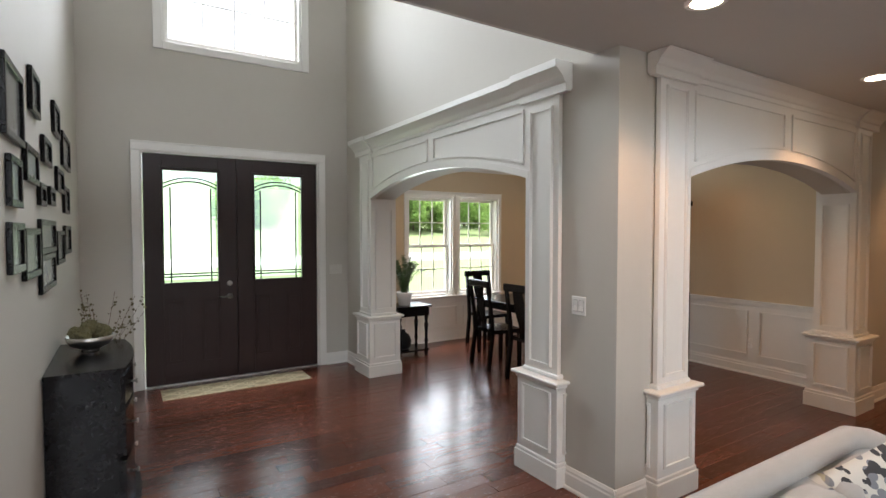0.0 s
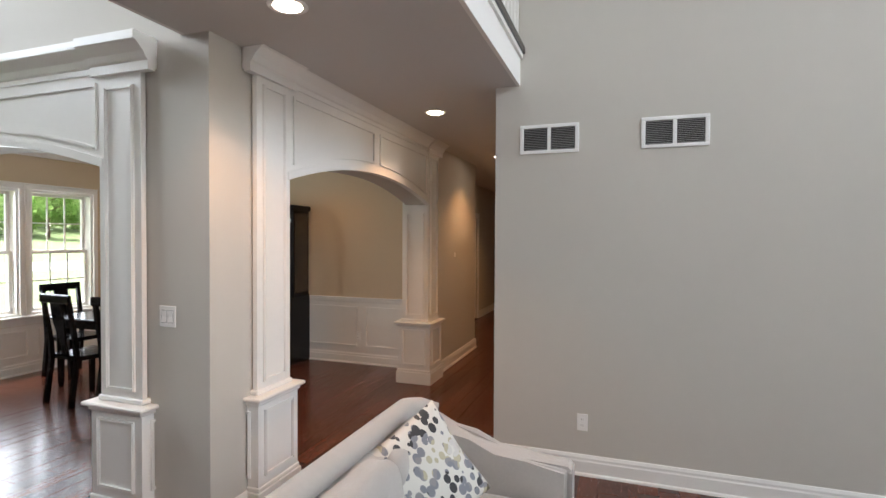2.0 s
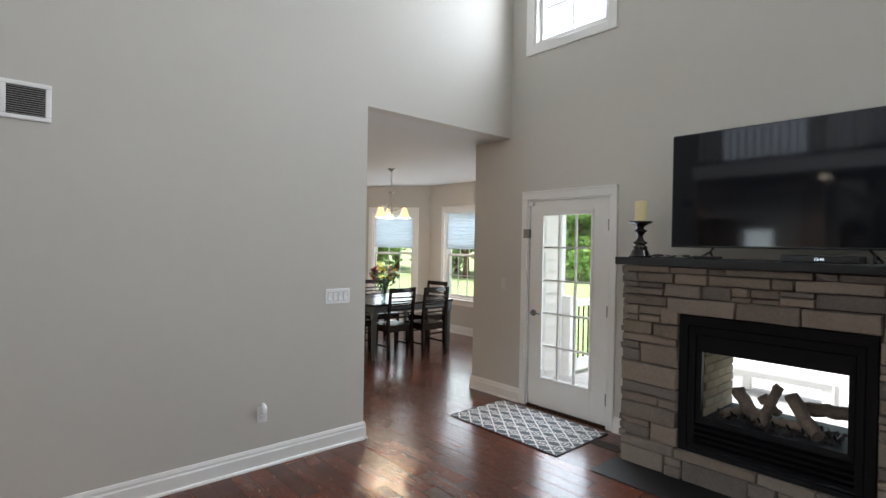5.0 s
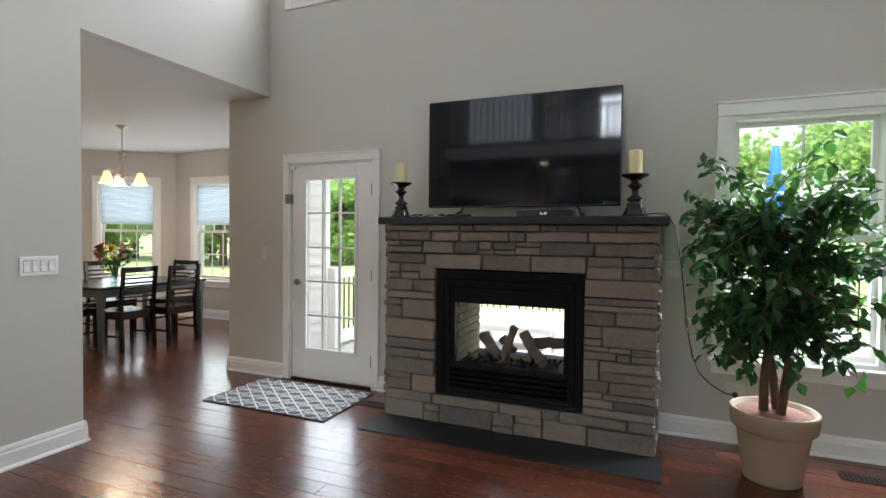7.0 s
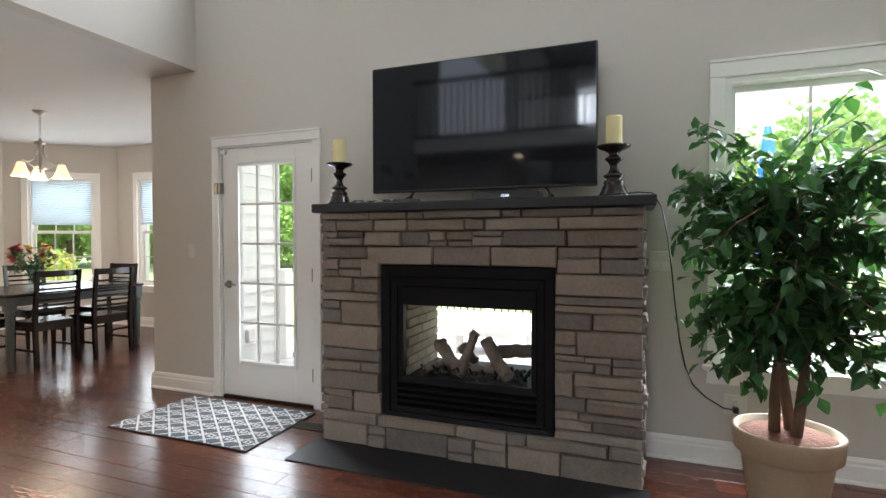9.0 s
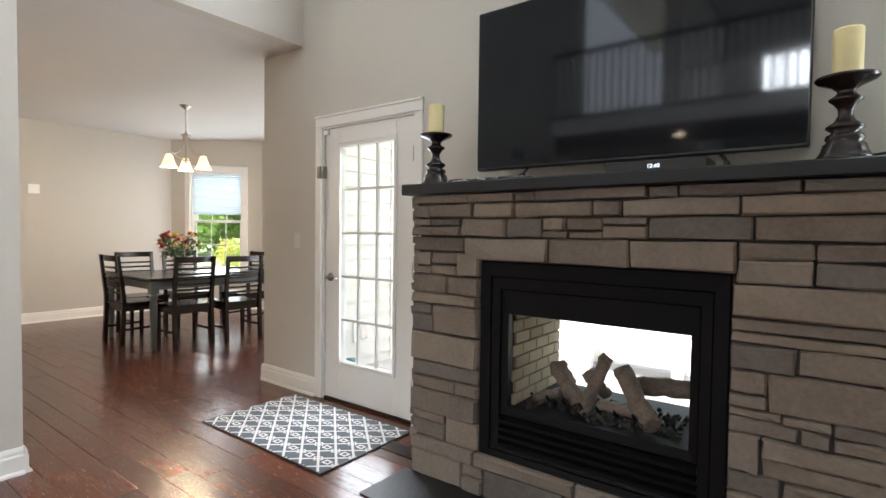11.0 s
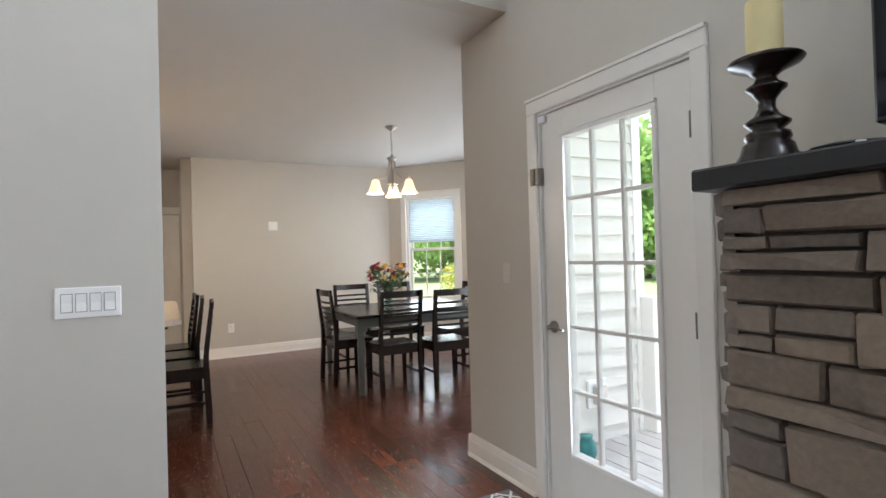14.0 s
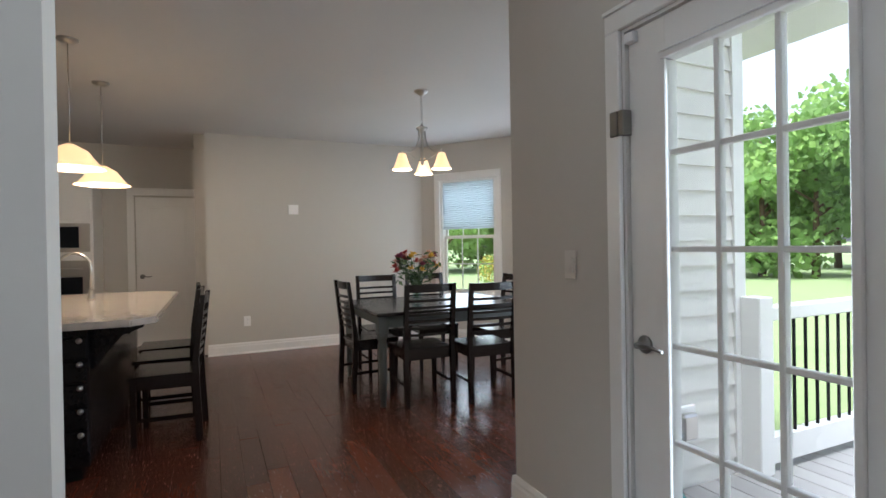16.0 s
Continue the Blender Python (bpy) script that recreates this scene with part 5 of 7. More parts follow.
SX0, SX1 = 1.02, 2.86
so = thing("sofa", "light grey fabric sofa with a rolled back and sloping arms", "sofa", Matrix.Translation(((SX0 + SX1) / 2, 0.44, 0)) @ Matrix.Diagonal((1, 1, 0.955, 1)))
q = (SX1 - SX0) / 2
bx("base", M_FABRIC, so, -q + 0.02, -0.42, 0.10, q - 0.02, 0.42, 0.30, bev=0.02)
bm = bmesh.new()
box(bm, -q + 0.05, 0.26, 0.30, q - 0.05, 0.45, 0.78, 0.03)
back = part("backrest", bm, M_FABRIC, so)
bm = bmesh.new()
ptsb = [(-q + 0.16, 0.36, 0.80)] + [(-q + 0.16 + (2 * q - 0.32) * i / 10, 0.40, 0.815) for i in range(11)] + [(q - 0.08, 0.36, 0.80), (q - 0.05, 0.28, 0.77)]
tube(bm, ptsb, 0.052, 14)
part("back_roll", bm, M_FABRIC, back)
for sx in (-1, 1):
    bm = bmesh.new()
    prof = [(0.42, 0.10), (-0.40, 0.10), (-0.405, 0.60), (-0.39, 0.615), (-0.20, 0.622), (-0.05, 0.635), (0.08, 0.665), (0.18, 0.71), (0.27, 0.755), (0.36, 0.795), (0.43, 0.80)]
    x0, x1 = sorted((sx * (q - 0.15), sx * q))
    prism(bm, prof, "x", x0, x1)
    bmesh.ops.bevel(bm, geom=[e for e in bm.edges if abs(e.verts[0].co.x - e.verts[1].co.x) < 1e-5], offset=0.028, segments=3, affect='EDGES')
    arm = part("arm", bm, M_FABRIC, so)
    bm = bmesh.new()
    prism(bm, [(0, 0.12), (sx * -0.11, 0.12), (sx * -0.11, 0.585), (sx * -0.09, 0.60), (sx * -0.02, 0.60), (0, 0.585)], "y", -0.412, -0.40)
    bmesh.ops.translate(bm, vec=(sx * (q - 0.02), 0, 0), verts=bm.verts[:])
    part("arm_front", bm, M_FABRIC, arm)
for k in range(3):
    w = (2 * q - 0.32) / 3
    bm = bmesh.new()
    cushion(bm, -q + 0.16 + w * (k + 0.5), -0.08, 0.38, w / 2 - 0.003, 0.35, 0.085, p=6)
    part("seat_cushion", bm, M_FABRIC, so)
    bm = bmesh.new()
    cushion(bm, -q + 0.16 + w * (k + 0.5), 0.235, 0.63, w / 2 + 0.004, 0.085, 0.20, Matrix.Rotation(-0.18, 4, 'X'), p=4, lump=0.05, seed=k)
    part("back_cushion", bm, M_FABRIC, so)
for sx in (-1, 1):
    for y in (-0.36, 0.36):
        bm = bmesh.new()
        lathe(bm, [(0.018, 0), (0.028, 0.10), (0.0, 0.10)], seg=12, m=Matrix.Translation((sx * (q - 0.08), y, 0)))
        part("leg", bm, M_DARKWOOD, so)
ot = thing("ottoman", "light grey fabric ottoman before the sofa", "ottoman", Matrix.Translation((2.42, -0.41, 0)))
bm = bmesh.new()
cushion(bm, 0, 0, 0.375, 0.40, 0.245, 0.085, p=6)
part("top_cushion", bm, M_FABRIC, ot)
bx("base", M_FABRIC, ot, -0.385, -0.235, 0.08, 0.385, 0.235, 0.31, bev=0.02)
for sx in (-1, 1):
    for sy in (-1, 1):
        bx("leg", M_DARKWOOD, ot, sx * 0.34 - 0.02, sy * 0.19 - 0.02, 0, sx * 0.34 + 0.02, sy * 0.19 + 0.02, 0.085)


def leaf_print():
    """White cotton printed with rows of grey, black and olive leaves."""
    m = bpy.data.materials.new("leaf_print_cotton")
    m.use_nodes = True
    n, L = m.node_tree.nodes, m.node_tree.links
    b = n["Principled BSDF"]
    b.inputs["Roughness"].default_value = 0.95
    tc, mp = n.new("ShaderNodeTexCoord"), n.new("ShaderNodeMapping")
    mp.inputs["Scale"].default_value = (30, 0.0, 21)
    mp.inputs["Rotation"].default_value = (0, 0.5, 0)
    L.new(tc.outputs["Object"], mp.inputs[0])
    vo = n.new("ShaderNodeTexVoronoi")
    vo.inputs["Scale"].default_value, vo.inputs["Randomness"].default_value = 1.0, 0.55
    L.new(mp.outputs[0], vo.inputs["Vector"])
    lt = n.new("ShaderNodeMath")
    lt.operation = 'LESS_THAN'
    lt.inputs[1].default_value = 0.5
    L.new(vo.outputs["Distance"], lt.inputs[0])
    big = n.new("ShaderNodeTexNoise")
    big.inputs["Scale"].default_value = 8
    L.new(tc.outputs["Object"], big.inputs["Vector"])
    cr = n.new("ShaderNodeValToRGB")
    cr.color_ramp.interpolation = 'CONSTANT'
    e = cr.color_ramp.elements
    e[0].position, e[0].color = 0.0, (0.06, 0.06, 0.065, 1)
    e[1].position, e[1].color = 0.43, (0.24, 0.25, 0.28, 1)
    for pos, c in ((0.52, (0.30, 0.29, 0.30, 1)), (0.58, (0.50, 0.46, 0.33, 1)), (0.66, (0.62, 0.60, 0.57, 1))):
        q = e.new(pos)
        q.color = c
    L.new(big.outputs[0], cr.inputs[0])
    mx = n.new("ShaderNodeMix")
    mx.data_type = 'RGBA'
    mx.inputs["A"].default_value = (0.70, 0.68, 0.63, 1)
    L.new(lt.outputs[0], mx.inputs["Factor"]), L.new(cr.outputs[0], mx.inputs["B"])
    L.new(mx.outputs["Result"], b.inputs["Base Color"])
    return m


pl = thing("throw_pillow", "white throw pillow printed with grey and olive leaves", "pillow", Matrix.Translation((2.33, 0.61, 0.625)) @ Matrix.Rotation(-0.93, 4, "Z") @ Matrix.Rotation(-0.30, 4, "X") @ Matrix.Rotation(-0.55, 4, "Y"))
bm = bmesh.new()
N = 18
for sgn in (-1, 1):
    g = []
    for j in range(N + 1):
        row = []
        for i in range(N + 1):
            u, v = 2 * i / N - 1, 2 * j / N - 1
            th = 0.095 * (max((1 - u * u) * (1 - v * v), 0)) ** 0.42
            pinch = 1 - 0.07 * (1 - abs(u)) * abs(v) ** 3 - 0.07 * (1 - abs(v)) * abs(u) ** 3
            row.append(bm.verts.new((0.225 * u * pinch, sgn * th * (1 + 0.10 * noise.noise(Vector((u * 2, v * 2, sgn)))), 0.225 * v * pinch)))
        g.append(row)
    for j in range(N):
        for i in range(N):
            f = bm.faces.new((g[j][i], g[j][i + 1], g[j + 1][i + 1], g[j + 1][i]))
            f.smooth = True
bmesh.ops.remove_doubles(bm, verts=bm.verts[:], dist=1e-5)
part("cover", bm, leaf_print(), pl)


# ================= foyer =================
con = thing("console_cabinet", "black lacquered bow-front console cabinet against the wall", "cabinet", Matrix.Translation((-0.265, 3.68, 0)))
D, HW = 0.36, 0.43


def bow(y):
    return 0.05 * (1 - (y / HW) ** 2)


bm = bmesh.new()
prof = [(0.03, 0.02), (0.05, 0.03), (0.045, 0.12), (0.015, 0.25), (0.005, 0.40), (0.015, 0.55), (0.03, 0.70), (0.03, 0.86)]
ny = 12
rows_ = []
for o, z in prof:
    rows_.append([bm.verts.new((D - 0.05 + o + bow(-HW + 2 * HW * i / ny), -HW + 0.01 + (2 * HW - 0.02) * i / ny, z + 0.02)) for i in range(ny + 1)])
for a, b in zip(rows_, rows_[1:]):
    for i in range(ny):
        f = bm.faces.new((a[i], a[i + 1], b[i + 1], b[i]))
        f.smooth = True
for side in (0, ny):
    loop = [r[side] for r in rows_]
    y = loop[0].co.y
    lo, hi = bm.verts.new((0, y, 0.04)), bm.verts.new((0, y, 0.88))
    bm.faces.new([lo] + loop + [hi])
part("body", bm, M_BLACKWOOD, con)
bm = bmesh.new()
outl = [(0, -HW - 0.02), (0, HW + 0.02)] + [(D + bow(HW - 2 * HW * i / ny), HW + 0.02 - (2 * HW + 0.04) * i / ny) for i in range(ny + 1)]
prism(bm, outl, "z", 0.885, 0.905)
part("top", bm, M_BLACKWOOD, con)
bm = bmesh.new()
outl = [(0, -HW - 0.01), (0, HW + 0.01)] + [(D + 0.03 + bow(HW - 2 * HW * i / ny), HW + 0.01 - (2 * HW + 0.02) * i / ny) for i in range(ny + 1)]
prism(bm, outl, "z", 0.0, 0.06)
part("plinth", bm, M_BLACKWOOD, con)
for k, (z0, z1) in enumerate(((0.69, 0.85), (0.40, 0.66), (0.10, 0.37))):
    bm = bmesh.new()
    ys = [-0.40 + 0.08 * i for i in range(11)]
    prism(bm, [(D - 0.045 + bow(q), q) for q in ys] + [(D - 0.005 + bow(q), q) for q in reversed(ys)], "z", z0, z1)
    dr = part("drawer", bm, M_BLACKWOOD, con)
    for y in (-0.22, 0.22):
        bm = bmesh.new()
        lathe(bm, [(0.006, 0), (0.006, 0.02), (0.016, 0.026), (0.014, 0.034), (0, 0.036)], seg=12, m=Matrix.Translation((D - 0.005 + bow(y), y, (z0 + z1) / 2)) @ Matrix.Rotation(math.pi / 2, 4, 'Y'))
        part("knob", bm, M_STEEL, dr, "silver knob")
bw = thing("silver_bowl", "hammered silver bowl of dried artichokes on the console", "bowl", Matrix.Translation((-0.085, 3.81, 0.906)))
bm = bmesh.new()
lathe(bm, [(0.05, 0), (0.045, 0.01), (0.05, 0.018), (0.10, 0.04), (0.122, 0.07), (0.13, 0.10), (0.124, 0.10), (0.115, 0.072), (0.0, 0.04)], seg=28)
part("bowl", bm, M_STEEL, bw)
M_MOSS = mat("dried_moss", (0.13, 0.11, 0.05), 0.95, vary=0.5, scale=40, bump=0.9, bscale=80)
rg = random.Random(9)
for k in range(6):
    bm = bmesh.new()
    a = k * 1.05
    bmesh.ops.create_icosphere(bm, subdivisions=3, radius=0.046, matrix=Matrix.Translation(((0.066 if k < 5 else 0) * math.cos(a), (0.066 if k < 5 else 0) * math.sin(a), 0.115 if k < 5 else 0.15)))
    for v in bm.verts:
        v.co += v.normal * rg.uniform(-0.008, 0.009)
    part("dried_pod", bm, M_MOSS, bw)
sp = thing("dried_branches", "dry twig arrangement behind the console", "dried branches", Matrix.Translation((-0.05, 4.28, 0)))
bm = bmesh.new()
lathe(bm, [(0.07, 0), (0.10, 0.10), (0.09, 0.40), (0.05, 0.58), (0.06, 0.62), (0, 0.60)], seg=20)
part("vase", bm, M_BLACKWOOD, sp)
bm = bmesh.new()
bl = bmesh.new()
for k in range(16):
    a, s = rg.uniform(0, 6.28), rg.uniform(0.10, 0.30)
    h = rg.uniform(0.35, 0.66)
    pts = [Vector((0, 0, 0.58)), Vector((0.4 * s * math.cos(a), 0.5 * s * math.sin(a), 0.58 + h * 0.5)), Vector((max(s * math.cos(a), -0.12), s * math.sin(a), 0.58 + h))]
    tube(bm, pts, 0.0025, 5, 0.0012)
    for j in range(14):
        p = pts[1].lerp(pts[2], rg.random()) + Vector([rg.uniform(-0.02, 0.02) for _ in range(3)])
        bmesh.ops.create_icosphere(bl, subdivisions=1, radius=rg.uniform(0.004, 0.010), matrix=Matrix.Translation(p))
tagged(part("twigs", bm, M_BARK, sp), kind="stuff")
tagged(part("buds", bl, M_MOSS, sp, "dry brown buds"), kind="stuff")
M_PRINT = mat("framed_print", (0.16, 0.17, 0.165), 0.25, vary=0.6, scale=9, coat=0.5)
M_PRINT2 = mat("framed_print_pale", (0.40, 0.42, 0.42), 0.25, vary=0.5, scale=12, coat=0.5)
FRAMES = [(2.35, 2.77, 2.01, 2.31), (3.02, 3.31, 2.23, 2.44), (3.96, 4.3, 2.28, 2.48), (4.47, 5.06, 2.13, 2.38), (3.42, 3.77, 2.03, 2.18), (2.81, 3.2, 1.88, 2.05), (4.06, 4.49, 1.92, 2.08), (2.43, 2.69, 1.75, 1.95), (3.24, 3.47, 1.79, 1.91), (3.66, 3.92, 1.81, 1.92), (4.52, 4.91, 1.79, 1.99), (2.41, 2.71, 1.49, 1.69), (2.73, 3.19, 1.44, 1.67), (3.23, 3.9, 1.535, 1.72), (3.22, 3.85, 1.33, 1.53), (3.97, 4.44, 1.44, 1.66), (4.5, 4.96, 1.49, 1.7)]
for k, (y0, y1, z0, z1) in enumerate(FRAMES):
    y0, y1 = min(y0, y1), max(y0, y1)
    fr = thing("picture_frame", "small black-framed picture on the gallery wall", "picture frame", Matrix.Translation((-0.27, (y0 + y1) / 2, (z0 + z1) / 2)), "gallery wall frames")
    hy, hz = (y1 - y0) / 2, (z1 - z0) / 2
    w = min(0.03, hy * 0.35)
    bm = bmesh.new()
    for c in ((-hy, -hz, hy, -hz + w), (-hy, hz - w, hy, hz), (-hy, -hz + w, -hy + w, hz - w), (hy - w, -hz + w, hy, hz - w)):
        box(bm, 0.001, c[0], c[1], 0.022, c[2], c[3], 0.003)
    part("frame", bm, M_BLACKWOOD, fr)
    bx("picture", M_PRINT2 if k in (7, 14, 5) else M_PRINT, fr, 0.001, -hy + w, -hz + w, 0.010, hy - w, hz - w)


# ---- recessed lights ----
def downlight(x, y, z, power, cone=115):
    d = thing("recessed_light", "round white recessed ceiling light, switched on", "ceiling light", Matrix.Translation((x, y, z)), "recessed lights")
    bm = bmesh.new()
    lathe(bm, [(0.095, -0.004), (0.095, -0.001), (0.07, -0.0015), (0.07, -0.004)], seg=28)
    part("trim_ring", bm, M_PLASTIC, d)
    bm = bmesh.new()
    lathe(bm, [(0.068, -0.006), (0.068, -0.002), (0, -0.002)], seg=24)
    part("lens", bm, M_BULB, d, "glowing lens")
    lamp('SPOT', "downlight_beam", look((x, y, z - 0.02), (x, y + 0.0001, 0)), power, WARM, cone=cone, soft=0.06)


downlight(2.41, 1.325, ZC, W_SPOT)
downlight(4.53, 1.362, ZC, W_SPOT)
# Two more added farther down the hall, out of view, for warm light.
downlight(7.0, 1.36, ZC, W_SPOT)
downlight(9.6, 1.7, ZC, W_SPOT)
# Unseen fixtures, added to give the dining room its warm light.
for x, y in ((3.9, 3.4), (5.4, 3.4), (3.9, 5.4), (5.4, 5.4)):
    downlight(x, y, ZC, W_DINE, 140)

# ---- balcony rails ----
for y, x0, x1 in ((0.535, -3.3, XE), (2.07, -0.27, XD)):
    rl = thing("balcony_railing", "dark wood handrail with white balusters on the balcony", "railing", Matrix.Translation((x0, y, 2.94)), "balcony rails")
    n = int((x1 - x0) / 0.11)
    bm = bmesh.new()
    box(bm, 0, -0.03, 0.90, x1 - x0, 0.03, 0.96, 0.012)
    part("handrail", bm, M_DARKWOOD, rl, "dark stained handrail")
    bx("shoe_rail", M_DARKWOOD, rl, 0, -0.045, 0.001, x1 - x0, 0.045, 0.045)
    bm = bmesh.new()
    box(bm, -0.014, -0.014, 0.045, 0.014, 0.014, 0.90)
    me = mesh_of("baluster", bm, M_TRIM)
    for k in range(1, n):
        b = new("baluster", me)
        b.parent = rl
        b.location = (k * (x1 - x0) / n, 0, 0)


# ================= breakfast room and kitchen =================
def chair(m, label, group):
    """A dark ladder-back chair that faces +y in its own axes."""
    c = thing("dining_chair", label, "chair", m, group)
    bm = bmesh.new()
    prism(bm, [(-0.205, -0.20), (0.205, -0.20), (0.225, 0.22), (-0.225, 0.22)], "z", 0.435, 0.465)
    bmesh.ops.bevel(bm, geom=bm.edges[:], offset=0.008, segments=2, affect='EDGES')
    part("seat", bm, M_DARKWOOD, c)
    bm = bmesh.new()
    box(bm, -0.18, 0.17, 0.37, 0.18, 0.19, 0.435), box(bm, -0.18, -0.19, 0.37, 0.18, -0.17, 0.435)
    box(bm, -0.20, -0.17, 0.37, -0.18, 0.17, 0.435), box(bm, 0.18, -0.17, 0.37, 0.20, 0.17, 0.435)
    part("apron", bm, M_DARKWOOD, c)
    for sx in (-1, 1):
        bm = bmesh.new()
        pts = [(-0.235, 0.0), (-0.19, 0.0), (-0.172, 0.42), (-0.175, 0.55), (-0.235, 0.99), (-0.262, 0.99), (-0.215, 0.55), (-0.215, 0.42)]
        prism(bm, pts, "x", sx * 0.205 - 0.018, sx * 0.205 + 0.018)
        part("back_leg", bm, M_DARKWOOD, c)
        bm = bmesh.new()
        prism(bm, [(sx * 0.20 - 0.014, 0.0), (sx * 0.20 + 0.014, 0.0), (sx * 0.20 + 0.02, 0.436), (sx * 0.20 - 0.02, 0.436)], "y", 0.165, 0.20)
        part("front_leg", bm, M_DARKWOOD, c)
    for k in range(7):
        z = 0.575 + k * 0.056
        y = -0.186 - (z - 0.55) * 0.135
        h = 0.011 if k < 6 else 0.032
        z = z if k < 6 else 0.955
        bm = bmesh.new()
        xs = [-0.188 + 0.376 * i / 8 for i in range(9)]
        cur = [-0.022 * (1 - (x / 0.188) ** 2) for x in xs]
        for i in range(8):
            prism(bm, [(xs[i], y + cur[i] - 0.007), (xs[i + 1], y + cur[i + 1] - 0.007), (xs[i + 1], y + cur[i + 1] + 0.007), (xs[i], y + cur[i] + 0.007)], "z", z - h, z + h)
        bmesh.ops.remove_doubles(bm, verts=bm.verts[:], dist=1e-5)
        part("back_slat" if k < 6 else "top_rail", bm, M_DARKWOOD, c)
    for z in (0.16,):
        for sx in (-1, 1):
            bx("side_stretcher", M_DARKWOOD, c, sx * 0.20 - 0.01, -0.18, z, sx * 0.20 + 0.01, 0.17, z + 0.025)
    return c


TX, TY = 6.84, -5.07
first = chair(Matrix.Translation((6.38, -4.75, 0)) @ Matrix.Rotation(-math.pi / 2, 4, 'Z'), "espresso ladder-back chair tucked under the breakfast table", "chairs round the breakfast table")
for x, y, a in ((6.25, -5.27, -92), (7.00, -4.47, 183), (7.48, -4.77, 90), (7.48, -5.33, 88), (6.88, -5.80, 4)):
    copy_thing(first, Matrix.Translation((x, y, 0)) @ Matrix.Rotation(radians(a), 4, 'Z'))
st = copy_thing(first, Matrix.Translation((6.42, -2.85, 0)) @ Matrix.Rotation(radians(-4), 4, 'Z'))
tagged(st, "espresso ladder-back chair drawn up to the island", group="chairs at the island")
copy_thing(st, Matrix.Translation((6.98, -2.81, 0)) @ Matrix.Rotation(radians(-3), 4, 'Z'))
copy_thing(st, Matrix.Translation((7.50, -2.78, 0)) @ Matrix.Rotation(radians(2), 4, 'Z'))
tb = thing("breakfast_table", "dark-topped table with grey-green painted turned legs", "table", Matrix.Translation((TX, TY, 0)))
bx("tabletop", M_DARKWOOD, tb, -0.60, -0.74, 0.735, 0.60, 0.74, 0.765, bev=0.006, label="polished dark wood top")
bm = bmesh.new()
box(bm, -0.52, -0.66, 0.635, 0.52, -0.635, 0.735), box(bm, -0.52, 0.635, 0.635, 0.52, 0.66, 0.735)
box(bm, -0.52, -0.635, 0.635, -0.495, 0.635, 0.735), box(bm, 0.495, -0.635, 0.635, 0.52, 0.635, 0.735)
part("apron", bm, M_GREYPAINT, tb)
for sx in (-1, 1):
    for sy in (-1, 1):
        bm = bmesh.new()
        x, y = sx * 0.545, sy * 0.685
        box(bm, x - 0.042, y - 0.042, 0.60, x + 0.042, y + 0.042, 0.735, 0.003)
        lathe(bm, [(0.022, 0), (0.026, 0.03), (0.02, 0.05), (0.028, 0.07), (0.038, 0.50), (0.03, 0.53), (0.042, 0.56), (0.042, 0.60)], cx=x, cy=y, seg=14)
        part("leg", bm, M_GREYPAINT, tb)
vs = thing("flower_vase", "glass vase of mixed red and yellow flowers on the table", "vase", Matrix.Translation((6.78, -4.88, 0.766)) @ Matrix.Scale(1.15, 4))
bm = bmesh.new()
lathe(bm, [(0.045, 0), (0.042, 0.01), (0.035, 0.06), (0.045, 0.16), (0.065, 0.24), (0.061, 0.24), (0.041, 0.16), (0.03, 0.06), (0.0, 0.03)], seg=20)
M_VASE = pane_mat("vase_glass", (0.80, 0.88, 0.86))
part("vase", bm, M_VASE, vs, "clear green-tinted glass")
rg = random.Random(21)
bm, bf = bmesh.new(), bmesh.new()
FLOW = [mat("petal_%d" % i, c, 0.6, vary=0.3, scale=30) for i, c in enumerate(((0.40, 0.05, 0.04), (0.65, 0.40, 0.04), (0.22, 0.03, 0.08), (0.60, 0.36, 0.26)))]
for k in range(40):
    a, e = rg.uniform(0, 6.28), rg.uniform(0.15, 1.0)
    r = 0.16 * math.cos(e) ** 0.8 + 0.02
    p = Vector((r * math.cos(a), r * math.sin(a), 0.24 + 0.17 * math.sin(e) + rg.uniform(-0.02, 0.03)))
    tube(bm, [(0, 0, 0.05), (p.x * 0.4, p.y * 0.4, 0.22), p], 0.0025, 5)
    for j in range(3):
        q = p * rg.uniform(0.6, 1.05) + Vector((rg.uniform(-0.04, 0.04), rg.uniform(-0.04, 0.04), rg.uniform(-0.04, 0.02)))
        m = Matrix.Translation(q) @ Euler((rg.uniform(-1, 1), rg.uniform(-1, 1), rg.uniform(0, 6.28))).to_matrix().to_4x4()
        v = [bm.verts.new(m @ Vector(c)) for c in ((0, 0, 0), (0.014, 0.03, 0), (0, 0.07, -0.01), (-0.014, 0.03, 0))]
        bm.faces.new(v)
    if k < 32:
        b2 = bmesh.new()
        for j in range(9):
            m = Matrix.Translation(p) @ Euler((rg.uniform(-0.2, 1.2), 0, j * 0.7 + rg.uniform(-0.2, 0.2))).to_matrix().to_4x4()
            v = [b2.verts.new(m @ Vector(c)) for c in ((0, 0, 0), (0.018, 0.022, 0.006), (0, 0.046, 0.003), (-0.018, 0.022, 0.006))]
            b2.faces.new(v)
        part("bloom", b2, FLOW[k % 4], vs, fix=False)
part("foliage", bm, M_GREEN, vs, fix=False)


# ---- chandelier and pendants ----
SOFTWARM = (1.0, 0.78, 0.55)

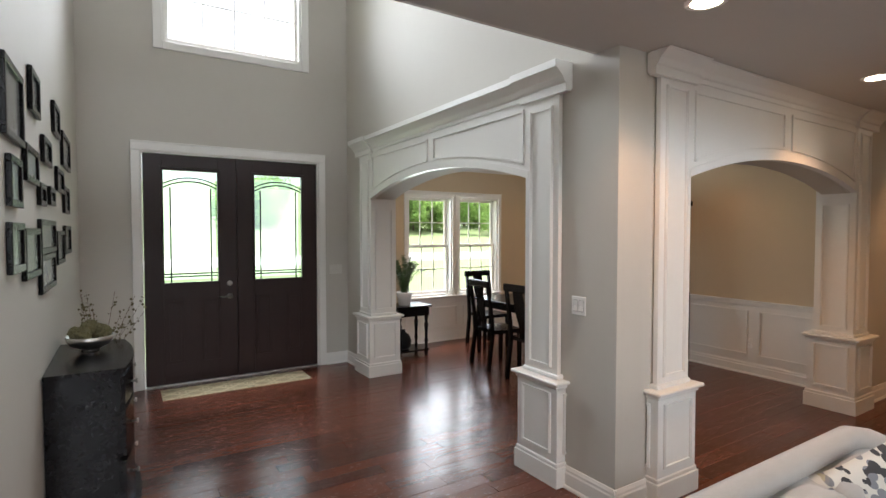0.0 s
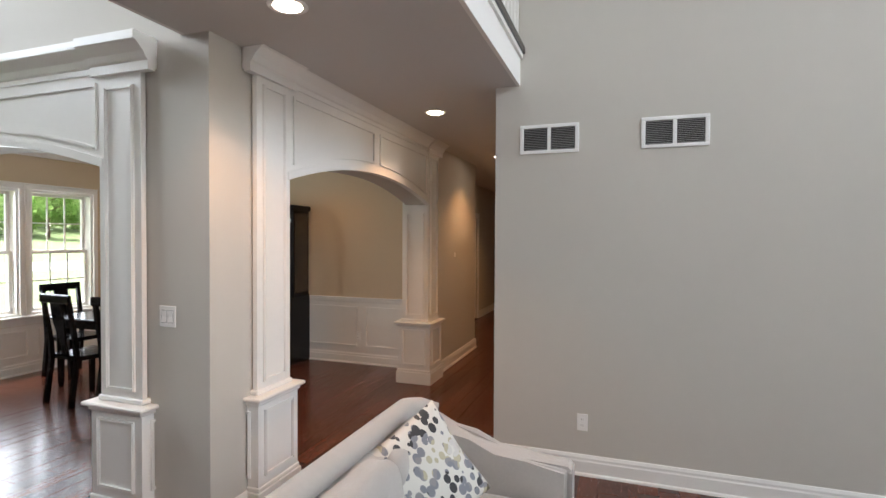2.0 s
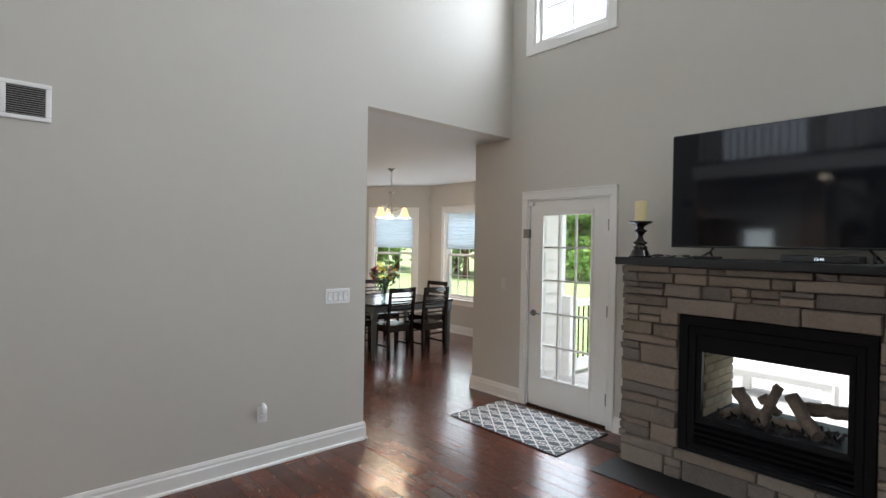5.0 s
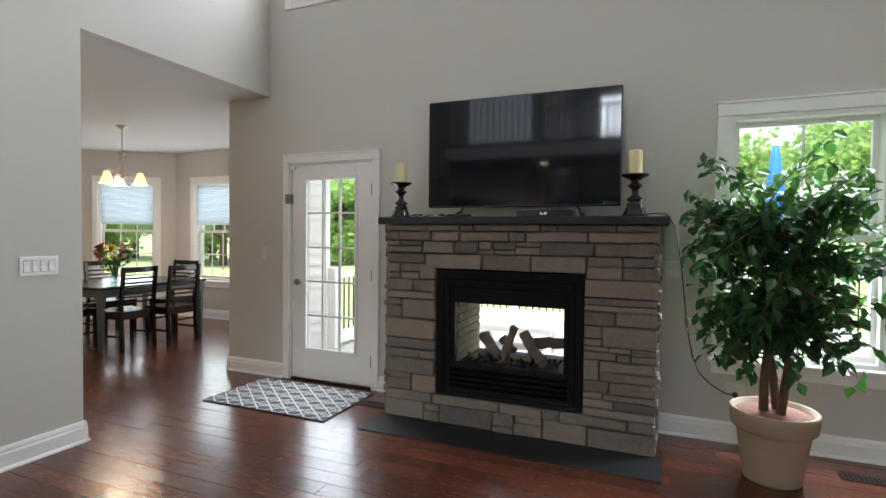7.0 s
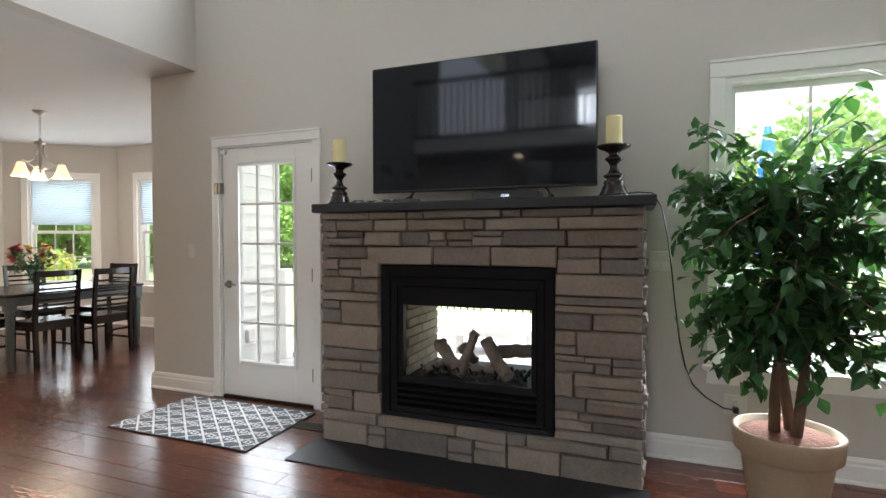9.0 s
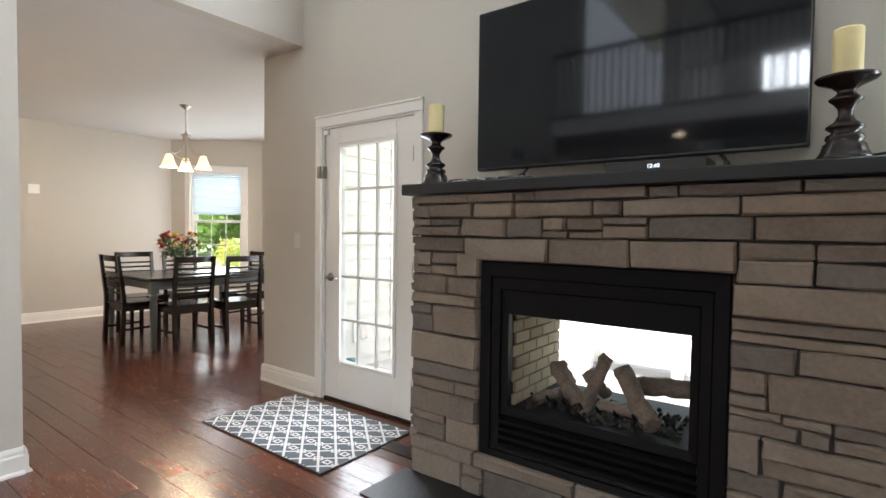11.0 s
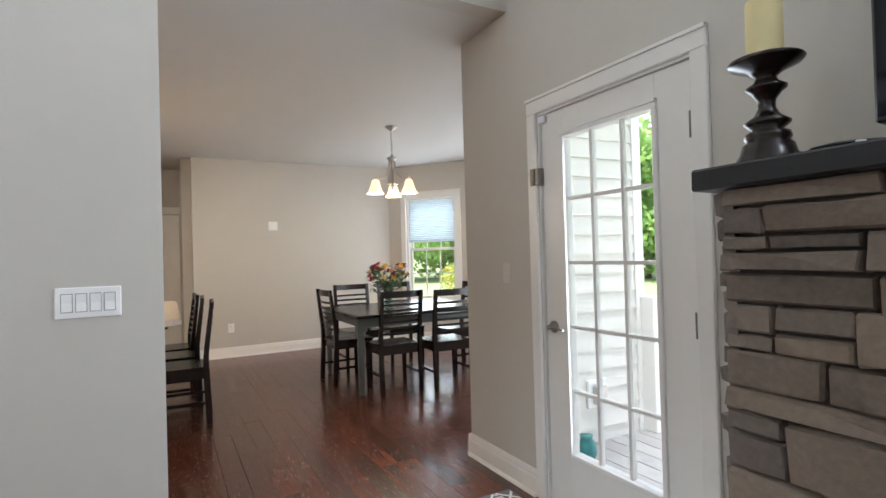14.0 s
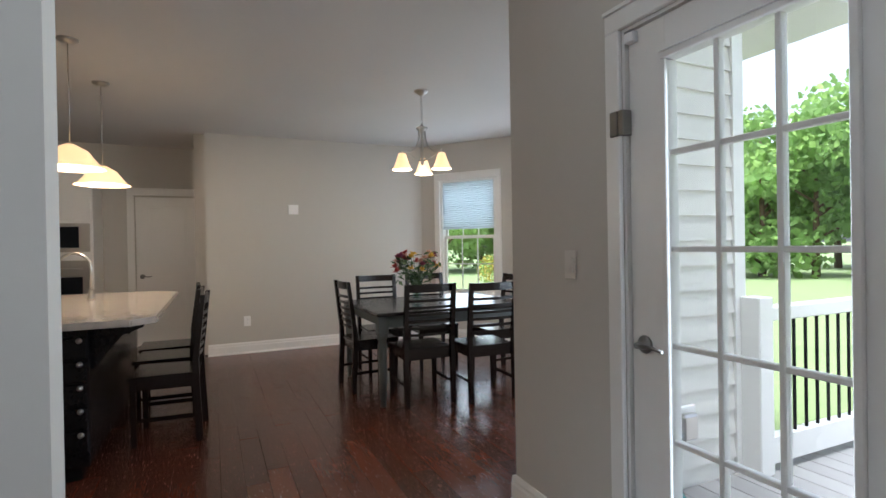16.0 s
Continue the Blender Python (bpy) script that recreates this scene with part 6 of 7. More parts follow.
def bell(bm, r, h, m=None, seg=28):
    lathe(bm, [(0.02, h), (0.032, h - 0.004), (r * 0.5, h * 0.72), (r * 0.66, h * 0.42), (r * 0.82, h * 0.16), (r, 0.0), (r - 0.006, 0.002), (r * 0.78, h * 0.16), (r * 0.60, h * 0.42), (r * 0.44, h * 0.70), (0.015, h - 0.012)], seg=seg, m=m)


ch = thing("chandelier", "three-light brushed nickel chandelier with amber glass shades", "chandelier", Matrix.Translation((6.68, -4.92, ZC)))
bm = bmesh.new()
lathe(bm, [(0.065, 0), (0.062, -0.012), (0.03, -0.035), (0.012, -0.05), (0, -0.05)][::-1], seg=24)
part("canopy", bm, M_STEEL, ch)
for k in range(9):
    bm = bmesh.new()
    z = -0.055 - k * 0.028
    ax = (0.010, 0) if k % 2 else (0, 0.010)
    tube(bm, [(ax[0] * math.cos(t), ax[1] * math.cos(t), z + 0.017 * math.sin(t)) for t in [i * 2 * math.pi / 10 for i in range(11)]], 0.0025, 5)
    part("chain_link", bm, M_STEEL, ch)
bm = bmesh.new()
lathe(bm, [(0.006, -0.68), (0.016, -0.67), (0.02, -0.65), (0.012, -0.62), (0.013, -0.50), (0.013, -0.40), (0.036, -0.37), (0.055, -0.345), (0.05, -0.335), (0.015, -0.325), (0.008, -0.30)], seg=16)
part("stem", bm, M_STEEL, ch)
for k in range(3):
    a = radians(95 + 120 * k)
    c, s = math.cos(a), math.sin(a)
    bm = bmesh.new()
    tube(bm, [(0.03 * c, 0.03 * s, -0.36), (0.035 * c, 0.035 * s, -0.45), (0.07 * c, 0.07 * s, -0.53), (0.13 * c, 0.13 * s, -0.575), (0.19 * c, 0.19 * s, -0.565), (0.205 * c, 0.205 * s, -0.56), (0.205 * c, 0.205 * s, -0.575)], 0.009, 8)
    tube(bm, [(0.012 * c, 0.012 * s, -0.64), (0.08 * c, 0.08 * s, -0.62), (0.15 * c, 0.15 * s, -0.585), (0.19 * c, 0.19 * s, -0.565)], 0.0075, 8)
    arm = part("arm", bm, M_STEEL, ch)
    bm = bmesh.new()
    bell(bm, 0.09, 0.15, Matrix.Translation((0.205 * c, 0.205 * s, -0.735)))
    sh = part("shade", bm, M_GLASSLAMP, arm, "glowing amber glass shade")
    lamp('POINT', "chandelier_bulb", Matrix.Translation((6.68 + 0.205 * c, -4.92 + 0.205 * s, ZC - 0.76)), W_CHAND, SOFTWARM, soft=0.05)
for x, y in ((6.47, -2.29), (7.44, -2.315)):
    p = thing("pendant_lamp", "amber glass bell pendant lamp on a rod over the island", "pendant lamp", Matrix.Translation((x, y, ZC)), "pendants over the island")
    bm = bmesh.new()
    lathe(bm, [(0.065, 0), (0.062, -0.012), (0.03, -0.03), (0, -0.03)][::-1], seg=24)
    part("canopy", bm, M_STEEL, p)
    bm = bmesh.new()
    tube(bm, [(0, 0, -0.02), (0, 0, -0.70)], 0.004, 8)
    part("rod", bm, M_STEEL, p)
    bm = bmesh.new()
    bell(bm, 0.21, 0.165, Matrix.Translation((0, 0, -0.865)))
    part("shade", bm, M_GLASSLAMP, p, "glowing amber glass shade")
    lamp('POINT', "pendant_bulb", Matrix.Translation((x, y, ZC - 0.93)), W_PEND, SOFTWARM, soft=0.06)

# ---- island ----
isl = thing("kitchen_island", "black kitchen island cabinet with silver-knobbed drawers", "kitchen island", Matrix.Translation((6.62, -2.05, 0)))
bx("body", M_BLACKWOOD, isl, -0.85, -0.45, 0.09, 1.15, 0.45, 0.878, bev=0.003)
bx("toe_kick", M_BLACKWOOD, isl, -0.80, -0.40, 0, 1.10, 0.40, 0.09)
for k in range(5):
    z = 0.235 + k * 0.131
    dr = bx("drawer", M_BLACKWOOD, isl, -0.868, -0.445, z - 0.058, -0.85, -0.12, z + 0.058, bev=0.004)
    bm = bmesh.new()
    lathe(bm, [(0.006, 0), (0.006, 0.014), (0.016, 0.02), (0.015, 0.028), (0, 0.031)], seg=14, m=Matrix.Translation((-0.868, -0.415, z + 0.045)) @ Matrix.Rotation(-math.pi / 2, 4, 'Y'))
    part("knob", bm, M_STEEL, dr, "round silver knob")
for x in (-0.72, 0.72):
    bm = bmesh.new()
    prism(bm, [(-0.45, 0.878), (-0.72, 0.878), (-0.71, 0.84), (-0.60, 0.80), (-0.52, 0.70), (-0.45, 0.60)], "x", x - 0.04, x + 0.04)
    part("corbel", bm, M_BLACKWOOD, isl)
wt = thing("granite_worktop", "cream and brown granite worktop on the island", "worktop", Matrix.Translation((6.62, -2.05, 0.879)))
bm = bmesh.new()
prism(bm, [(-1.02, -0.68), (-0.90, -0.80), (1.05, -0.80), (1.28, -0.58), (1.28, 0.50), (-1.02, 0.50)], "z", 0.0, 0.038)
bmesh.ops.bevel(bm, geom=bm.edges[:], offset=0.008, segments=2, affect='EDGES')
part("slab", bm, M_GRANITE, wt)
fc = thing("kitchen_faucet", "brushed nickel gooseneck faucet on the island", "faucet", Matrix.Translation((7.20, -2.26, 0.917)))
bm = bmesh.new()
lathe(bm, [(0.028, 0), (0.028, 0.02), (0.018, 0.03), (0.016, 0.08), (0, 0.08)], seg=16)
part("base", bm, M_STEEL, fc)
bm = bmesh.new()
tube(bm, [(0, 0, 0.05), (0, 0, 0.26)] + [(-0.0, 0.11 - 0.11 * math.cos(t), 0.26 + 0.11 * math.sin(t)) for t in [i * math.pi / 10 for i in range(1, 11)]] + [(0, 0.22, 0.20)], 0.011, 10)
part("spout", bm, M_STEEL, fc)
bm = bmesh.new()
tube(bm, [(0.015, 0, 0.05), (0.07, -0.01, 0.07)], 0.006, 8)
part("handle", bm, M_STEEL, fc)
# tall oven cabinet at the back of the kitchen
oc = thing("oven_cabinet", "tall white kitchen cabinet with a built-in microwave", "cabinet", Matrix.Translation((10.295, -1.46, 0)))
bx("body", M_TRIM, oc, -0.60, -0.38, 0, -0.002, 0.62, 2.35, bev=0.004)
for z0, z1 in ((1.68, 2.28), (0.10, 0.42)):
    d = bx("door", M_TRIM, oc, -0.62, -0.35, z0, -0.60, 0.12, z1, bev=0.004)
    bx("handle", M_STEEL, d, -0.645, 0.05, (z0 + z1) / 2 - 0.05, -0.62, 0.062, (z0 + z1) / 2 + 0.05)
mw = bx("microwave", M_STEEL, oc, -0.625, -0.35, 1.30, -0.60, 0.40, 1.64, bev=0.004, label="stainless built-in microwave")
bx("window", M_SCREEN, mw, -0.628, -0.24, 1.35, -0.625, 0.36, 1.60)
ov = bx("oven", M_STEEL, oc, -0.63, -0.35, 0.48, -0.60, 0.40, 1.20, bev=0.004, label="stainless wall oven")
bx("window", M_SCREEN, ov, -0.633, -0.27, 0.60, -0.63, 0.32, 1.00)
bm = bmesh.new()
tube(bm, [(-0.66, -0.28, 1.10), (-0.66, 0.33, 1.10)], 0.01, 8)
part("handle", bm, M_STEEL, ov)


# ================= dining room =================
def splat_chair(m, label, group):
    """A black chair with one wide splat that faces +y in its own axes."""
    c = thing("dining_chair", label, "chair", m, group)
    bm = bmesh.new()
    prism(bm, [(-0.21, -0.20), (0.21, -0.20), (0.24, 0.23), (-0.24, 0.23)], "z", 0.43, 0.475)
    bmesh.ops.bevel(bm, geom=bm.edges[:], offset=0.01, segments=2, affect='EDGES')
    part("seat", bm, M_BLACKWOOD, c)
    for sx in (-1, 1):
        bm = bmesh.new()
        prism(bm, [(-0.28, 0.0), (-0.235, 0.0), (-0.18, 0.43), (-0.19, 0.60), (-0.26, 1.06), (-0.29, 1.06), (-0.23, 0.60), (-0.22, 0.43)], "x", sx * 0.20 - 0.02, sx * 0.20 + 0.02)
        part("back_leg", bm, M_BLACKWOOD, c)
        bm = bmesh.new()
        prism(bm, [(sx * 0.205 - 0.015, 0.0), (sx * 0.205 + 0.015, 0.0), (sx * 0.205 + 0.024, 0.44), (sx * 0.205 - 0.024, 0.44)], "y", 0.16, 0.205)
        part("front_leg", bm, M_BLACKWOOD, c)
    bm = bmesh.new()
    box(bm, -0.235, -0.295, 0.99, 0.235, -0.262, 1.075, 0.01)
    part("top_rail", bm, M_BLACKWOOD, c)
    bm = bmesh.new()
    prism(bm, [(-0.05, 0.47), (0.05, 0.47), (0.045, 0.62), (0.085, 0.80), (0.075, 1.0), (-0.075, 1.0), (-0.085, 0.80), (-0.045, 0.62)], "y", -0.008, 0.008)
    bmesh.ops.transform(bm, matrix=Matrix.Translation((0, -0.185, 0.47)) @ Matrix.Rotation(0.175, 4, 'X') @ Matrix.Translation((0, 0, -0.47)), verts=bm.verts[:])
    part("splat", bm, M_BLACKWOOD, c)
    return c


sc = splat_chair(Matrix.Translation((4.02, 4.92, 0)) @ Matrix.Rotation(radians(-95), 4, 'Z'), "black wooden splat-back chair at the dining table", "chairs round the dining table")
copy_thing(sc, Matrix.Translation((4.62, 5.90, 0)) @ Matrix.Rotation(radians(180), 4, 'Z'))
copy_thing(sc, Matrix.Translation((4.02, 4.22, 0)) @ Matrix.Rotation(radians(-90), 4, 'Z'))
dt = thing("dining_table", "black lacquered dining table", "table", Matrix.Translation((4.66, 4.72, 0)))
bx("tabletop", M_BLACKWOOD, dt, -0.52, -0.95, 0.74, 0.52, 0.95, 0.765, bev=0.006)
bx("apron", M_BLACKWOOD, dt, -0.46, -0.88, 0.65, 0.46, 0.88, 0.74)
for sx in (-1, 1):
    for sy in (-1, 1):
        bm = bmesh.new()
        lathe(bm, [(0.022, 0), (0.03, 0.05), (0.04, 0.60), (0.045, 0.70), (0, 0.70)], cx=sx * 0.44, cy=sy * 0.86, seg=12)
        part("leg", bm, M_BLACKWOOD, dt)
sd_ = thing("side_table", "small black side table with turned legs", "side table", Matrix.Translation((3.33, 5.98, 0)))
bx("tabletop", M_BLACKWOOD, sd_, -0.26, -0.20, 0.655, 0.26, 0.20, 0.68, bev=0.005)
bx("apron", M_BLACKWOOD, sd_, -0.23, -0.17, 0.54, 0.23, 0.17, 0.655)
bx("shelf", M_BLACKWOOD, sd_, -0.23, -0.17, 0.07, 0.23, 0.17, 0.095)
for sx in (-1, 1):
    for sy in (-1, 1):
        bm = bmesh.new()
        lathe(bm, [(0.02, 0), (0.026, 0.03), (0.026, 0.07), (0.02, 0.10), (0.016, 0.15), (0.028, 0.20), (0.018, 0.24), (0.022, 0.34), (0.030, 0.42), (0.018, 0.46), (0.026, 0.50), (0.026, 0.54)], cx=sx * 0.20, cy=sy * 0.14, seg=12)
        part("leg", bm, M_BLACKWOOD, sd_)
cr = thing("table_clock", "dark arched object on the side table's lower shelf", "ornament", Matrix.Translation((3.24, 5.95, 0.096)))
bm = bmesh.new()
lathe(bm, [(0.07, 0), (0.10, 0.04), (0.11, 0.12), (0.08, 0.19), (0.03, 0.23), (0.03, 0.26), (0, 0.26)], seg=20)
part("body", bm, M_BLACK, cr)
fn = thing("potted_fern", "feathery green fern in a small pot on the side table", "potted plant", Matrix.Translation((3.27, 5.97, 0.681)) @ Matrix.Scale(1.25, 4))
bm = bmesh.new()
lathe(bm, [(0.06, 0), (0.085, 0.12), (0.09, 0.14), (0.08, 0.14), (0, 0.12)], seg=18)
part("pot", bm, M_TRIM, fn)
bm = bmesh.new()
rg = random.Random(31)
for k in range(46):
    a, sprd, h = rg.uniform(0, 6.28), rg.uniform(0.08, 0.30), rg.uniform(0.28, 0.50)
    pts = [Vector((sprd * t * math.cos(a), sprd * t * math.sin(a), 0.13 + h * (t * 1.3 - 0.55 * t * t * (0.5 + sprd * 3)))) for t in (0, 0.25, 0.5, 0.75, 1.0)]
    for p, q in zip(pts, pts[1:]):
        for j in range(5):
            o = p.lerp(q, j / 5)
            for s in (-1, 1):
                d = Vector((-math.sin(a) * s, math.cos(a) * s, rg.uniform(-0.3, 0.5))) * rg.uniform(0.025, 0.05)
                w = (q - p).normalized() * 0.006
                bm.faces.new([bm.verts.new(c) for c in (o - w, o + d, o + w)])
part("fronds", bm, M_GREEN, fn, fix=False)
hc = thing("china_cabinet", "tall black china cabinet with lit glass doors", "cabinet", Matrix.Translation((XDE - 0.215, 4.43, 0)))
bx("lower_body", M_BLACKWOOD, hc, -0.22, -0.65, 0.0, 0.20, 0.65, 0.88, bev=0.006)
bx("back_panel", M_BLACKWOOD, hc, 0.17, -0.62, 0.88, 0.20, 0.62, 1.98)
for y in (-0.63, -0.01, 0.61):
    bx("upright", M_BLACKWOOD, hc, -0.16, y - 0.02, 0.88, 0.17, y + 0.02, 1.98)
bx("cornice", M_BLACKWOOD, hc, -0.20, -0.67, 1.98, 0.20, 0.67, 2.05, bev=0.012)
for z in (1.18, 1.45, 1.72):
    bx("shelf", M_PANE, hc, -0.14, -0.60, z, 0.168, 0.60, z + 0.008)
for sy in (-1, 1):
    bx("glass_door", M_PANE, hc, -0.157, min(0.03 * sy, 0.59 * sy), 0.92, -0.153, max(0.03 * sy, 0.59 * sy), 1.95)
    d = bx("door", M_BLACKWOOD, hc, -0.235, min(0.01 * sy, 0.63 * sy), 0.08, -0.22, max(0.01 * sy, 0.63 * sy), 0.84, bev=0.004)
    bx("handle", M_STEEL, d, -0.255, 0.05 * sy - 0.006, 0.45, -0.235, 0.05 * sy + 0.006, 0.55)
bx("side_glass", M_PANE, hc, -0.14, -0.655, 0.92, 0.15, -0.651, 1.95)
rg = random.Random(2)
for z in (0.881, 1.189, 1.459, 1.729):
    for k in range(6):
        pt = thing("glassware", "white china standing on a cabinet shelf", "china", Matrix.Translation((XDE - 0.215 + rg.uniform(-0.05, 0.08), 3.89 + k * 0.21, z)), "china in the cabinet")
        bm = bmesh.new()
        r, h = rg.uniform(0.03, 0.05), rg.uniform(0.07, 0.16)
        lathe(bm, [(r * 0.6, 0), (r * 0.5, h * 0.2), (r, h), (r - 0.005, h), (0, h * 0.3)], seg=14)
        part("cup", bm, M_PLASTIC, pt)

# ================= outdoors =================
bc = thing("house_siding", "cream vinyl lap siding on the bay's outer wall", "siding", Matrix.Translation((4.355, -4.675, 0)))
for k in range(22):
    z = -0.10 + k * 0.14
    bm = bmesh.new()
    prism(bm, [(0, z), (-0.020, z), (-0.004, z + 0.14), (0, z + 0.14)], "y", -1.225, -0.002)
    part("plank", bm, M_VINYL, bc)
bx("corner_board", M_TRIM, bc, -0.028, -1.315, -0.12, 0.0, -1.226, 3.0)
xo = thing("outdoor_outlet", "grey weatherproof outlet box on the siding", "wall outlet", Matrix.Translation((4.335, -5.46, 0.30)))
bx("backing", M_PLASTIC, xo, -0.02, -0.09, -0.10, 0.0, 0.09, 0.10, bev=0.004)
bx("cover", M_STEEL, xo, -0.07, -0.055, -0.07, -0.02, 0.055, 0.07, bev=0.012)
dk = setting(thing("deck", "weathered grey plank deck outside the patio door", "deck", Matrix.Translation((0, -4.70, -0.05))))
bx("joists", M_DARKWOOD, dk, -4.0, -4.4, -0.30, 4.33, 0.0, -0.032)
bm = bmesh.new()
box(bm, -4.0, -0.138, -0.03, 4.33, 0.0, 0.0, 0.004)
me = mesh_of("board", bm, M_DECK)
for k in range(30):
    b = new("board", me)
    b.parent = dk
    b.location = (0, -k * 0.145, 0)
rail = thing("deck_railing", "white deck railing with black balusters", "railing", Matrix.Translation((4.27, -6.0, -0.05)))
for y in (0, -1.5, -3.0):
    bx("post", M_TRIM, rail, -0.06, y - 0.06, 0, 0.06, y + 0.06, 1.02, bev=0.006)
bx("top_rail", M_TRIM, rail, -0.05, -3.0, 0.88, 0.05, -0.06, 0.96, bev=0.006)
bx("bottom_rail", M_TRIM, rail, -0.035, -3.0, 0.05, 0.035, -0.06, 0.20)
bm = bmesh.new()
tube(bm, [(0, 0, 0.20), (0, 0, 0.88)], 0.010, 8)
me = mesh_of("baluster", bm, M_BLACK)
for k in range(1, 26):
    b = new("baluster", me)
    b.parent = rail
    b.location = (0, -k * 0.113, 0)
for k in range(3):
    copy_thing(rail, Matrix.Translation((4.20 - 3.0 * k, -9.02, -0.05)) @ Matrix.Rotation(-math.pi / 2, 4, "Z"))
bch = thing("patio_bench", "low white wooden bench on the deck", "bench", Matrix.Translation((2.15, -7.05, -0.05)))
for k in range(3):
    bx("slat", M_TRIM, bch, -0.52, -0.22 + k * 0.15, 0.29, 0.52, -0.08 + k * 0.15, 0.33, bev=0.006)
bx("apron", M_TRIM, bch, -0.46, 0.17, 0.22, 0.46, 0.195, 0.29, bev=0.003)
for sx in (-1, 1):
    for sy in (-1, 1):
        bx("leg", M_TRIM, bch, sx * 0.42 - 0.045, sy * 0.15 - 0.04, 0, sx * 0.42 + 0.045, sy * 0.15 + 0.04, 0.29, bev=0.004)
tp = thing("garden_ornament", "small teal glazed garden pot on the deck", "pot", Matrix.Translation((4.12, -5.15, -0.05)))
bm = bmesh.new()
lathe(bm, [(0.045, 0), (0.065, 0.06), (0.058, 0.12), (0.036, 0.15), (0.044, 0.17), (0, 0.165)], seg=18)
part("body", bm, mat("teal_glaze", (0.05, 0.22, 0.22), 0.25, vary=0.3, scale=20), tp)

um = thing("patio_umbrella", "closed blue patio umbrella on the deck", "umbrella", Matrix.Translation((-0.64, -6.9, -0.05)))
bm = bmesh.new()
tube(bm, [(0, 0, 0.05), (0, 0, 2.45)], 0.02, 10)
part("pole", bm, M_STEEL, um)
bm = bmesh.new()
lathe(bm, [(0.05, 1.15), (0.13, 1.25), (0.12, 1.5), (0.08, 2.0), (0.03, 2.42), (0, 2.45)], seg=14)
for v in bm.verts:
    v.co.x *= 1 + 0.2 * math.sin(5 * math.atan2(v.co.y, v.co.x))
part("canopy", bm, mat("blue_canvas", (0.02, 0.14, 0.55), 0.8, vary=0.15, scale=8), um, "furled blue canopy")
bm = bmesh.new()
lathe(bm, [(0.22, 0), (0.22, 0.06), (0.05, 0.10), (0, 0.10)], seg=20)
part("foot", bm, M_BLACK, um)


def tree(m, h, seed):
    t = thing("tree", "leafy green broadleaf tree beyond the lawn", "tree", m, "trees round the house")
    rg = random.Random(seed)
    bm = bmesh.new()
    tube(bm, [(0, 0, 0), (0.05, 0.02, h * 0.25), (-0.05, 0.05, h * 0.5), (0.0, 0.0, h * 0.8)], h * 0.022, 7, h * 0.006)
    tipz = []
    for k in range(13):
        a, z = rg.uniform(0, 6.28), h * rg.uniform(0.06, 0.7)
        e = Vector((math.cos(a), math.sin(a), 0.5)) * h * rg.uniform(0.16, 0.3)
        tube(bm, [(0, 0, z), (e.x * 0.5, e.y * 0.5, z + e.z * 0.6), (e.x, e.y, z + e.z)], h * 0.009, 5, h * 0.003)
        tipz.append(Vector((e.x, e.y, z + e.z)))
    part("trunk", bm, M_BARK, t)
    bm = bmesh.new()
    tipz += [Vector((0, 0, h * 0.85)), Vector((0, 0, h * 0.65))]
    for c in tipz:
        rad = h * rg.uniform(0.13, 0.19)
        for k in range(230):
            d = Vector((rg.gauss(0, 1), rg.gauss(0, 1), rg.gauss(0, 0.8)))
            d = d.normalized() * rad * rg.uniform(0.35, 1.08)
            s = h * rg.uniform(0.012, 0.028)
            mm = Matrix.Translation(c + d) @ Euler((rg.uniform(0, 6), rg.uniform(0, 6), rg.uniform(0, 6))).to_matrix().to_4x4()
            bm.faces.new([bm.verts.new(mm @ Vector(q)) for q in ((0, -s, 0), (s * 0.8, 0, 0.1 * s), (0, s, 0), (-s * 0.8, 0, 0.1 * s))])
    part("crown", bm, M_TREE, t, fix=False)
    return t


sh = thing("flowering_shrub", "rounded shrub in yellow bloom out on the lawn", "shrub", Matrix.Translation((20.4, -13.6, -0.455)))
rg = random.Random(8)
bm, bf = bmesh.new(), bmesh.new()
for k in range(1100):
    d = Vector((rg.gauss(0, 1), rg.gauss(0, 1), rg.gauss(0, 1))).normalized() * rg.uniform(0.55, 1.0)
    q = Vector((d.x * 0.75, d.y * 0.75, max(0.05, 0.72 + d.z * 0.72)))
    mm = Matrix.Translation(q) @ Euler((rg.uniform(0, 6), rg.uniform(0, 6), rg.uniform(0, 6))).to_matrix().to_4x4()
    t = bf if k % 2 else bm
    t.faces.new([t.verts.new(mm @ Vector(c)) for c in ((0, -0.05, 0), (0.035, 0, 0.01), (0, 0.05, 0), (-0.035, 0, 0.01))])
part("leafage", bm, M_TREE, sh, fix=False)
part("blossom", bf, mat("yellow_blossom", (0.45, 0.32, 0.04), 0.7, vary=0.3, scale=9), sh, "yellow blossom", fix=False)

rg = random.Random(77)
t0 = tree(Matrix.Translation((9.0, -26, -0.46)), 8.5, 1)
t1 = tree(Matrix.Translation((14.0, -30, -0.46)), 10, 2)
for k in range(60):
    a = radians(-178 + 172 * (k + rg.random()) / 60)
    r = rg.uniform(27, 40)
    copy_thing(rg.choice((t0, t1)), Matrix.Translation((4 + r * math.cos(a), -4 + r * math.sin(a), -0.46)) @ Matrix.Rotation(rg.uniform(0, 6), 4, 'Z'))
for k in range(30):
    copy_thing(rg.choice((t0, t1)), Matrix.Translation((rg.uniform(5, 75), rg.uniform(66, 92), 1.5)) @ Matrix.Rotation(rg.uniform(0, 6), 4, 'Z'))
bm = bmesh.new()
nx, nyy = 24, 16
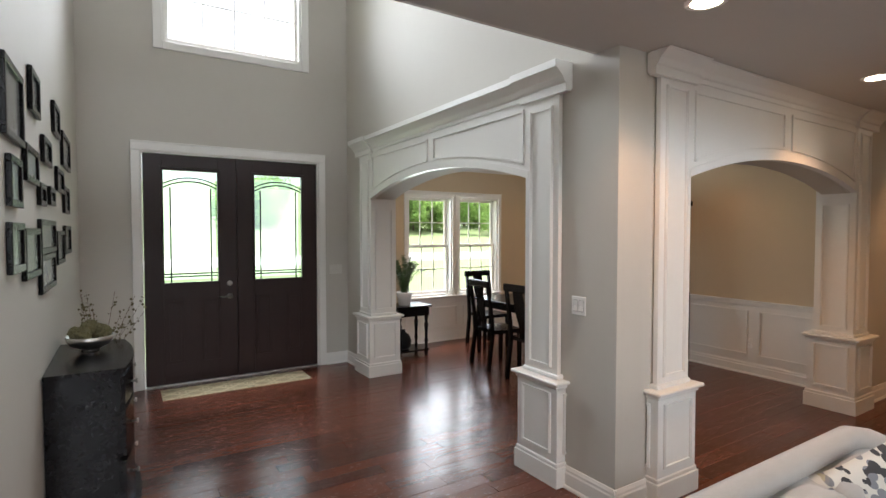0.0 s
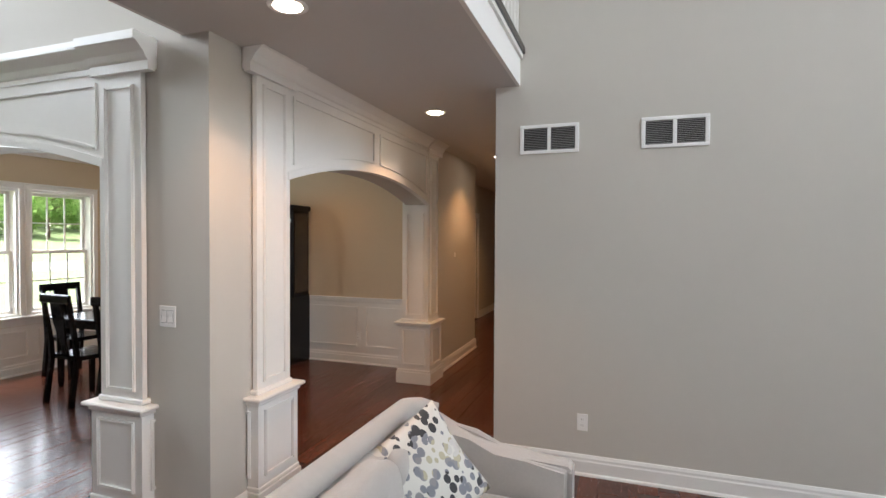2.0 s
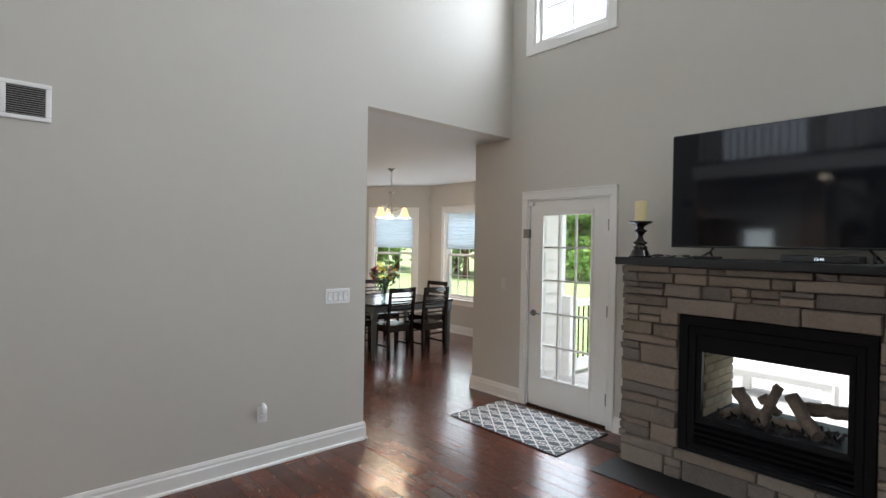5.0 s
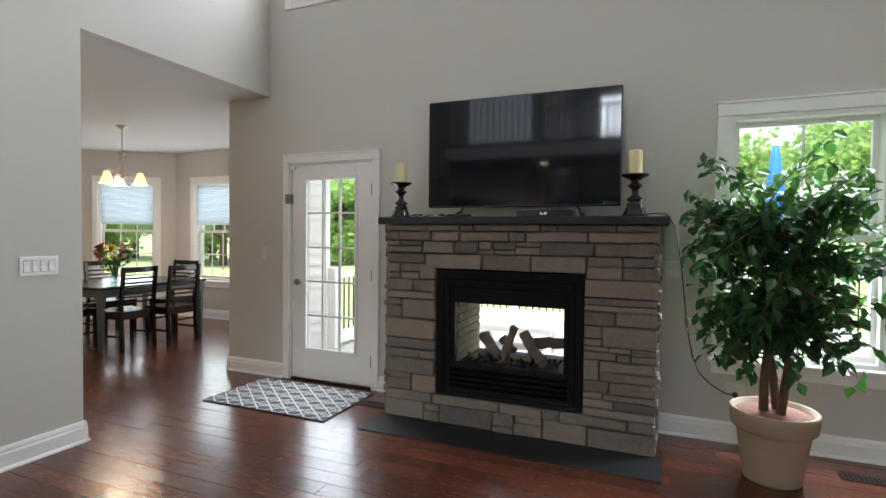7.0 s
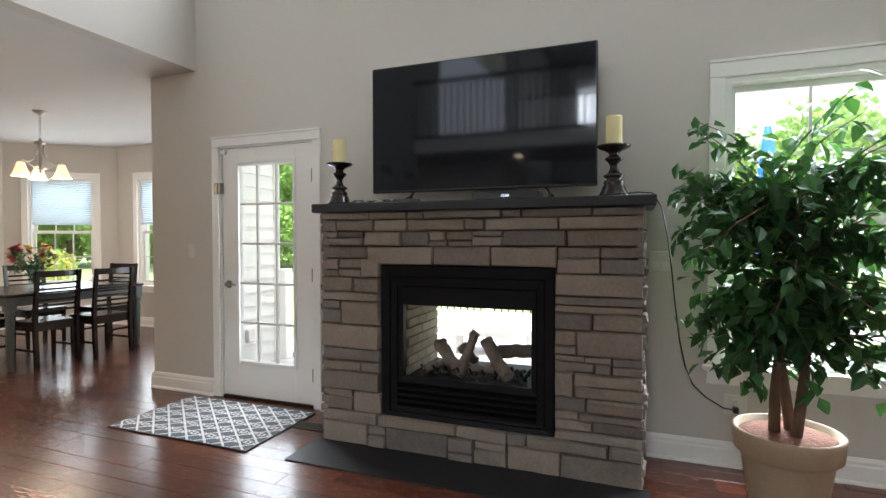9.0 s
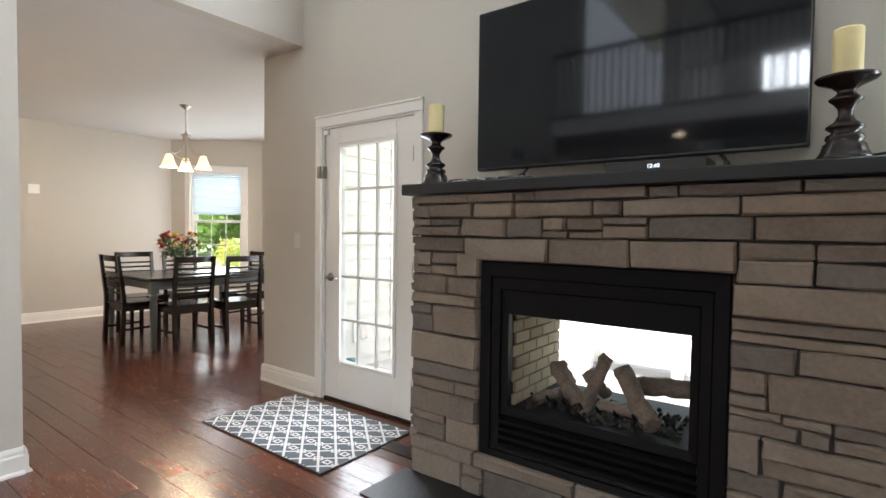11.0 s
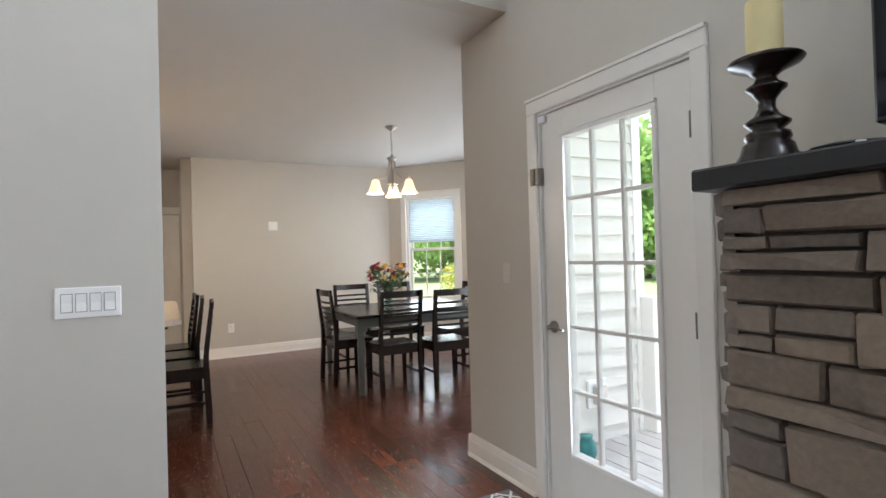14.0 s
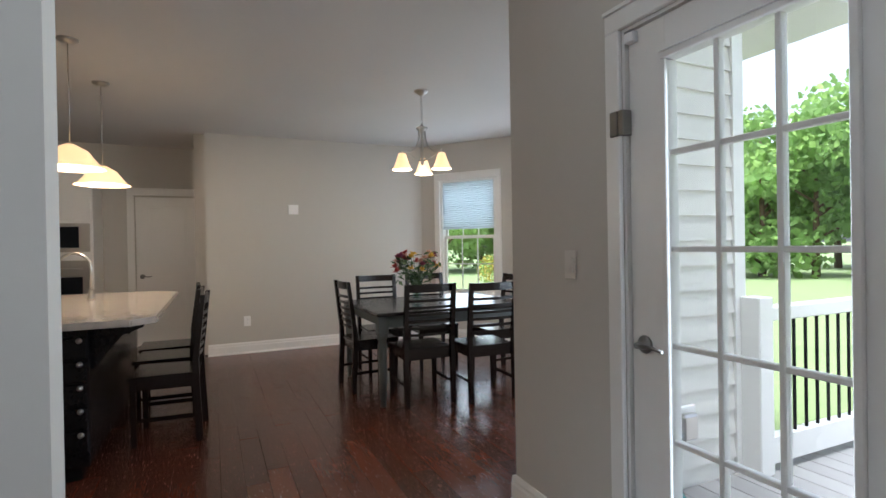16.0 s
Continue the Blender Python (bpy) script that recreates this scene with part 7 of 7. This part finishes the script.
g = [[bm.verts.new((-90 + 260 * i / nx, 52 + 90 * j / nyy, -0.50 + 15 * (j / nyy) ** 1.3 + 0.6 * noise.noise(Vector((i * 0.4, j * 0.4, 0))) * (j > 0))) for i in range(nx + 1)] for j in range(nyy + 1)]
for j in range(nyy):
    for i in range(nx):
        f = bm.faces.new((g[j][i], g[j][i + 1], g[j + 1][i + 1], g[j + 1][i]))
        f.smooth = True
setting(part("ground_hill", bm, M_GRASS), "grassy hillside across the drive", "ground")


# ================= floor planks =================
def rooms(y):
    """The floor's stretches along x at y."""
    if y < -5.9:
        k = (-5.9 - y) * 1.22
        return [(4.515 + k, XK - k)]
    if y < YS:
        return [(4.515, XK)]
    if y < -3.03:
        return [(-3.3, XK + 0.0)]
    if y < 0.58:
        return [(-3.3, 10.3)]
    if y < 2.16:
        return [(-3.3, 12.4)]
    if y < 2.62:
        return [(-0.27, XDE), (7.75, 12.4)]
    if y < YF:
        return [(-0.27, XDE)]
    return [(2.8, XDE)]


def near(x, y):
    return (0.3 < x < 4.4 and -4.0 < y < -1.9) or (0.2 < x < 2.6 and 3.4 < y < 5.4)


PW = 0.125
fl = setting(thing("floor", "dark red-brown hand-scraped hardwood plank floor", "floor"))
rg = random.Random(123)
jb = bmesh.new()
shared = {}
count = 0


def plank(bm, ln, m=None):
    e, c = 0.0001, 0.0020
    prof = [(e, -0.011), (e, -c * 0.6), (c, 0.0), (PW - c, 0.0), (PW - e, -c * 0.6), (PW - e, -0.011)]
    a = [Vector((e, y, z)) for y, z in prof]
    b = [Vector((ln - e, y, z)) for y, z in prof]
    a[2].x, a[3].x, b[2].x, b[3].x = c, c, ln - c, ln - c
    if m is not None:
        a, b = [m @ v for v in a], [m @ v for v in b]
    a, b = [bm.verts.new(v) for v in a], [bm.verts.new(v) for v in b]
    bm.faces.new(a[::-1]), bm.faces.new(b)
    for i in range(5):
        bm.faces.new((a[i], a[i + 1], b[i + 1], b[i]))


y = -6.79
while y < YD:
    for x0, x1 in rooms(y + PW / 2):
        x = x0 - rg.uniform(0, 0.8)
        while x < x1:
            ln = rg.choice((0.45, 0.60, 0.75, 0.90, 1.05, 1.20))
            s0, s1 = max(x, x0), min(x + ln, x1)
            if s1 - s0 > 0.02:
                m = Matrix.Translation((s0, y, rg.uniform(-0.0007, 0.0))) @ Euler((rg.uniform(-0.010, 0.010), rg.uniform(-0.0012, 0.0012), 0)).to_matrix().to_4x4()
                if count < 300 and near(x + ln / 2, y) and s1 - s0 == ln:
                    if ln not in shared:
                        bm = bmesh.new()
                        plank(bm, ln)
                        shared[ln] = mesh_of("plank", bm, M_FLOOR)
                    p = new("plank", shared[ln])
                    p.parent = fl
                    p.matrix_basis = m
                    count += 1
                else:
                    plank(jb, s1 - s0, m)
            x += ln
    y += PW
rest = part("planks", jb, M_FLOORJ, fl, fix=False)
tagged(rest, kind="stuff")
